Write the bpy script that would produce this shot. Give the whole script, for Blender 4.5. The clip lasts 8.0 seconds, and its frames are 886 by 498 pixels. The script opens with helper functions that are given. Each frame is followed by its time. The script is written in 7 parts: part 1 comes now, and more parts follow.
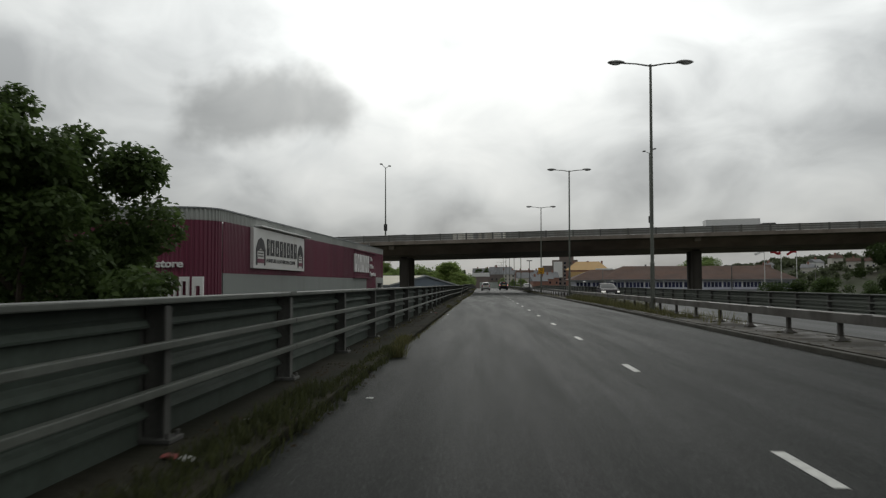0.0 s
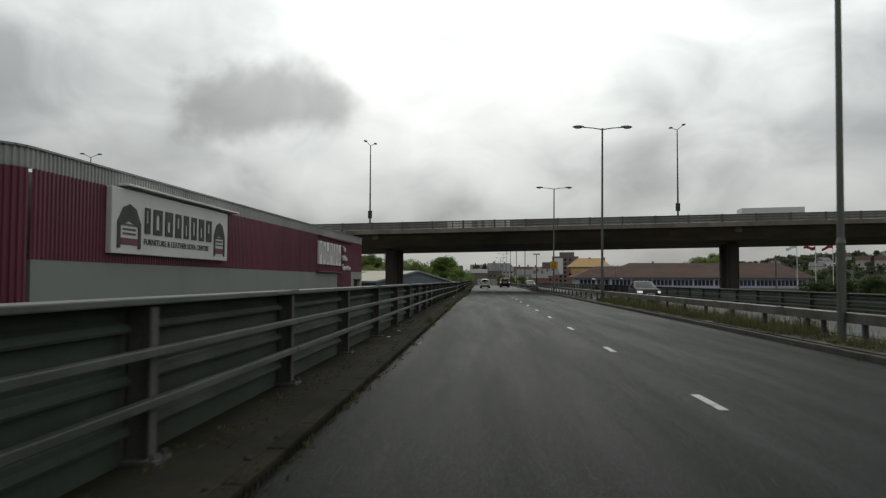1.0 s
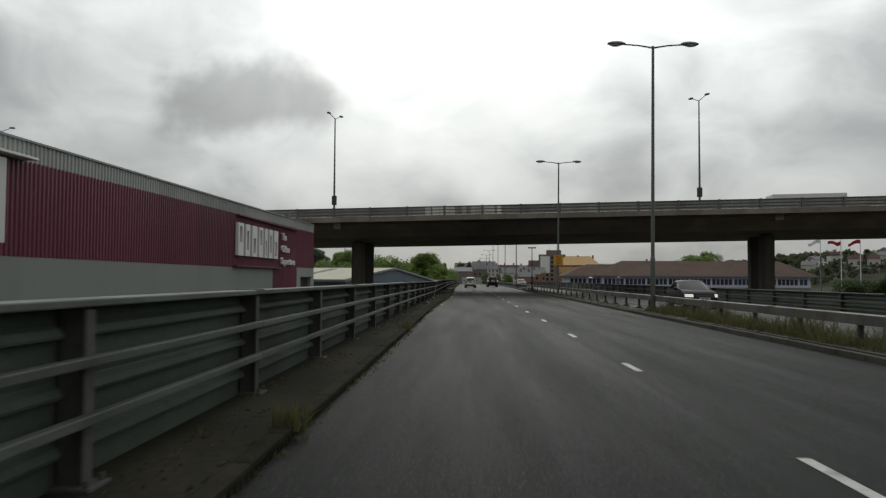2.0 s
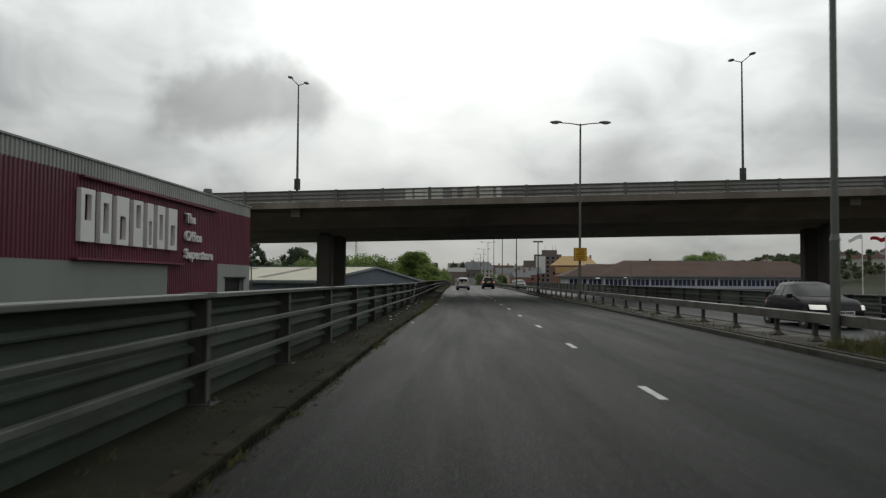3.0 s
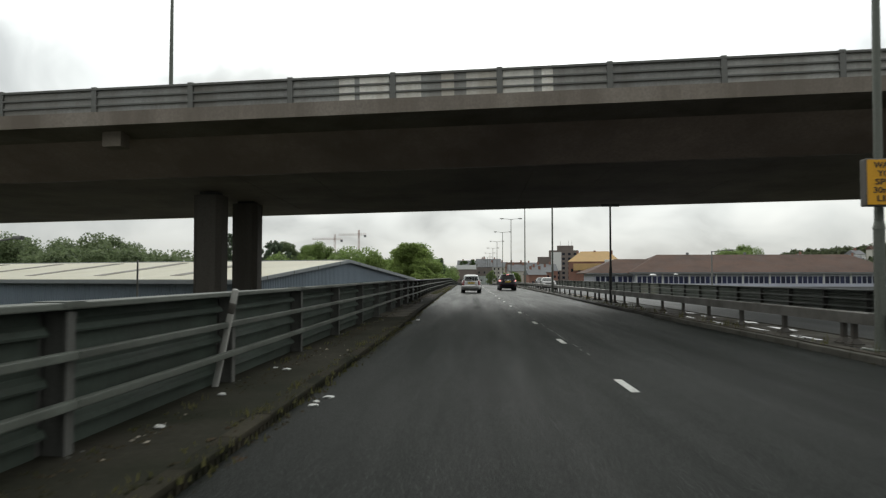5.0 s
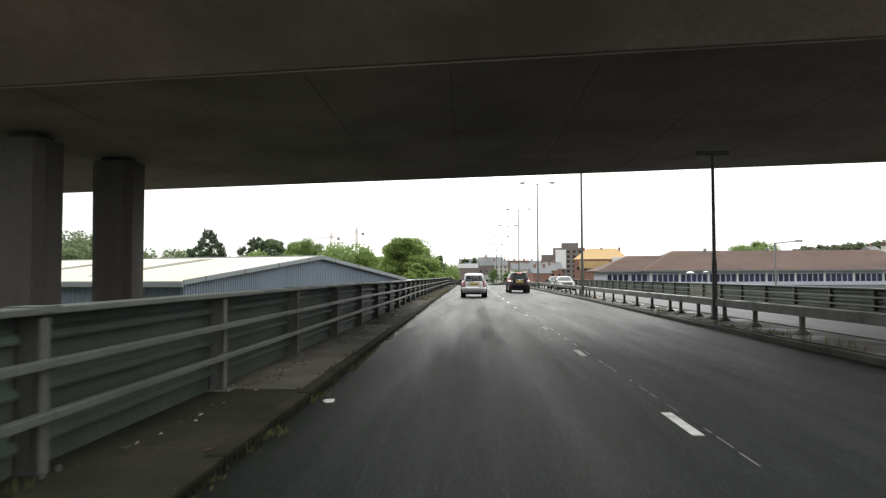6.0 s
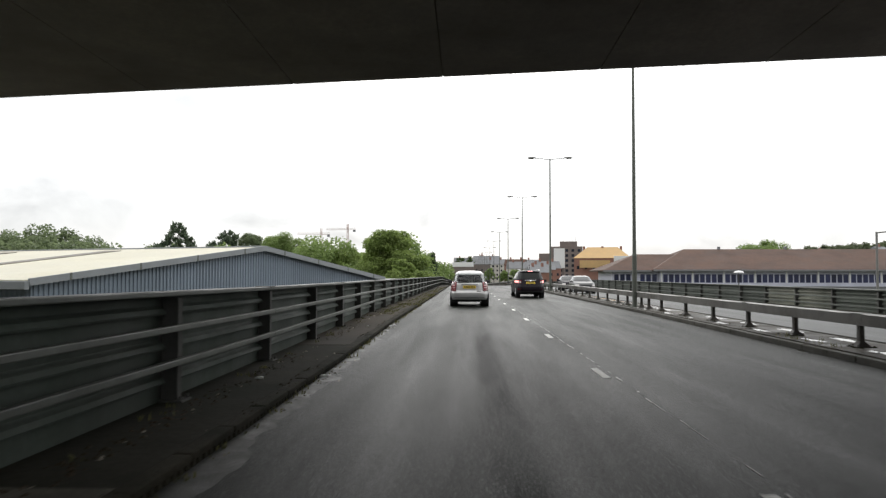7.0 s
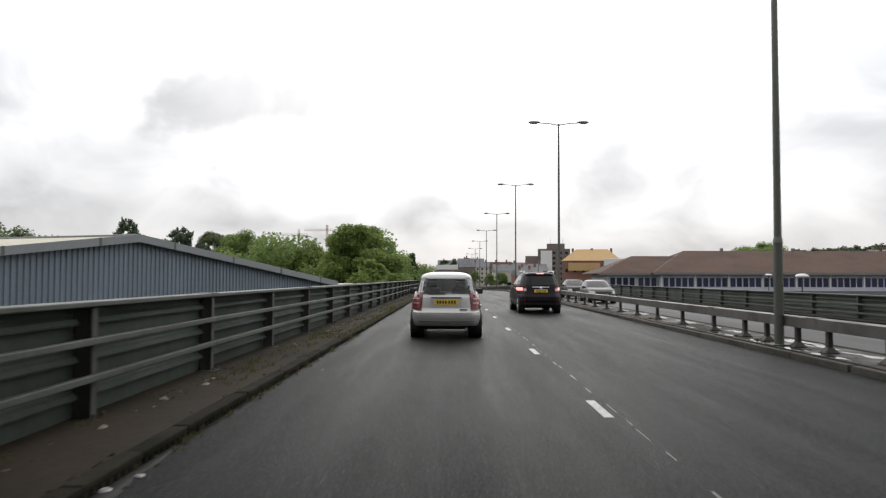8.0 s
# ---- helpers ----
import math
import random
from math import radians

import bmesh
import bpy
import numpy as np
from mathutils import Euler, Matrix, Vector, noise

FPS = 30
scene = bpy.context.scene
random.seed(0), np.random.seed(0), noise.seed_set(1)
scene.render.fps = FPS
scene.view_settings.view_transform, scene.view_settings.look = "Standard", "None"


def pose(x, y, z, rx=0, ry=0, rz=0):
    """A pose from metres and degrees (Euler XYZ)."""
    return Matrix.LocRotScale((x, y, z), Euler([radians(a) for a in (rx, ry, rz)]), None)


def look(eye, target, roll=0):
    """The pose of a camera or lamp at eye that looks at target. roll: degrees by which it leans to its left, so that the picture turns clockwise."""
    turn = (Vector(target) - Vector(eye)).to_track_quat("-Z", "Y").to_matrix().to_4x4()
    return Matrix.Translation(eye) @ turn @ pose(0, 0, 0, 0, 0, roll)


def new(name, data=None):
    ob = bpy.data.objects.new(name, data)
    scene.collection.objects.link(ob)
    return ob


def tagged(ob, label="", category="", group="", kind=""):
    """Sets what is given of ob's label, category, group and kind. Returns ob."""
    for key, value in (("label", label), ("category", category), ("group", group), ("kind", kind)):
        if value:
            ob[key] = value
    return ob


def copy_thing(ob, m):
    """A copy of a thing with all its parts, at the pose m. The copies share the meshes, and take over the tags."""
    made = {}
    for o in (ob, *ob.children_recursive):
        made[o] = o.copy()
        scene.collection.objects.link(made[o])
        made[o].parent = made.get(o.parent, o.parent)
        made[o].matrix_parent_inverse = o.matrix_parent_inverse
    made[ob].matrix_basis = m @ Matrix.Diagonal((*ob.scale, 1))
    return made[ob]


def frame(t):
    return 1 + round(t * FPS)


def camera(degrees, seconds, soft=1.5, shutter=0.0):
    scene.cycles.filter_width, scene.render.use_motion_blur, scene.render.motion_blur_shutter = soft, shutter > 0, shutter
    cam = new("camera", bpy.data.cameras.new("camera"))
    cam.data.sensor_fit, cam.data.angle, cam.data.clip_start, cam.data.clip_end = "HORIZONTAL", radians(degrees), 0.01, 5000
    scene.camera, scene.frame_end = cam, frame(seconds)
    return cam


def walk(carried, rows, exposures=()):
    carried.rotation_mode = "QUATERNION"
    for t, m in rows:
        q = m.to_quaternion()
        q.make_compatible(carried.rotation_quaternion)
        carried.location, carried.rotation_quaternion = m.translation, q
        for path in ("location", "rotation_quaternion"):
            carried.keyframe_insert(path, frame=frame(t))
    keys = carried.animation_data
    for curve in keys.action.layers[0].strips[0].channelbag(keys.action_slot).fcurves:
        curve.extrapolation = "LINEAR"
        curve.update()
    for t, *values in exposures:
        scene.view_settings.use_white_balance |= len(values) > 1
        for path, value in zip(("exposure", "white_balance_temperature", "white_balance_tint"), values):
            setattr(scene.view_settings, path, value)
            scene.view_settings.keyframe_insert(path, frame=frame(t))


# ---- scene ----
cam = camera(62.0, 8.0, soft=1.28, shutter=0.12)
PATH = [
    (0, look((0.045, -0.126, 1.27), (-0.062, 1.869, 1.364), -0.2)),
    (0.5, look((-0.068, 7.542, 1.28), (-0.183, 9.536, 1.376), -0.2)),
    (1, look((-0.187, 15.067, 1.288), (-0.288, 17.062, 1.372), 0.2)),
    (1.5, look((-0.252, 22.867, 1.282), (-0.33, 24.864, 1.362), 0.3)),
    (3, look((0.016, 44.514, 1.292), (-0.026, 46.512, 1.374), 0.3)),
    (3.5, look((0.115, 52.22, 1.31), (0.069, 54.217, 1.394), 0.0)),
    (4, look((0.261, 59.299, 1.296), (0.206, 61.297, 1.369), -0.0)),
    (4.5, look((0.32, 67.003, 1.288), (0.257, 69.0, 1.364), 0.1)),
    (5, look((0.399, 74.32, 1.27), (0.329, 76.318, 1.347), -0.0)),
    (6.5, look((0.38, 95.7, 1.33), (0.306, 97.698, 1.402), -0.3)),
    (7, look((0.445, 103.1, 1.31), (0.383, 105.1, 1.381), 0.05)),
    (7.5, look((0.5, 110.05, 1.33), (0.453, 112.05, 1.41), 0.05)),
    (8, look((0.69, 117.35, 1.355), (0.67, 119.35, 1.434), 0.15)),
]
EXPOSURES = [(0, -1.22, 6500, 7), (1.5, -1.2, 6500, 6), (3.5, -1.13, 6500, 6), (4.5, -0.83, 6500, 5), (5, -0.46, 6500, 5), (6.3, 0.62, 6500, 8), (6.6, 0.6, 6500, 8), (7.0, 0.15, 6500, 10), (7.5, 0.0, 6500, 11), (8, -0.28, 6500, 12)]
SKY_STRENGTH = 2.0
SUN_WAY = (0.06, 0.89, 0.45)
walk(cam, PATH, EXPOSURES)

# ---- world and sun ----
world = bpy.data.worlds.new("overcast_sky")
scene.world = world
world.use_nodes = True


def build_world():
    nt = world.node_tree
    nt.nodes.clear()
    n, l = nt.nodes, nt.links
    out = n.new("ShaderNodeOutputWorld")
    bg = n.new("ShaderNodeBackground")
    sky = n.new("ShaderNodeTexSky")
    sky.sky_type = "NISHITA"
    sky.sun_disc = False
    sky.sun_elevation = radians(27)
    sky.sun_rotation = radians(5)
    tc = n.new("ShaderNodeTexCoord")
    sep = n.new("ShaderNodeSeparateXYZ")
    l.new(tc.outputs["Generated"], sep.inputs[0])
    zc = n.new("ShaderNodeMath"); zc.operation = "MAXIMUM"; zc.inputs[1].default_value = 0.0
    l.new(sep.outputs[2], zc.inputs[0])
    za = n.new("ShaderNodeMath"); za.operation = "ADD"; za.inputs[1].default_value = 0.5
    l.new(zc.outputs[0], za.inputs[0])
    xd = n.new("ShaderNodeMath"); xd.operation = "DIVIDE"
    yd = n.new("ShaderNodeMath"); yd.operation = "DIVIDE"
    for d, k in ((xd, 0), (yd, 1)):
        l.new(sep.outputs[k], d.inputs[0]); l.new(za.outputs[0], d.inputs[1])
    com = n.new("ShaderNodeCombineXYZ")
    l.new(xd.outputs[0], com.inputs[0]); l.new(yd.outputs[0], com.inputs[1])
    big = n.new("ShaderNodeTexNoise"); big.inputs["Scale"].default_value = 1.35
    big.inputs["Detail"].default_value = 3.5; big.inputs["Roughness"].default_value = 0.42
    big.inputs["Distortion"].default_value = 0.35
    fine = n.new("ShaderNodeTexNoise"); fine.inputs["Scale"].default_value = 5.0
    fine.inputs["Detail"].default_value = 6.0; fine.inputs["Distortion"].default_value = 0.5
    l.new(com.outputs[0], big.inputs["Vector"]); l.new(com.outputs[0], fine.inputs["Vector"])
    mixn = n.new("ShaderNodeMix"); mixn.inputs[0].default_value = 0.34
    l.new(big.outputs[0], mixn.inputs[2]); l.new(fine.outputs[0], mixn.inputs[3])
    ramp = n.new("ShaderNodeValToRGB")
    e = ramp.color_ramp.elements
    e[0].position, e[0].color = 0.36, (0.50, 0.51, 0.52, 1)
    e[1].position, e[1].color = 0.58, (1.0, 1.0, 0.99, 1)
    mid = ramp.color_ramp.elements.new(0.48); mid.color = (0.80, 0.81, 0.812, 1)
    l.new(mixn.outputs[0], ramp.inputs[0])
    # overcast: the layer is brighter overhead than at the horizon
    grad = n.new("ShaderNodeMapRange")
    grad.inputs[1].default_value, grad.inputs[2].default_value = 0.02, 0.30
    grad.inputs[3].default_value, grad.inputs[4].default_value = 0.54, 1.34
    l.new(zc.outputs[0], grad.inputs[0])
    mul = n.new("ShaderNodeVectorMath"); mul.operation = "SCALE"
    # the veiled sun stands ahead: the layer glows towards it and is heavier behind
    dot = n.new("ShaderNodeVectorMath"); dot.operation = "DOT_PRODUCT"
    l.new(tc.outputs["Generated"], dot.inputs[0])
    dot.inputs[1].default_value = Vector(SUN_WAY).normalized()
    side = n.new("ShaderNodeMapRange"); side.interpolation_type = "SMOOTHSTEP"
    side.inputs[1].default_value, side.inputs[2].default_value = -0.3, 1.0
    side.inputs[3].default_value, side.inputs[4].default_value = 0.56, 1.0
    l.new(dot.outputs["Value"], side.inputs[0])
    hot = n.new("ShaderNodeMapRange"); hot.interpolation_type = "SMOOTHSTEP"
    hot.inputs[1].default_value, hot.inputs[2].default_value = 0.78, 0.985
    hot.inputs[3].default_value, hot.inputs[4].default_value = 0.80, 1.12
    l.new(dot.outputs["Value"], hot.inputs[0])
    veil = n.new("ShaderNodeMath"); veil.operation = "MULTIPLY"
    l.new(side.outputs[0], veil.inputs[0]); l.new(hot.outputs[0], veil.inputs[1])
    both = n.new("ShaderNodeMath"); both.operation = "MULTIPLY"
    l.new(grad.outputs[0], both.inputs[0]); l.new(veil.outputs[0], both.inputs[1])
    # one heavier cloud ahead on the near side
    ax = n.new("ShaderNodeMath"); ax.operation = "DIVIDE"; l.new(sep.outputs[0], ax.inputs[0]); l.new(sep.outputs[1], ax.inputs[1])
    az = n.new("ShaderNodeMath"); az.operation = "DIVIDE"; l.new(sep.outputs[2], az.inputs[0]); l.new(sep.outputs[1], az.inputs[1])
    at2 = n.new("ShaderNodeCombineXYZ"); l.new(ax.outputs[0], at2.inputs[0]); l.new(az.outputs[0], at2.inputs[1])
    cl = n.new("ShaderNodeMapping")
    cl.inputs["Scale"].default_value = (5.6, 12.0, 0.0)
    cl.inputs["Location"].default_value = (0.300 * 5.6, -0.243 * 12.0, 0.0)
    l.new(at2.outputs[0], cl.inputs[0])
    ln = n.new("ShaderNodeVectorMath"); ln.operation = "LENGTH"; l.new(cl.outputs[0], ln.inputs[0])
    wob = n.new("ShaderNodeTexNoise"); wob.inputs["Scale"].default_value = 9.0; wob.inputs["Detail"].default_value = 4.0
    l.new(at2.outputs[0], wob.inputs["Vector"])
    wm = n.new("ShaderNodeMath"); wm.operation = "MULTIPLY_ADD"; wm.inputs[1].default_value = 1.45
    l.new(wob.outputs[0], wm.inputs[0]); l.new(ln.outputs["Value"], wm.inputs[2])
    cloud = n.new("ShaderNodeMapRange"); cloud.interpolation_type = "SMOOTHSTEP"
    cloud.inputs[1].default_value, cloud.inputs[2].default_value = 1.1, 1.65
    cloud.inputs[3].default_value, cloud.inputs[4].default_value = 0.56, 1.0
    l.new(wm.outputs[0], cloud.inputs[0])
    shade = n.new("ShaderNodeMath"); shade.operation = "MULTIPLY"
    l.new(cloud.outputs[0], shade.inputs[0]); l.new(both.outputs[0], shade.inputs[1])
    l.new(ramp.outputs[0], mul.inputs[0]); l.new(shade.outputs[0], mul.inputs[3])
    sks = n.new("ShaderNodeVectorMath"); sks.operation = "SCALE"; sks.inputs[3].default_value = 0.07
    l.new(sky.outputs[0], sks.inputs[0])
    mix = n.new("ShaderNodeMix"); mix.data_type = "RGBA"; mix.inputs[0].default_value = 0.97
    l.new(sks.outputs[0], mix.inputs[6]); l.new(mul.outputs[0], mix.inputs[7])
    l.new(mix.outputs[2], bg.inputs[0])
    bg.inputs[1].default_value = SKY_STRENGTH
    l.new(bg.outputs[0], out.inputs[0])


build_world()
sun = new("sun", bpy.data.lights.new("sun", "SUN"))
sun.data.energy, sun.data.angle, sun.data.color = 0.35, radians(25), (1.0, 0.97, 0.92)
sun.matrix_world = look(tuple(60 * c for c in SUN_WAY), (0, 0, 0))

# ---- materials ----


def mat(name, base, rough=0.7, metal=0.0, var=0.25, scale=1.5, fine=30.0, bump=0.15, second=None, amount=0.5,
        spec=0.5, rvar=0.15, streak=False, along=0.0, rand=0.0, coat=0.0, sharp=0.12):
    """Procedural surface: base colour varied at two scales, an optional second colour in patches, streaks, relief."""
    m = bpy.data.materials.new(name)
    m.use_nodes = True
    nt = m.node_tree
    n, l = nt.nodes, nt.links
    b = n["Principled BSDF"]
    b.inputs["Metallic"].default_value = metal
    b.inputs["Specular IOR Level"].default_value = spec
    b.inputs["Coat Weight"].default_value = coat
    b.inputs["Coat Roughness"].default_value = 0.05
    geo = n.new("ShaderNodeNewGeometry")
    mp = n.new("ShaderNodeMapping")
    l.new(geo.outputs["Position"], mp.inputs[0])
    if streak:
        mp.inputs["Scale"].default_value = (1.0, 1.0, 0.12)
    if along:
        mp.inputs["Scale"].default_value = (1.0, along, 1.0)
    a = n.new("ShaderNodeTexNoise"); a.inputs["Scale"].default_value = scale; a.inputs["Detail"].default_value = 5
    a.inputs["Roughness"].default_value = 0.62
    f = n.new("ShaderNodeTexNoise"); f.inputs["Scale"].default_value = fine; f.inputs["Detail"].default_value = 3
    l.new(mp.outputs[0], a.inputs["Vector"]); l.new(geo.outputs["Position"], f.inputs["Vector"])
    lo = [c * (1 - var) for c in base]
    hi = [min(1.0, c * (1 + var)) for c in base]
    r = n.new("ShaderNodeMix"); r.data_type = "RGBA"
    r.inputs[6].default_value = (*lo, 1); r.inputs[7].default_value = (*hi, 1)
    avg = n.new("ShaderNodeMix"); avg.inputs[0].default_value = 0.45
    l.new(a.outputs[0], avg.inputs[2]); l.new(f.outputs[0], avg.inputs[3])
    st = n.new("ShaderNodeMapRange"); st.inputs[1].default_value, st.inputs[2].default_value = 0.3, 0.7
    l.new(avg.outputs[0], st.inputs[0]); l.new(st.outputs[0], r.inputs[0])
    col = r.outputs[2]
    if second:
        p = n.new("ShaderNodeTexNoise"); p.inputs["Scale"].default_value = scale * 0.6; p.inputs["Detail"].default_value = 7
        p.inputs["Roughness"].default_value = 0.65
        l.new(mp.outputs[0], p.inputs["Vector"])
        pm = n.new("ShaderNodeMapRange")
        pm.inputs[1].default_value, pm.inputs[2].default_value = 1 - amount - sharp, 1 - amount + sharp
        l.new(p.outputs[0], pm.inputs[0])
        mx = n.new("ShaderNodeMix"); mx.data_type = "RGBA"; mx.inputs[7].default_value = (*second, 1)
        l.new(pm.outputs[0], mx.inputs[0]); l.new(col, mx.inputs[6])
        col = mx.outputs[2]
    if rand:
        oi = n.new("ShaderNodeObjectInfo")
        rr = n.new("ShaderNodeMapRange"); rr.inputs[3].default_value, rr.inputs[4].default_value = 1 - rand, 1 + rand
        l.new(oi.outputs["Random"], rr.inputs[0])
        sc = n.new("ShaderNodeVectorMath"); sc.operation = "SCALE"
        l.new(col, sc.inputs[0]); l.new(rr.outputs[0], sc.inputs[3])
        col = sc.outputs[0]
    l.new(col, b.inputs["Base Color"])
    rm = n.new("ShaderNodeMapRange")
    rm.inputs[1].default_value, rm.inputs[2].default_value = 0.3, 0.7
    rm.inputs[3].default_value, rm.inputs[4].default_value = max(0.02, rough - rvar), min(1, rough + rvar)
    l.new(a.outputs[0], rm.inputs[0]); l.new(rm.outputs[0], b.inputs["Roughness"])
    if bump:
        bp = n.new("ShaderNodeBump"); bp.inputs["Strength"].default_value = bump; bp.inputs["Distance"].default_value = 0.02
        l.new(f.outputs[0], bp.inputs["Height"]); l.new(bp.outputs[0], b.inputs["Normal"])
    return m


def leaf_mat(name, dark, light, rough=0.55):
    m = bpy.data.materials.new(name)
    m.use_nodes = True
    nt = m.node_tree
    n, l = nt.nodes, nt.links
    b = n["Principled BSDF"]
    geo = n.new("ShaderNodeNewGeometry")
    noi = n.new("ShaderNodeTexNoise"); noi.inputs["Scale"].default_value = 0.6
    l.new(geo.outputs["Position"], noi.inputs["Vector"])
    ad = n.new("ShaderNodeMix"); ad.inputs[0].default_value = 0.5
    l.new(geo.outputs["Random Per Island"], ad.inputs[2]); l.new(noi.outputs[0], ad.inputs[3])
    r = n.new("ShaderNodeMix"); r.data_type = "RGBA"
    r.inputs[6].default_value = (*dark, 1); r.inputs[7].default_value = (*light, 1)
    l.new(ad.outputs[0], r.inputs[0]); l.new(r.outputs[2], b.inputs["Base Color"])
    b.inputs["Roughness"].default_value = rough
    b.inputs["Specular IOR Level"].default_value = 0.3
    tr = n.new("ShaderNodeBsdfTranslucent")
    l.new(r.outputs[2], tr.inputs[0])
    ms = n.new("ShaderNodeMixShader"); ms.inputs[0].default_value = 0.5
    l.new(b.outputs[0], ms.inputs[1]); l.new(tr.outputs[0], ms.inputs[2])
    l.new(ms.outputs[0], n["Material Output"].inputs[0])
    return m


def glow(name, colour, strength):
    m = bpy.data.materials.new(name)
    m.use_nodes = True
    b = m.node_tree.nodes["Principled BSDF"]
    b.inputs["Base Color"].default_value = (*colour, 1)
    b.inputs["Emission Color"].default_value = (*colour, 1)
    b.inputs["Emission Strength"].default_value = strength
    b.inputs["Roughness"].default_value = 0.25
    return m


def window_glass(name, tint):
    m = bpy.data.materials.new(name)
    m.use_nodes = True
    nt = m.node_tree
    n, l = nt.nodes, nt.links
    tr = n.new("ShaderNodeBsdfTransparent"); tr.inputs[0].default_value = (*tint, 1)
    gl = n.new("ShaderNodeBsdfGlossy"); gl.inputs["Roughness"].default_value = 0.03
    fr = n.new("ShaderNodeFresnel"); fr.inputs[0].default_value = 1.36
    ms = n.new("ShaderNodeMixShader")
    l.new(fr.outputs[0], ms.inputs[0]); l.new(tr.outputs[0], ms.inputs[1]); l.new(gl.outputs[0], ms.inputs[2])
    l.new(ms.outputs[0], n["Material Output"].inputs[0])
    return m


M = {}
M["asphalt"] = mat("asphalt", (0.0080, 0.0102, 0.0084), 0.50, spec=0.06, var=0.4, scale=1.3, fine=130, bump=0.55, second=(0.0082, 0.0100, 0.0082), amount=0.46, rvar=0.075, along=0.06, sharp=0.3)


def drip_line(m, x, width, amount, stretch=None):
    """Oil and damp drips down the middle of a lane, in uneven stretches."""
    nt = m.node_tree
    n, l = nt.nodes, nt.links
    b = n["Principled BSDF"]
    col = b.inputs["Base Color"].links[0].from_socket
    geo = n.new("ShaderNodeNewGeometry")
    sep = n.new("ShaderNodeSeparateXYZ")
    l.new(geo.outputs["Position"], sep.inputs[0])
    off = n.new("ShaderNodeMath"); off.operation = "SUBTRACT"; off.inputs[1].default_value = x
    l.new(sep.outputs[0], off.inputs[0])
    dist = n.new("ShaderNodeMath"); dist.operation = "ABSOLUTE"
    l.new(off.outputs[0], dist.inputs[0])
    band = n.new("ShaderNodeMapRange"); band.interpolation_type = "SMOOTHSTEP"
    band.inputs[1].default_value, band.inputs[2].default_value = width * 0.2, width
    band.inputs[3].default_value, band.inputs[4].default_value = 1.0, 0.0
    l.new(dist.outputs[0], band.inputs[0])
    mp = n.new("ShaderNodeMapping"); mp.inputs["Scale"].default_value = (1.6, 0.16, 1.0)
    l.new(geo.outputs["Position"], mp.inputs[0])
    noi = n.new("ShaderNodeTexNoise"); noi.inputs["Scale"].default_value = 1.0; noi.inputs["Detail"].default_value = 5.0
    l.new(mp.outputs[0], noi.inputs["Vector"])
    cut = n.new("ShaderNodeMapRange"); cut.inputs[1].default_value, cut.inputs[2].default_value = (0.22, 0.5) if stretch else (0.42, 0.68)
    cut.inputs[3].default_value, cut.inputs[4].default_value = 0.0, amount
    l.new(noi.outputs[0], cut.inputs[0])
    both = n.new("ShaderNodeMath"); both.operation = "MULTIPLY"
    l.new(band.outputs[0], both.inputs[0]); l.new(cut.outputs[0], both.inputs[1])
    mx = n.new("ShaderNodeMix"); mx.data_type = "RGBA"; mx.inputs[7].default_value = (0.0035, 0.0037, 0.0036, 1)
    l.new(both.outputs[0], mx.inputs[0]); l.new(col, mx.inputs[6]); l.new(mx.outputs[2], b.inputs["Base Color"])
    if not stretch:
        return
    far = n.new("ShaderNodeMath"); far.operation = "SUBTRACT"; far.inputs[1].default_value = (stretch[0] + stretch[1]) / 2
    l.new(sep.outputs[1], far.inputs[0])
    away = n.new("ShaderNodeMath"); away.operation = "ABSOLUTE"
    l.new(far.outputs[0], away.inputs[0])
    within = n.new("ShaderNodeMapRange"); within.interpolation_type = "SMOOTHSTEP"
    half = (stretch[1] - stretch[0]) / 2
    within.inputs[1].default_value, within.inputs[2].default_value = half - 5.0, half + 5.0
    within.inputs[3].default_value, within.inputs[4].default_value = 1.0, 0.0
    l.new(away.outputs[0], within.inputs[0])
    here = n.new("ShaderNodeMath"); here.operation = "MULTIPLY"
    l.new(both.outputs[0], here.inputs[0]); l.new(within.outputs[0], here.inputs[1])
    l.new(here.outputs[0], mx.inputs[0])
    dull = n.new("ShaderNodeMapRange")
    dull.inputs[3].default_value, dull.inputs[4].default_value = 1.0, 0.25
    l.new(here.outputs[0], dull.inputs[0])
    shine = n.new("ShaderNodeMath"); shine.operation = "MULTIPLY"
    shine.inputs[0].default_value = b.inputs["Specular IOR Level"].default_value
    if b.inputs["Specular IOR Level"].links:
        l.new(b.inputs["Specular IOR Level"].links[0].from_socket, shine.inputs[0])
    l.new(dull.outputs[0], shine.inputs[1]); l.new(shine.outputs[0], b.inputs["Specular IOR Level"])


drip_line(M["asphalt"], 0.72, 0.55, 0.8)
drip_line(M["asphalt"], 4.1, 0.6, 0.6)
drip_line(M["asphalt"], 0.78, 0.36, 1.0, (101.0, 122.0))


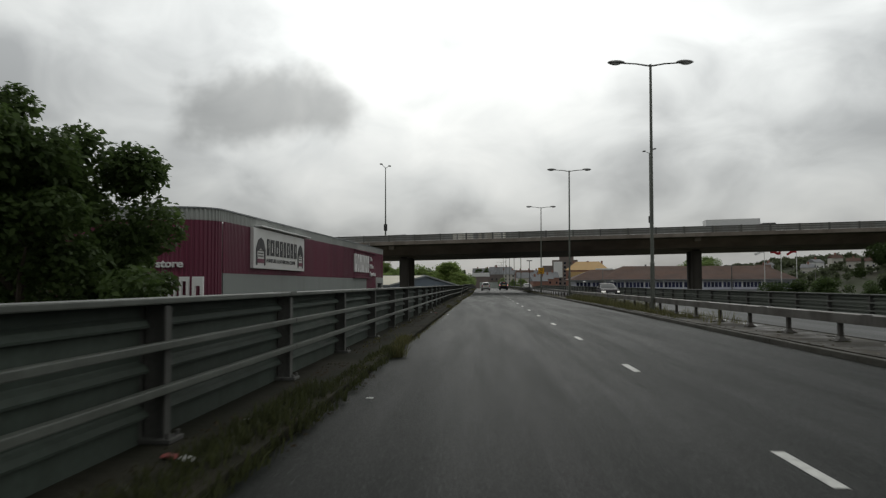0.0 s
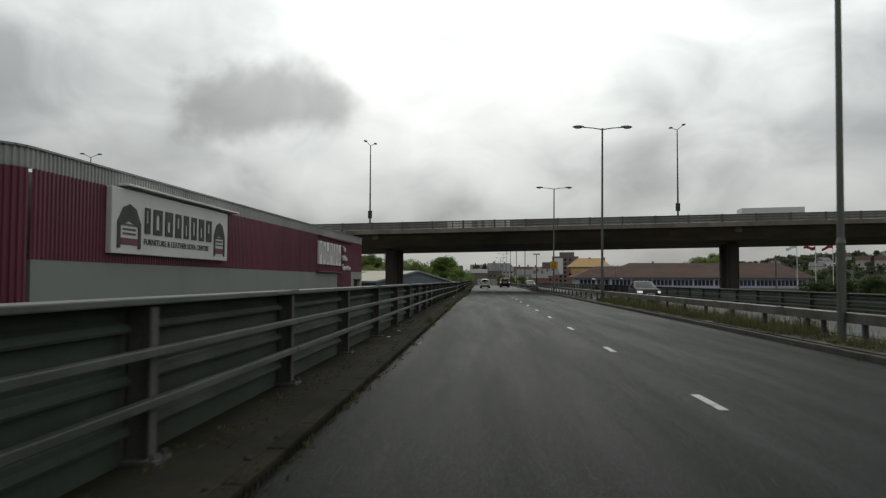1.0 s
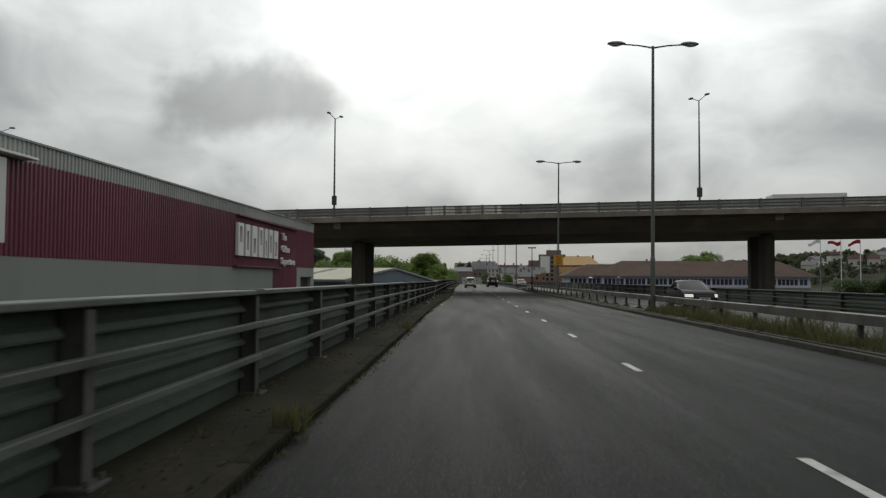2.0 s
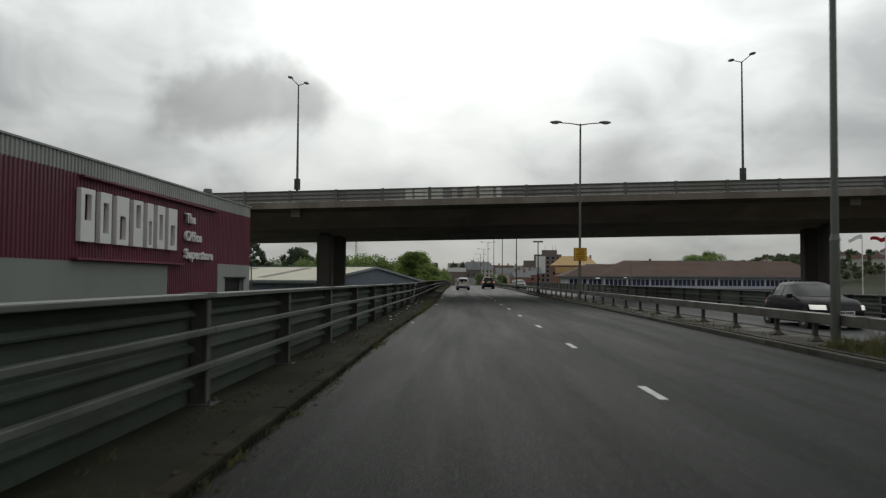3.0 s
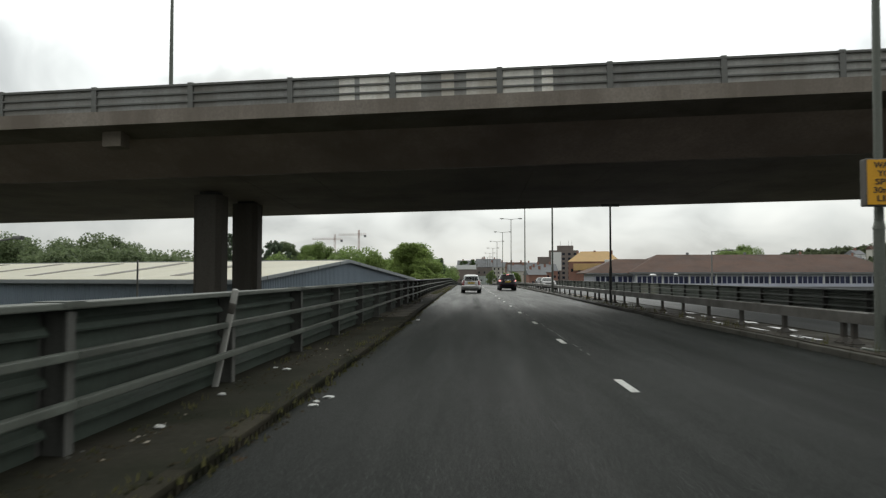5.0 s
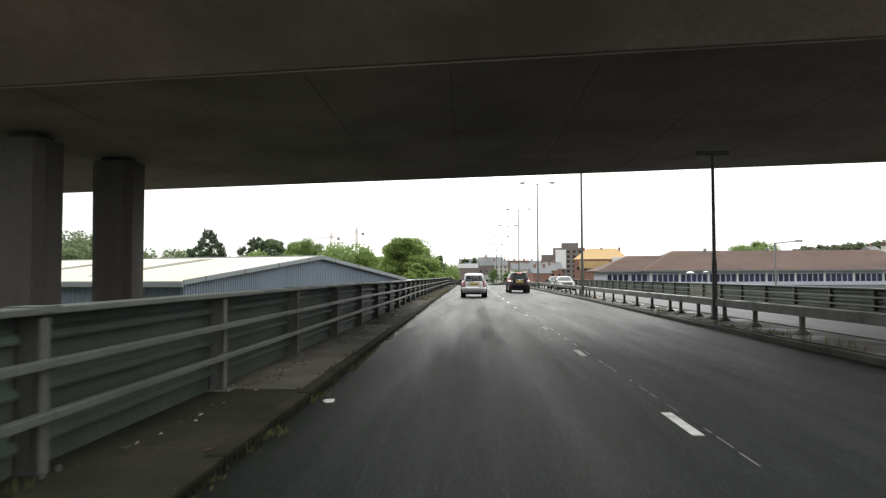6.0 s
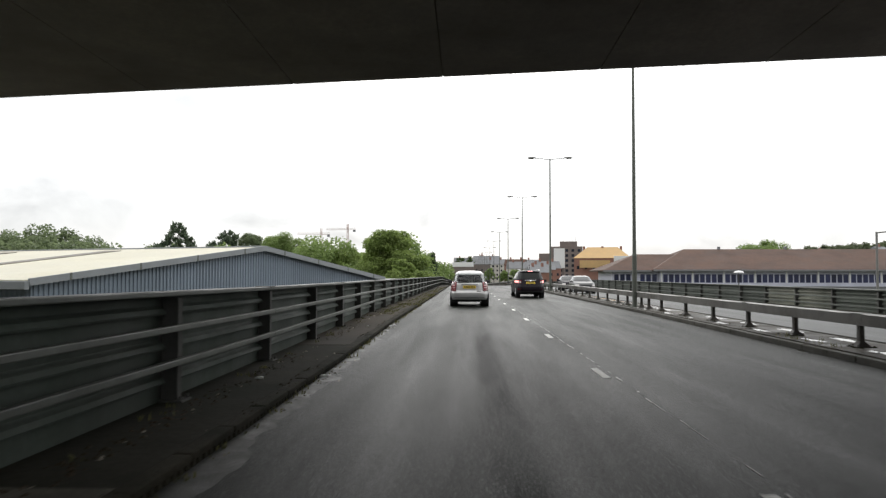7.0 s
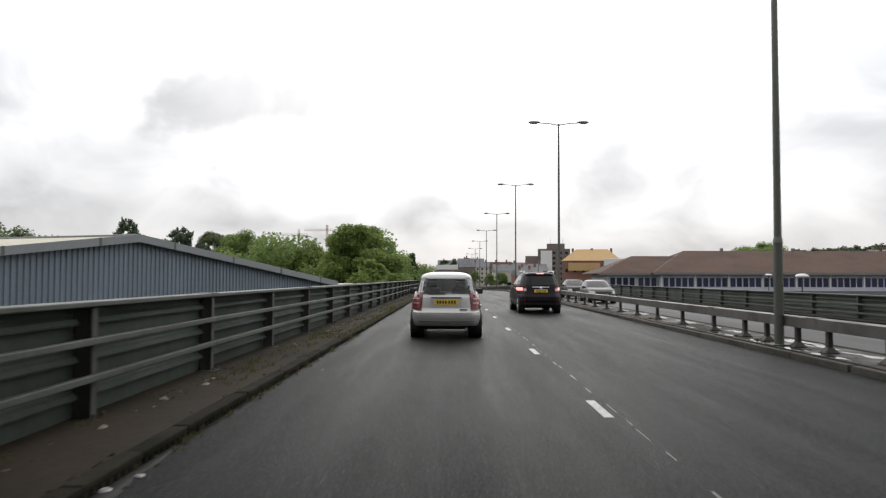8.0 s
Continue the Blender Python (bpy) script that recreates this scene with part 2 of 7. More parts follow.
def chips(m, colour):
    """Pale stone chips worn bare in the surface."""
    nt = m.node_tree
    n, l = nt.nodes, nt.links
    b = n["Principled BSDF"]
    col = b.inputs["Base Color"].links[0].from_socket
    geo = n.new("ShaderNodeNewGeometry")
    grain = n.new("ShaderNodeTexNoise"); grain.inputs["Scale"].default_value = 46.0; grain.inputs["Detail"].default_value = 2.0
    l.new(geo.outputs["Position"], grain.inputs["Vector"])
    cut = n.new("ShaderNodeMapRange"); cut.inputs[1].default_value, cut.inputs[2].default_value = 0.61, 0.68
    cut.inputs[3].default_value, cut.inputs[4].default_value = 0.0, 0.8
    l.new(grain.outputs[0], cut.inputs[0])
    mx = n.new("ShaderNodeMix"); mx.data_type = "RGBA"; mx.inputs[7].default_value = (*colour, 1)
    l.new(cut.outputs[0], mx.inputs[0]); l.new(col, mx.inputs[6]); l.new(mx.outputs[2], b.inputs["Base Color"])
    wet = n.new("ShaderNodeMath"); wet.operation = "MULTIPLY_ADD"; wet.inputs[1].default_value = 0.3
    l.new(cut.outputs[0], wet.inputs[0]); l.new(b.inputs["Specular IOR Level"].links[0].from_socket, wet.inputs[2])
    l.new(wet.outputs[0], b.inputs["Specular IOR Level"])


chips(M["asphalt"], (0.055, 0.058, 0.053))
M["asphalt_far"] = mat("asphalt_worn", (0.052, 0.054, 0.052), 0.65, spec=0.35, var=0.3, scale=1.0, fine=60, bump=0.4, second=(0.042, 0.043, 0.042), amount=0.45, rvar=0.1, along=0.06, sharp=0.2)
M["line"] = mat("road_paint", (0.52, 0.52, 0.49), 0.65, var=0.28, scale=6, fine=50, bump=0.25, second=(0.17, 0.17, 0.16), amount=0.38)
M["seam"] = mat("pale_joint_filler", (0.17, 0.17, 0.16), 0.6, spec=0.45, var=0.4, scale=3, second=(0.05, 0.05, 0.048), amount=0.4)
M["kerb"] = mat("kerb_concrete", (0.036, 0.032, 0.023), 0.95, spec=0.08, var=0.4, scale=2.0, fine=30, bump=0.4, second=(0.016, 0.017, 0.010), amount=0.5, rand=0.18, rvar=0.05)
M["kerb_pale"] = mat("damp_kerb_concrete", (0.078, 0.074, 0.063), 0.75, spec=0.2, var=0.35, scale=1.5, fine=30, bump=0.3, second=(0.044, 0.041, 0.033), amount=0.45, rand=0.10, rvar=0.1)
M["footway"] = mat("dirty_footway", (0.036, 0.033, 0.025), 0.95, spec=0.08, var=0.45, scale=0.7, fine=14, bump=0.25, second=(0.017, 0.0185, 0.0115), amount=0.5, rvar=0.05)
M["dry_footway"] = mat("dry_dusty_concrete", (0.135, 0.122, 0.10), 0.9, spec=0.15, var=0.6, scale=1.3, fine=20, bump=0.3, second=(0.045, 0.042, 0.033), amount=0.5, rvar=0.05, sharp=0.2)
M["silt"] = mat("brown_silt", (0.041, 0.032, 0.022), 0.9, spec=0.12, var=0.3, scale=0.6, fine=16, bump=0.15, second=(0.024, 0.021, 0.014), amount=0.45, rvar=0.05)
M["gutter_silt"] = mat("damp_pale_silt", (0.028, 0.028, 0.025), 0.6, spec=0.2, var=0.5, scale=3.0, fine=40, bump=0.3, second=(0.012, 0.0125, 0.011), amount=0.5, rvar=0.15, sharp=0.2)
M["water"] = mat("standing_water", (0.012, 0.013, 0.012), 0.06, spec=0.5, var=0.2, scale=2.0, bump=0.0, rvar=0.03)
M["moss"] = mat("dark_moss", (0.030, 0.028, 0.014), 0.95, spec=0.08, var=0.4, scale=4.0, fine=60, bump=0.5)
M["median"] = mat("damp_concrete_median", (0.068, 0.059, 0.046), 0.7, spec=0.22, var=0.35, scale=0.9, fine=30, bump=0.25, second=(0.030, 0.027, 0.020), amount=0.5, rvar=0.3)
M["ground"] = mat("rough_ground", (0.062, 0.060, 0.044), 0.9, spec=0.1, var=0.4, scale=0.03, fine=1.0, bump=0.2, second=(0.040, 0.050, 0.024), amount=0.5)
M["galv"] = mat("weathered_green_grey_steel", (0.098, 0.108, 0.092), 0.52, metal=0.0, spec=0.45, var=0.3, scale=1.2, fine=25, bump=0.1, second=(0.055, 0.060, 0.050), amount=0.45, rvar=0.12, rand=0.12)
M["post"] = mat("grimy_parapet_post", (0.108, 0.108, 0.100), 0.75, spec=0.25, var=0.3, scale=2.0, fine=30, bump=0.1, second=(0.068, 0.068, 0.062), amount=0.45, streak=True, rand=0.2)
M["panel"] = mat("painted_sheet_panel", (0.058, 0.075, 0.061), 0.72, spec=0.3, metal=0.0, var=0.3, scale=0.8, fine=20, bump=0.06, second=(0.035, 0.043, 0.034), amount=0.46, streak=True, rand=0.16)
# lighter copy of the sheet panel: side light on the far parapet, in the colour
M["panel_side_lit"] = mat("faded_sheet_panel", (0.115, 0.128, 0.108), 0.7, spec=0.3, var=0.25, scale=0.8, fine=20, bump=0.06, second=(0.08, 0.09, 0.076), amount=0.45, streak=True, rand=0.2)
M["panel_pale"] = mat("pale_sheet_panel", (0.24, 0.245, 0.20), 0.7, spec=0.3, var=0.25, scale=0.8, fine=20, bump=0.06, second=(0.10, 0.105, 0.085), amount=0.45, streak=True)
M["galv_mid"] = mat("galvanised_rail", (0.125, 0.119, 0.107), 0.5, metal=0.2, var=0.22, scale=1.5, fine=30, bump=0.08, second=(0.052, 0.046, 0.037), amount=0.45)
M["concrete"] = mat("stained_concrete", (0.31, 0.27, 0.225), 0.8, var=0.25, scale=0.5, fine=12, bump=0.25, second=(0.20, 0.165, 0.13), amount=0.48, streak=True)
M["fly_concrete"] = mat("brown_stained_deck_edge", (0.27, 0.235, 0.20), 0.8, var=0.3, scale=0.6, fine=12, bump=0.25, second=(0.165, 0.138, 0.112), amount=0.5, streak=True)
M["girder"] = mat("brown_stained_girder", (0.41, 0.328, 0.285), 0.85, var=0.25, scale=0.4, fine=8, bump=0.2, second=(0.275, 0.215, 0.185), amount=0.5, streak=True)
M["barrier_post"] = mat("rusty_barrier_post", (0.055, 0.050, 0.043), 0.6, metal=0.1, var=0.3, scale=3, fine=30, bump=0.1, second=(0.05, 0.036, 0.025), amount=0.4)
M["dull_white"] = mat("dull_white_plastic", (0.45, 0.445, 0.42), 0.6, var=0.15, scale=3, second=(0.26, 0.25, 0.22), amount=0.38, streak=True)
M["soffit"] = mat("soffit_concrete", (0.37, 0.316, 0.292), 0.85, var=0.22, scale=0.4, fine=10, bump=0.2, second=(0.235, 0.20, 0.185), amount=0.47)
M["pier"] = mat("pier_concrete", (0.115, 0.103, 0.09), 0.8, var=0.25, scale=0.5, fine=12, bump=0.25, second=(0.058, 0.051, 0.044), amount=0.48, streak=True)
M["fly_panel"] = mat("grey_parapet_sheet", (0.38, 0.38, 0.365), 0.6, metal=0.2, var=0.28, scale=0.9, fine=14, bump=0.08, second=(0.24, 0.225, 0.20), amount=0.47, streak=True, rand=0.2)
M["fly_pale"] = mat("pale_parapet_sheet", (0.80, 0.775, 0.71), 0.6, var=0.2, scale=0.9, fine=14, bump=0.08, second=(0.50, 0.44, 0.36), amount=0.44, streak=True, rand=0.2)
M["maroon"] = mat("maroon_cladding", (0.165, 0.031, 0.062), 0.45, var=0.22, scale=0.5, fine=12, bump=0.04, second=(0.110, 0.020, 0.042), amount=0.45, streak=True)
M["grey_clad"] = mat("grey_cladding", (0.40, 0.415, 0.395), 0.55, var=0.12, scale=0.5, fine=14, bump=0.05, second=(0.27, 0.28, 0.26), amount=0.42, streak=True)
M["grey_wall"] = mat("grey_render_wall", (0.232, 0.252, 0.238), 0.7, var=0.10, scale=0.6, fine=18, bump=0.08, second=(0.21, 0.226, 0.212), amount=0.42, streak=True)
M["roof_grey"] = mat("grey_roof", (0.30, 0.30, 0.29), 0.7, var=0.2, scale=0.4)
M["sign_white"] = mat("white_signboard", (0.66, 0.66, 0.64), 0.5, var=0.06, scale=0.8, second=(0.58, 0.57, 0.53), amount=0.35, streak=True)
M["white"] = mat("white_enamel", (0.80, 0.80, 0.79), 0.45, var=0.05, scale=2, bump=0.02)
M["ink"] = mat("black_ink", (0.02, 0.02, 0.022), 0.5, var=0.1, bump=0)
M["dark"] = mat("dark_opening", (0.012, 0.012, 0.013), 0.6, var=0.3, bump=0)
M["shed_blue"] = mat("blue_grey_cladding", (0.205, 0.25, 0.30), 0.5, var=0.14, scale=0.4, fine=10, bump=0.04, second=(0.17, 0.208, 0.25), amount=0.4, streak=True)
M["shed_roof"] = mat("cream_roof_sheet", (0.54, 0.51, 0.40), 0.65, var=0.14, scale=0.35, fine=6, bump=0.05, second=(0.45, 0.42, 0.32), amount=0.42, sharp=0.2)
M["rooflight"] = mat("dirty_rooflight", (0.10, 0.085, 0.058), 0.55, var=0.25, scale=0.8)
M["fly_rail"] = mat("dull_parapet_rail", (0.16, 0.16, 0.15), 0.55, metal=0.2, var=0.2, scale=1.2)
M["fascia"] = mat("grey_fascia", (0.26, 0.28, 0.29), 0.5, var=0.15, scale=0.8, streak=True)
M["tile_brown"] = mat("brown_roof_tiles", (0.118, 0.074, 0.058), 0.85, spec=0.2, var=0.25, scale=0.25, fine=3.0, bump=0.3, second=(0.085, 0.058, 0.048), amount=0.45)
M["wall_pale"] = mat("pale_blue_white_wall", (0.55, 0.56, 0.65), 0.6, var=0.12, scale=0.4)
M["glass_dark"] = mat("dark_window_glass", (0.018, 0.022, 0.035), 0.08, var=0.2, bump=0, rvar=0.03)
M["glass_blue"] = mat("blue_window_glass", (0.03, 0.035, 0.085), 0.12, var=0.3, scale=0.3, bump=0, rvar=0.04, rand=0.4)
# brick, slate and render below are made paler for haze over the far town
M["brick_red"] = mat("red_brick", (0.29, 0.155, 0.12), 0.85, var=0.25, scale=0.4, fine=6, bump=0.2)
M["brick_brown"] = mat("brown_brick", (0.20, 0.165, 0.15), 0.85, var=0.25, scale=0.3, fine=5, bump=0.2)
M["orange_sheet"] = mat("orange_roof_sheeting", (0.57, 0.375, 0.17), 0.6, var=0.15, scale=0.3, fine=4)
M["slate"] = mat("slate_roof", (0.21, 0.214, 0.222), 0.8, var=0.25, scale=0.5, fine=6)
M["render"] = mat("pale_render", (0.55, 0.53, 0.48), 0.8, var=0.12, scale=0.4)
M["pole"] = mat("grey_lamp_column", (0.135, 0.145, 0.125), 0.5, metal=0.3, var=0.2, scale=1.5, streak=True, bump=0.05)
M["pole_dark"] = mat("dark_lamp_column", (0.05, 0.05, 0.048), 0.5, metal=0.3, var=0.2, scale=1.5, bump=0.05)
M["lamp_head"] = mat("grey_lantern", (0.22, 0.22, 0.21), 0.45, metal=0.2, var=0.15, scale=3)
M["lens"] = mat("lantern_bowl", (0.5, 0.5, 0.48), 0.2, var=0.1, scale=4, bump=0)
M["yellow"] = mat("yellow_sign_face", (0.72, 0.36, 0.012), 0.45, var=0.08, scale=2, second=(0.62, 0.30, 0.012), amount=0.3)
M["plate"] = mat("yellow_number_plate", (0.75, 0.52, 0.03), 0.4, var=0.05, scale=3, bump=0)
M["silver"] = mat("silver_car_paint", (0.54, 0.535, 0.53), 0.34, metal=0.5, var=0.06, scale=2, fine=200, bump=0.01, coat=0.4, rvar=0.05)
M["black_paint"] = mat("black_car_paint", (0.013, 0.009, 0.014), 0.42, metal=0.0, spec=0.16, var=0.15, scale=2, bump=0, coat=0.06, rvar=0.05)
M["grey_paint"] = mat("grey_car_paint", (0.075, 0.074, 0.072), 0.38, metal=0.2, var=0.08, scale=2, bump=0, coat=0.12, rvar=0.05)
M["trim"] = mat("black_plastic_trim", (0.022, 0.022, 0.023), 0.6, var=0.2, scale=6, bump=0.05)
M["tyre"] = mat("tyre_rubber", (0.018, 0.018, 0.018), 0.8, var=0.3, scale=8, bump=0.2)
M["alloy"] = mat("wheel_alloy", (0.42, 0.42, 0.42), 0.35, metal=0.8, var=0.15, scale=6, bump=0.02)
M["car_glass"] = mat("tinted_car_glass", (0.012, 0.014, 0.014), 0.1, spec=0.28, var=0.2, bump=0, rvar=0.03)
M["clear_glass"] = window_glass("clear_car_glass", (0.95, 0.965, 0.96))
M["red_lens"] = mat("red_lamp_lens", (0.17, 0.010, 0.016), 0.25, var=0.15, scale=15, bump=0, coat=0.25, rvar=0.05)
M["pink_lens"] = mat("pale_pink_lens", (0.50, 0.20, 0.20), 0.15, var=0.2, scale=15, bump=0, coat=1.0, rvar=0.05)
M["seat_cloth"] = mat("grey_seat_cloth", (0.13, 0.135, 0.14), 0.9, var=0.2, scale=10, bump=0.1)
M["clear_lens"] = mat("clear_lamp_lens", (0.55, 0.52, 0.50), 0.15, var=0.2, scale=15, bump=0, coat=1.0, rvar=0.05)
M["brake"] = glow("lit_brake_lamp", (1.0, 0.34, 0.32), 2.0)
M["headlamp"] = glow("lit_headlamp", (1.0, 0.97, 0.9), 0.9)
M["chrome"] = mat("chrome", (0.7, 0.7, 0.7), 0.12, metal=1.0, var=0.05, bump=0, rvar=0.05)
M["bark"] = mat("bark", (0.075, 0.06, 0.045), 0.9, var=0.35, scale=4, fine=30, bump=0.6)
M["leaf_dark"] = leaf_mat("dark_green_leaves", (0.036, 0.062, 0.019), (0.125, 0.185, 0.056))
M["leaf_mid"] = leaf_mat("mid_green_leaves", (0.125, 0.19, 0.06), (0.34, 0.44, 0.15))
M["leaf_light"] = leaf_mat("fresh_green_leaves", (0.135, 0.20, 0.055), (0.37, 0.46, 0.145))
M["conifer"] = leaf_mat("conifer_needles", (0.06, 0.085, 0.052), (0.155, 0.20, 0.125))
# paler than leaves are: haze over the far trees is mixed into the green
M["wood_far"] = leaf_mat("distant_foliage", (0.10, 0.14, 0.07), (0.27, 0.325, 0.17))
M["grass"] = leaf_mat("verge_grass", (0.048, 0.056, 0.02), (0.19, 0.175, 0.075))
M["pale_grass"] = leaf_mat("pale_seeding_grass", (0.07, 0.075, 0.032), (0.25, 0.235, 0.115))
M["dirt"] = mat("brown_grit", (0.052, 0.038, 0.025), 0.95, spec=0.08, var=0.5, scale=1.2, fine=40, bump=0.4, second=(0.024, 0.024, 0.013), amount=0.5)
M["chips"] = mat("pale_mortar_scraps", (0.26, 0.23, 0.19), 0.9, spec=0.1, var=0.4, scale=3.0, second=(0.12, 0.10, 0.08), amount=0.4)
# hill leaves lightened and greyed to carry the haze
M["hill_leaf"] = leaf_mat("hillside_foliage", (0.065, 0.082, 0.045), (0.16, 0.185, 0.10))
M["weed"] = leaf_mat("green_weeds", (0.024, 0.028, 0.012), (0.085, 0.095, 0.038))
M["hoarding"] = mat("grey_green_hoarding", (0.42, 0.46, 0.43), 0.7, var=0.15, scale=0.5, streak=True)
M["litter"] = mat("crumpled_white_litter", (0.6, 0.6, 0.58), 0.6, var=0.2, scale=8, bump=0.2)
M["litter_red"] = mat("faded_red_litter", (0.25, 0.06, 0.055), 0.7, var=0.3, scale=8)
M["flag_red"] = mat("red_flag_cloth", (0.42, 0.05, 0.06), 0.8, var=0.15, scale=2)
M["flag_white"] = mat("white_flag_cloth", (0.75, 0.75, 0.75), 0.8, var=0.1, scale=2)
# red steel lightened towards the sky: distance haze held in the colour
M["crane"] = mat("crane_steel", (0.76, 0.66, 0.63), 0.6, var=0.1)

# ---- building blocks ----


def part(name, bm, material, parent=None, label="", smooth=False):
    me = bpy.data.meshes.new(name)
    bmesh.ops.recalc_face_normals(bm, faces=bm.faces)
    bm.to_mesh(me)
    bm.free()
    me.materials.append(material)
    if smooth:
        me.polygons.foreach_set("use_smooth", [True] * len(me.polygons))
    ob = new(name, me)
    if parent:
        ob.parent = parent
    if label:
        tagged(ob, label)
    return ob


def again(ob, parent, m=None):
    """Another part on the same mesh."""
    o = new(ob.name.split(".")[0], ob.data)
    o.parent = parent
    if m is not None:
        o.matrix_basis = m
    return o


def thing(name, label, category, m=None, group="", kind=""):
    e = new(name)
    e.empty_display_size = 0.3
    if m is not None:
        e.matrix_world = m
    return tagged(e, label, category, group, kind)


def box(bm, x0, x1, y0, y1, z0, z1, bevel=0.0):
    vs = [bm.verts.new((x, y, z)) for z in (z0, z1) for y in (y0, y1) for x in (x0, x1)]
    fs = [bm.faces.new([vs[i] for i in q]) for q in ((0, 2, 3, 1), (4, 5, 7, 6), (0, 1, 5, 4), (1, 3, 7, 5), (3, 2, 6, 7), (2, 0, 4, 6))]
    if bevel:
        es = list({e for f in fs for e in f.edges})
        bmesh.ops.bevel(bm, geom=es, offset=bevel, segments=2, affect="EDGES", profile=0.6)
    return bm


def boxes(*bs, bevel=0.0):
    bm = bmesh.new()
    for b in bs:
        box(bm, *b, bevel=bevel)
    return bm


def tube(bm, p0, p1, r0, r1, n=10, caps=True):
    p0, p1 = Vector(p0), Vector(p1)
    d = (p1 - p0).normalized()
    s = d.cross(Vector((0, 0, 1)) if abs(d.z) < 0.95 else Vector((1, 0, 0))).normalized()
    u = s.cross(d)
    rings = []
    for p, r in ((p0, r0), (p1, r1)):
        rings.append([bm.verts.new(p + (s * math.cos(a) + u * math.sin(a)) * r) for a in [2 * math.pi * i / n for i in range(n)]])
    for i in range(n):
        bm.faces.new((rings[0][i], rings[0][(i + 1) % n], rings[1][(i + 1) % n], rings[1][i]))
    if caps:
        bm.faces.new(rings[0]); bm.faces.new(rings[1][::-1])
    return bm


def prism(bm, profile, y0, y1, shift=(0, 0), axis="y"):
    """A profile of (x, z) pairs drawn out from y0 to y1 (or, for axis x, of (y, z) pairs from x0 to x1)."""
    ends = []
    for k, y in enumerate((y0, y1)):
        sx, sz = (shift if k else (0, 0))
        ends.append([bm.verts.new((p + sx, y, q + sz) if axis == "y" else (y, p + sx, q + sz)) for p, q in profile])
    n = len(profile)
    for i in range(n):
        bm.faces.new((ends[0][i], ends[0][(i + 1) % n], ends[1][(i + 1) % n], ends[1][i]))
    bm.faces.new(ends[0][::-1]); bm.faces.new(ends[1])
    return bm


def ribbed(bm, path, z0, z1, pitch=0.22, depth=0.045, flip=False):
    """Trapezoid-ribbed upright cladding along a plan path; z0 and z1 are functions of the place."""
    pts = [Vector((*p, 0)) for p in path]
    lens = [0.0]
    for a, b in zip(pts, pts[1:]):
        lens.append(lens[-1] + (b - a).length)
    total = lens[-1]

    def at(s):
        s = min(max(s, 0), total)
        for k in range(len(pts) - 1):
            if s <= lens[k + 1] + 1e-9:
                t = (s - lens[k]) / max(1e-9, lens[k + 1] - lens[k])
                d = (pts[k + 1] - pts[k]).normalized()
                return pts[k].lerp(pts[k + 1], t), Vector((d.y, -d.x, 0)) * (-1 if flip else 1)
        return pts[-1], Vector((1, 0, 0))
    prev = None
    for i in range(int(total / pitch)):
        for fr, out in ((0.0, 0), (0.35, 0), (0.5, 1), (0.85, 1)):
            p, nrm = at((i + fr) * pitch)
            q = p + nrm * (depth * out)
            cur = (bm.verts.new((q.x, q.y, z0(p))), bm.verts.new((q.x, q.y, z1(p))))
            if prev:
                bm.faces.new((prev[0], cur[0], cur[1], prev[1]))
            prev = cur
    return bm


def text_mesh(name, words, size, depth, material, m, parent=None, width=None, label="", bold=0.0):
    """Upright lettering from the built-in font, facing local -y, centred on its base line."""
    cu = bpy.data.curves.new(name, "FONT")
    cu.body, cu.size, cu.extrude, cu.align_x, cu.offset = words, size, depth, "CENTER", bold
    cu.resolution_u = 3
    tmp = new(name, cu)
    bpy.context.view_layer.update()
    me = bpy.data.meshes.new_from_object(tmp.evaluated_get(bpy.context.evaluated_depsgraph_get()))
    bpy.data.objects.remove(tmp)
    xs = [v.co.x for v in me.vertices]
    k = width / (max(xs) - min(xs)) if width else 1.0
    me.transform(Matrix.Rotation(radians(90), 4, "X") @ Matrix.Diagonal((k, 1, 1, 1)))
    me.materials.clear()
    me.materials.append(material)
    ob = new(name, me)
    if parent:
        ob.parent = parent
    ob.matrix_basis = m
    if label:
        tagged(ob, label)
    return ob

# ---- ground, viaduct road, kerbs ----
GROUND = -4.5
LANE_X, KERB_L, KERB_R = 2.24, -1.55, 6.15
PAR_L, RAIL_R, OPP_L, OPP_R, PAR_R = -2.45, 6.98, 7.85, 14.9, 15.7
Y0, Y1 = -40.0, 560.0
MEDIAN_Z = 0.125


def dip(y):
    """The viaduct falls gently beyond its crest."""
    return -min(3.0, 0.0145 * max(0.0, y - 195.0))


def kerb_left(y):
    """Line of the nearside kerb, which wavers a little against the lane line."""
    return float(np.interp(y, (0, 62, 78, 92, 106, 114, 124, 160), (-1.55, -1.56, -1.30, -1.28, -1.40, -1.42, -1.53, -1.50)))


def kerb_right(y):
    """Line of the kerb of the central reservation."""
    return float(np.interp(y, (0, 20, 40, 66, 88, 108, 128, 160), (6.0, 6.02, 6.2, 6.23, 6.36, 6.2, 6.5, 6.45)))


def parapet_line(y):
    """Foot of the nearside parapet: place across and height."""
    x = np.interp(y, (0, 30, 57, 80, 106, 116, 126, 160), (-2.35, -2.34, -2.40, -2.27, -2.32, -2.39, -2.58, -2.55))
    z = np.interp(y, (0, 27, 57, 82, 106, 117, 126, 160), (0.09, 0.078, 0.055, 0.012, 0.085, 0.045, 0.055, 0.06))
    return float(x), float(z) + dip(y)


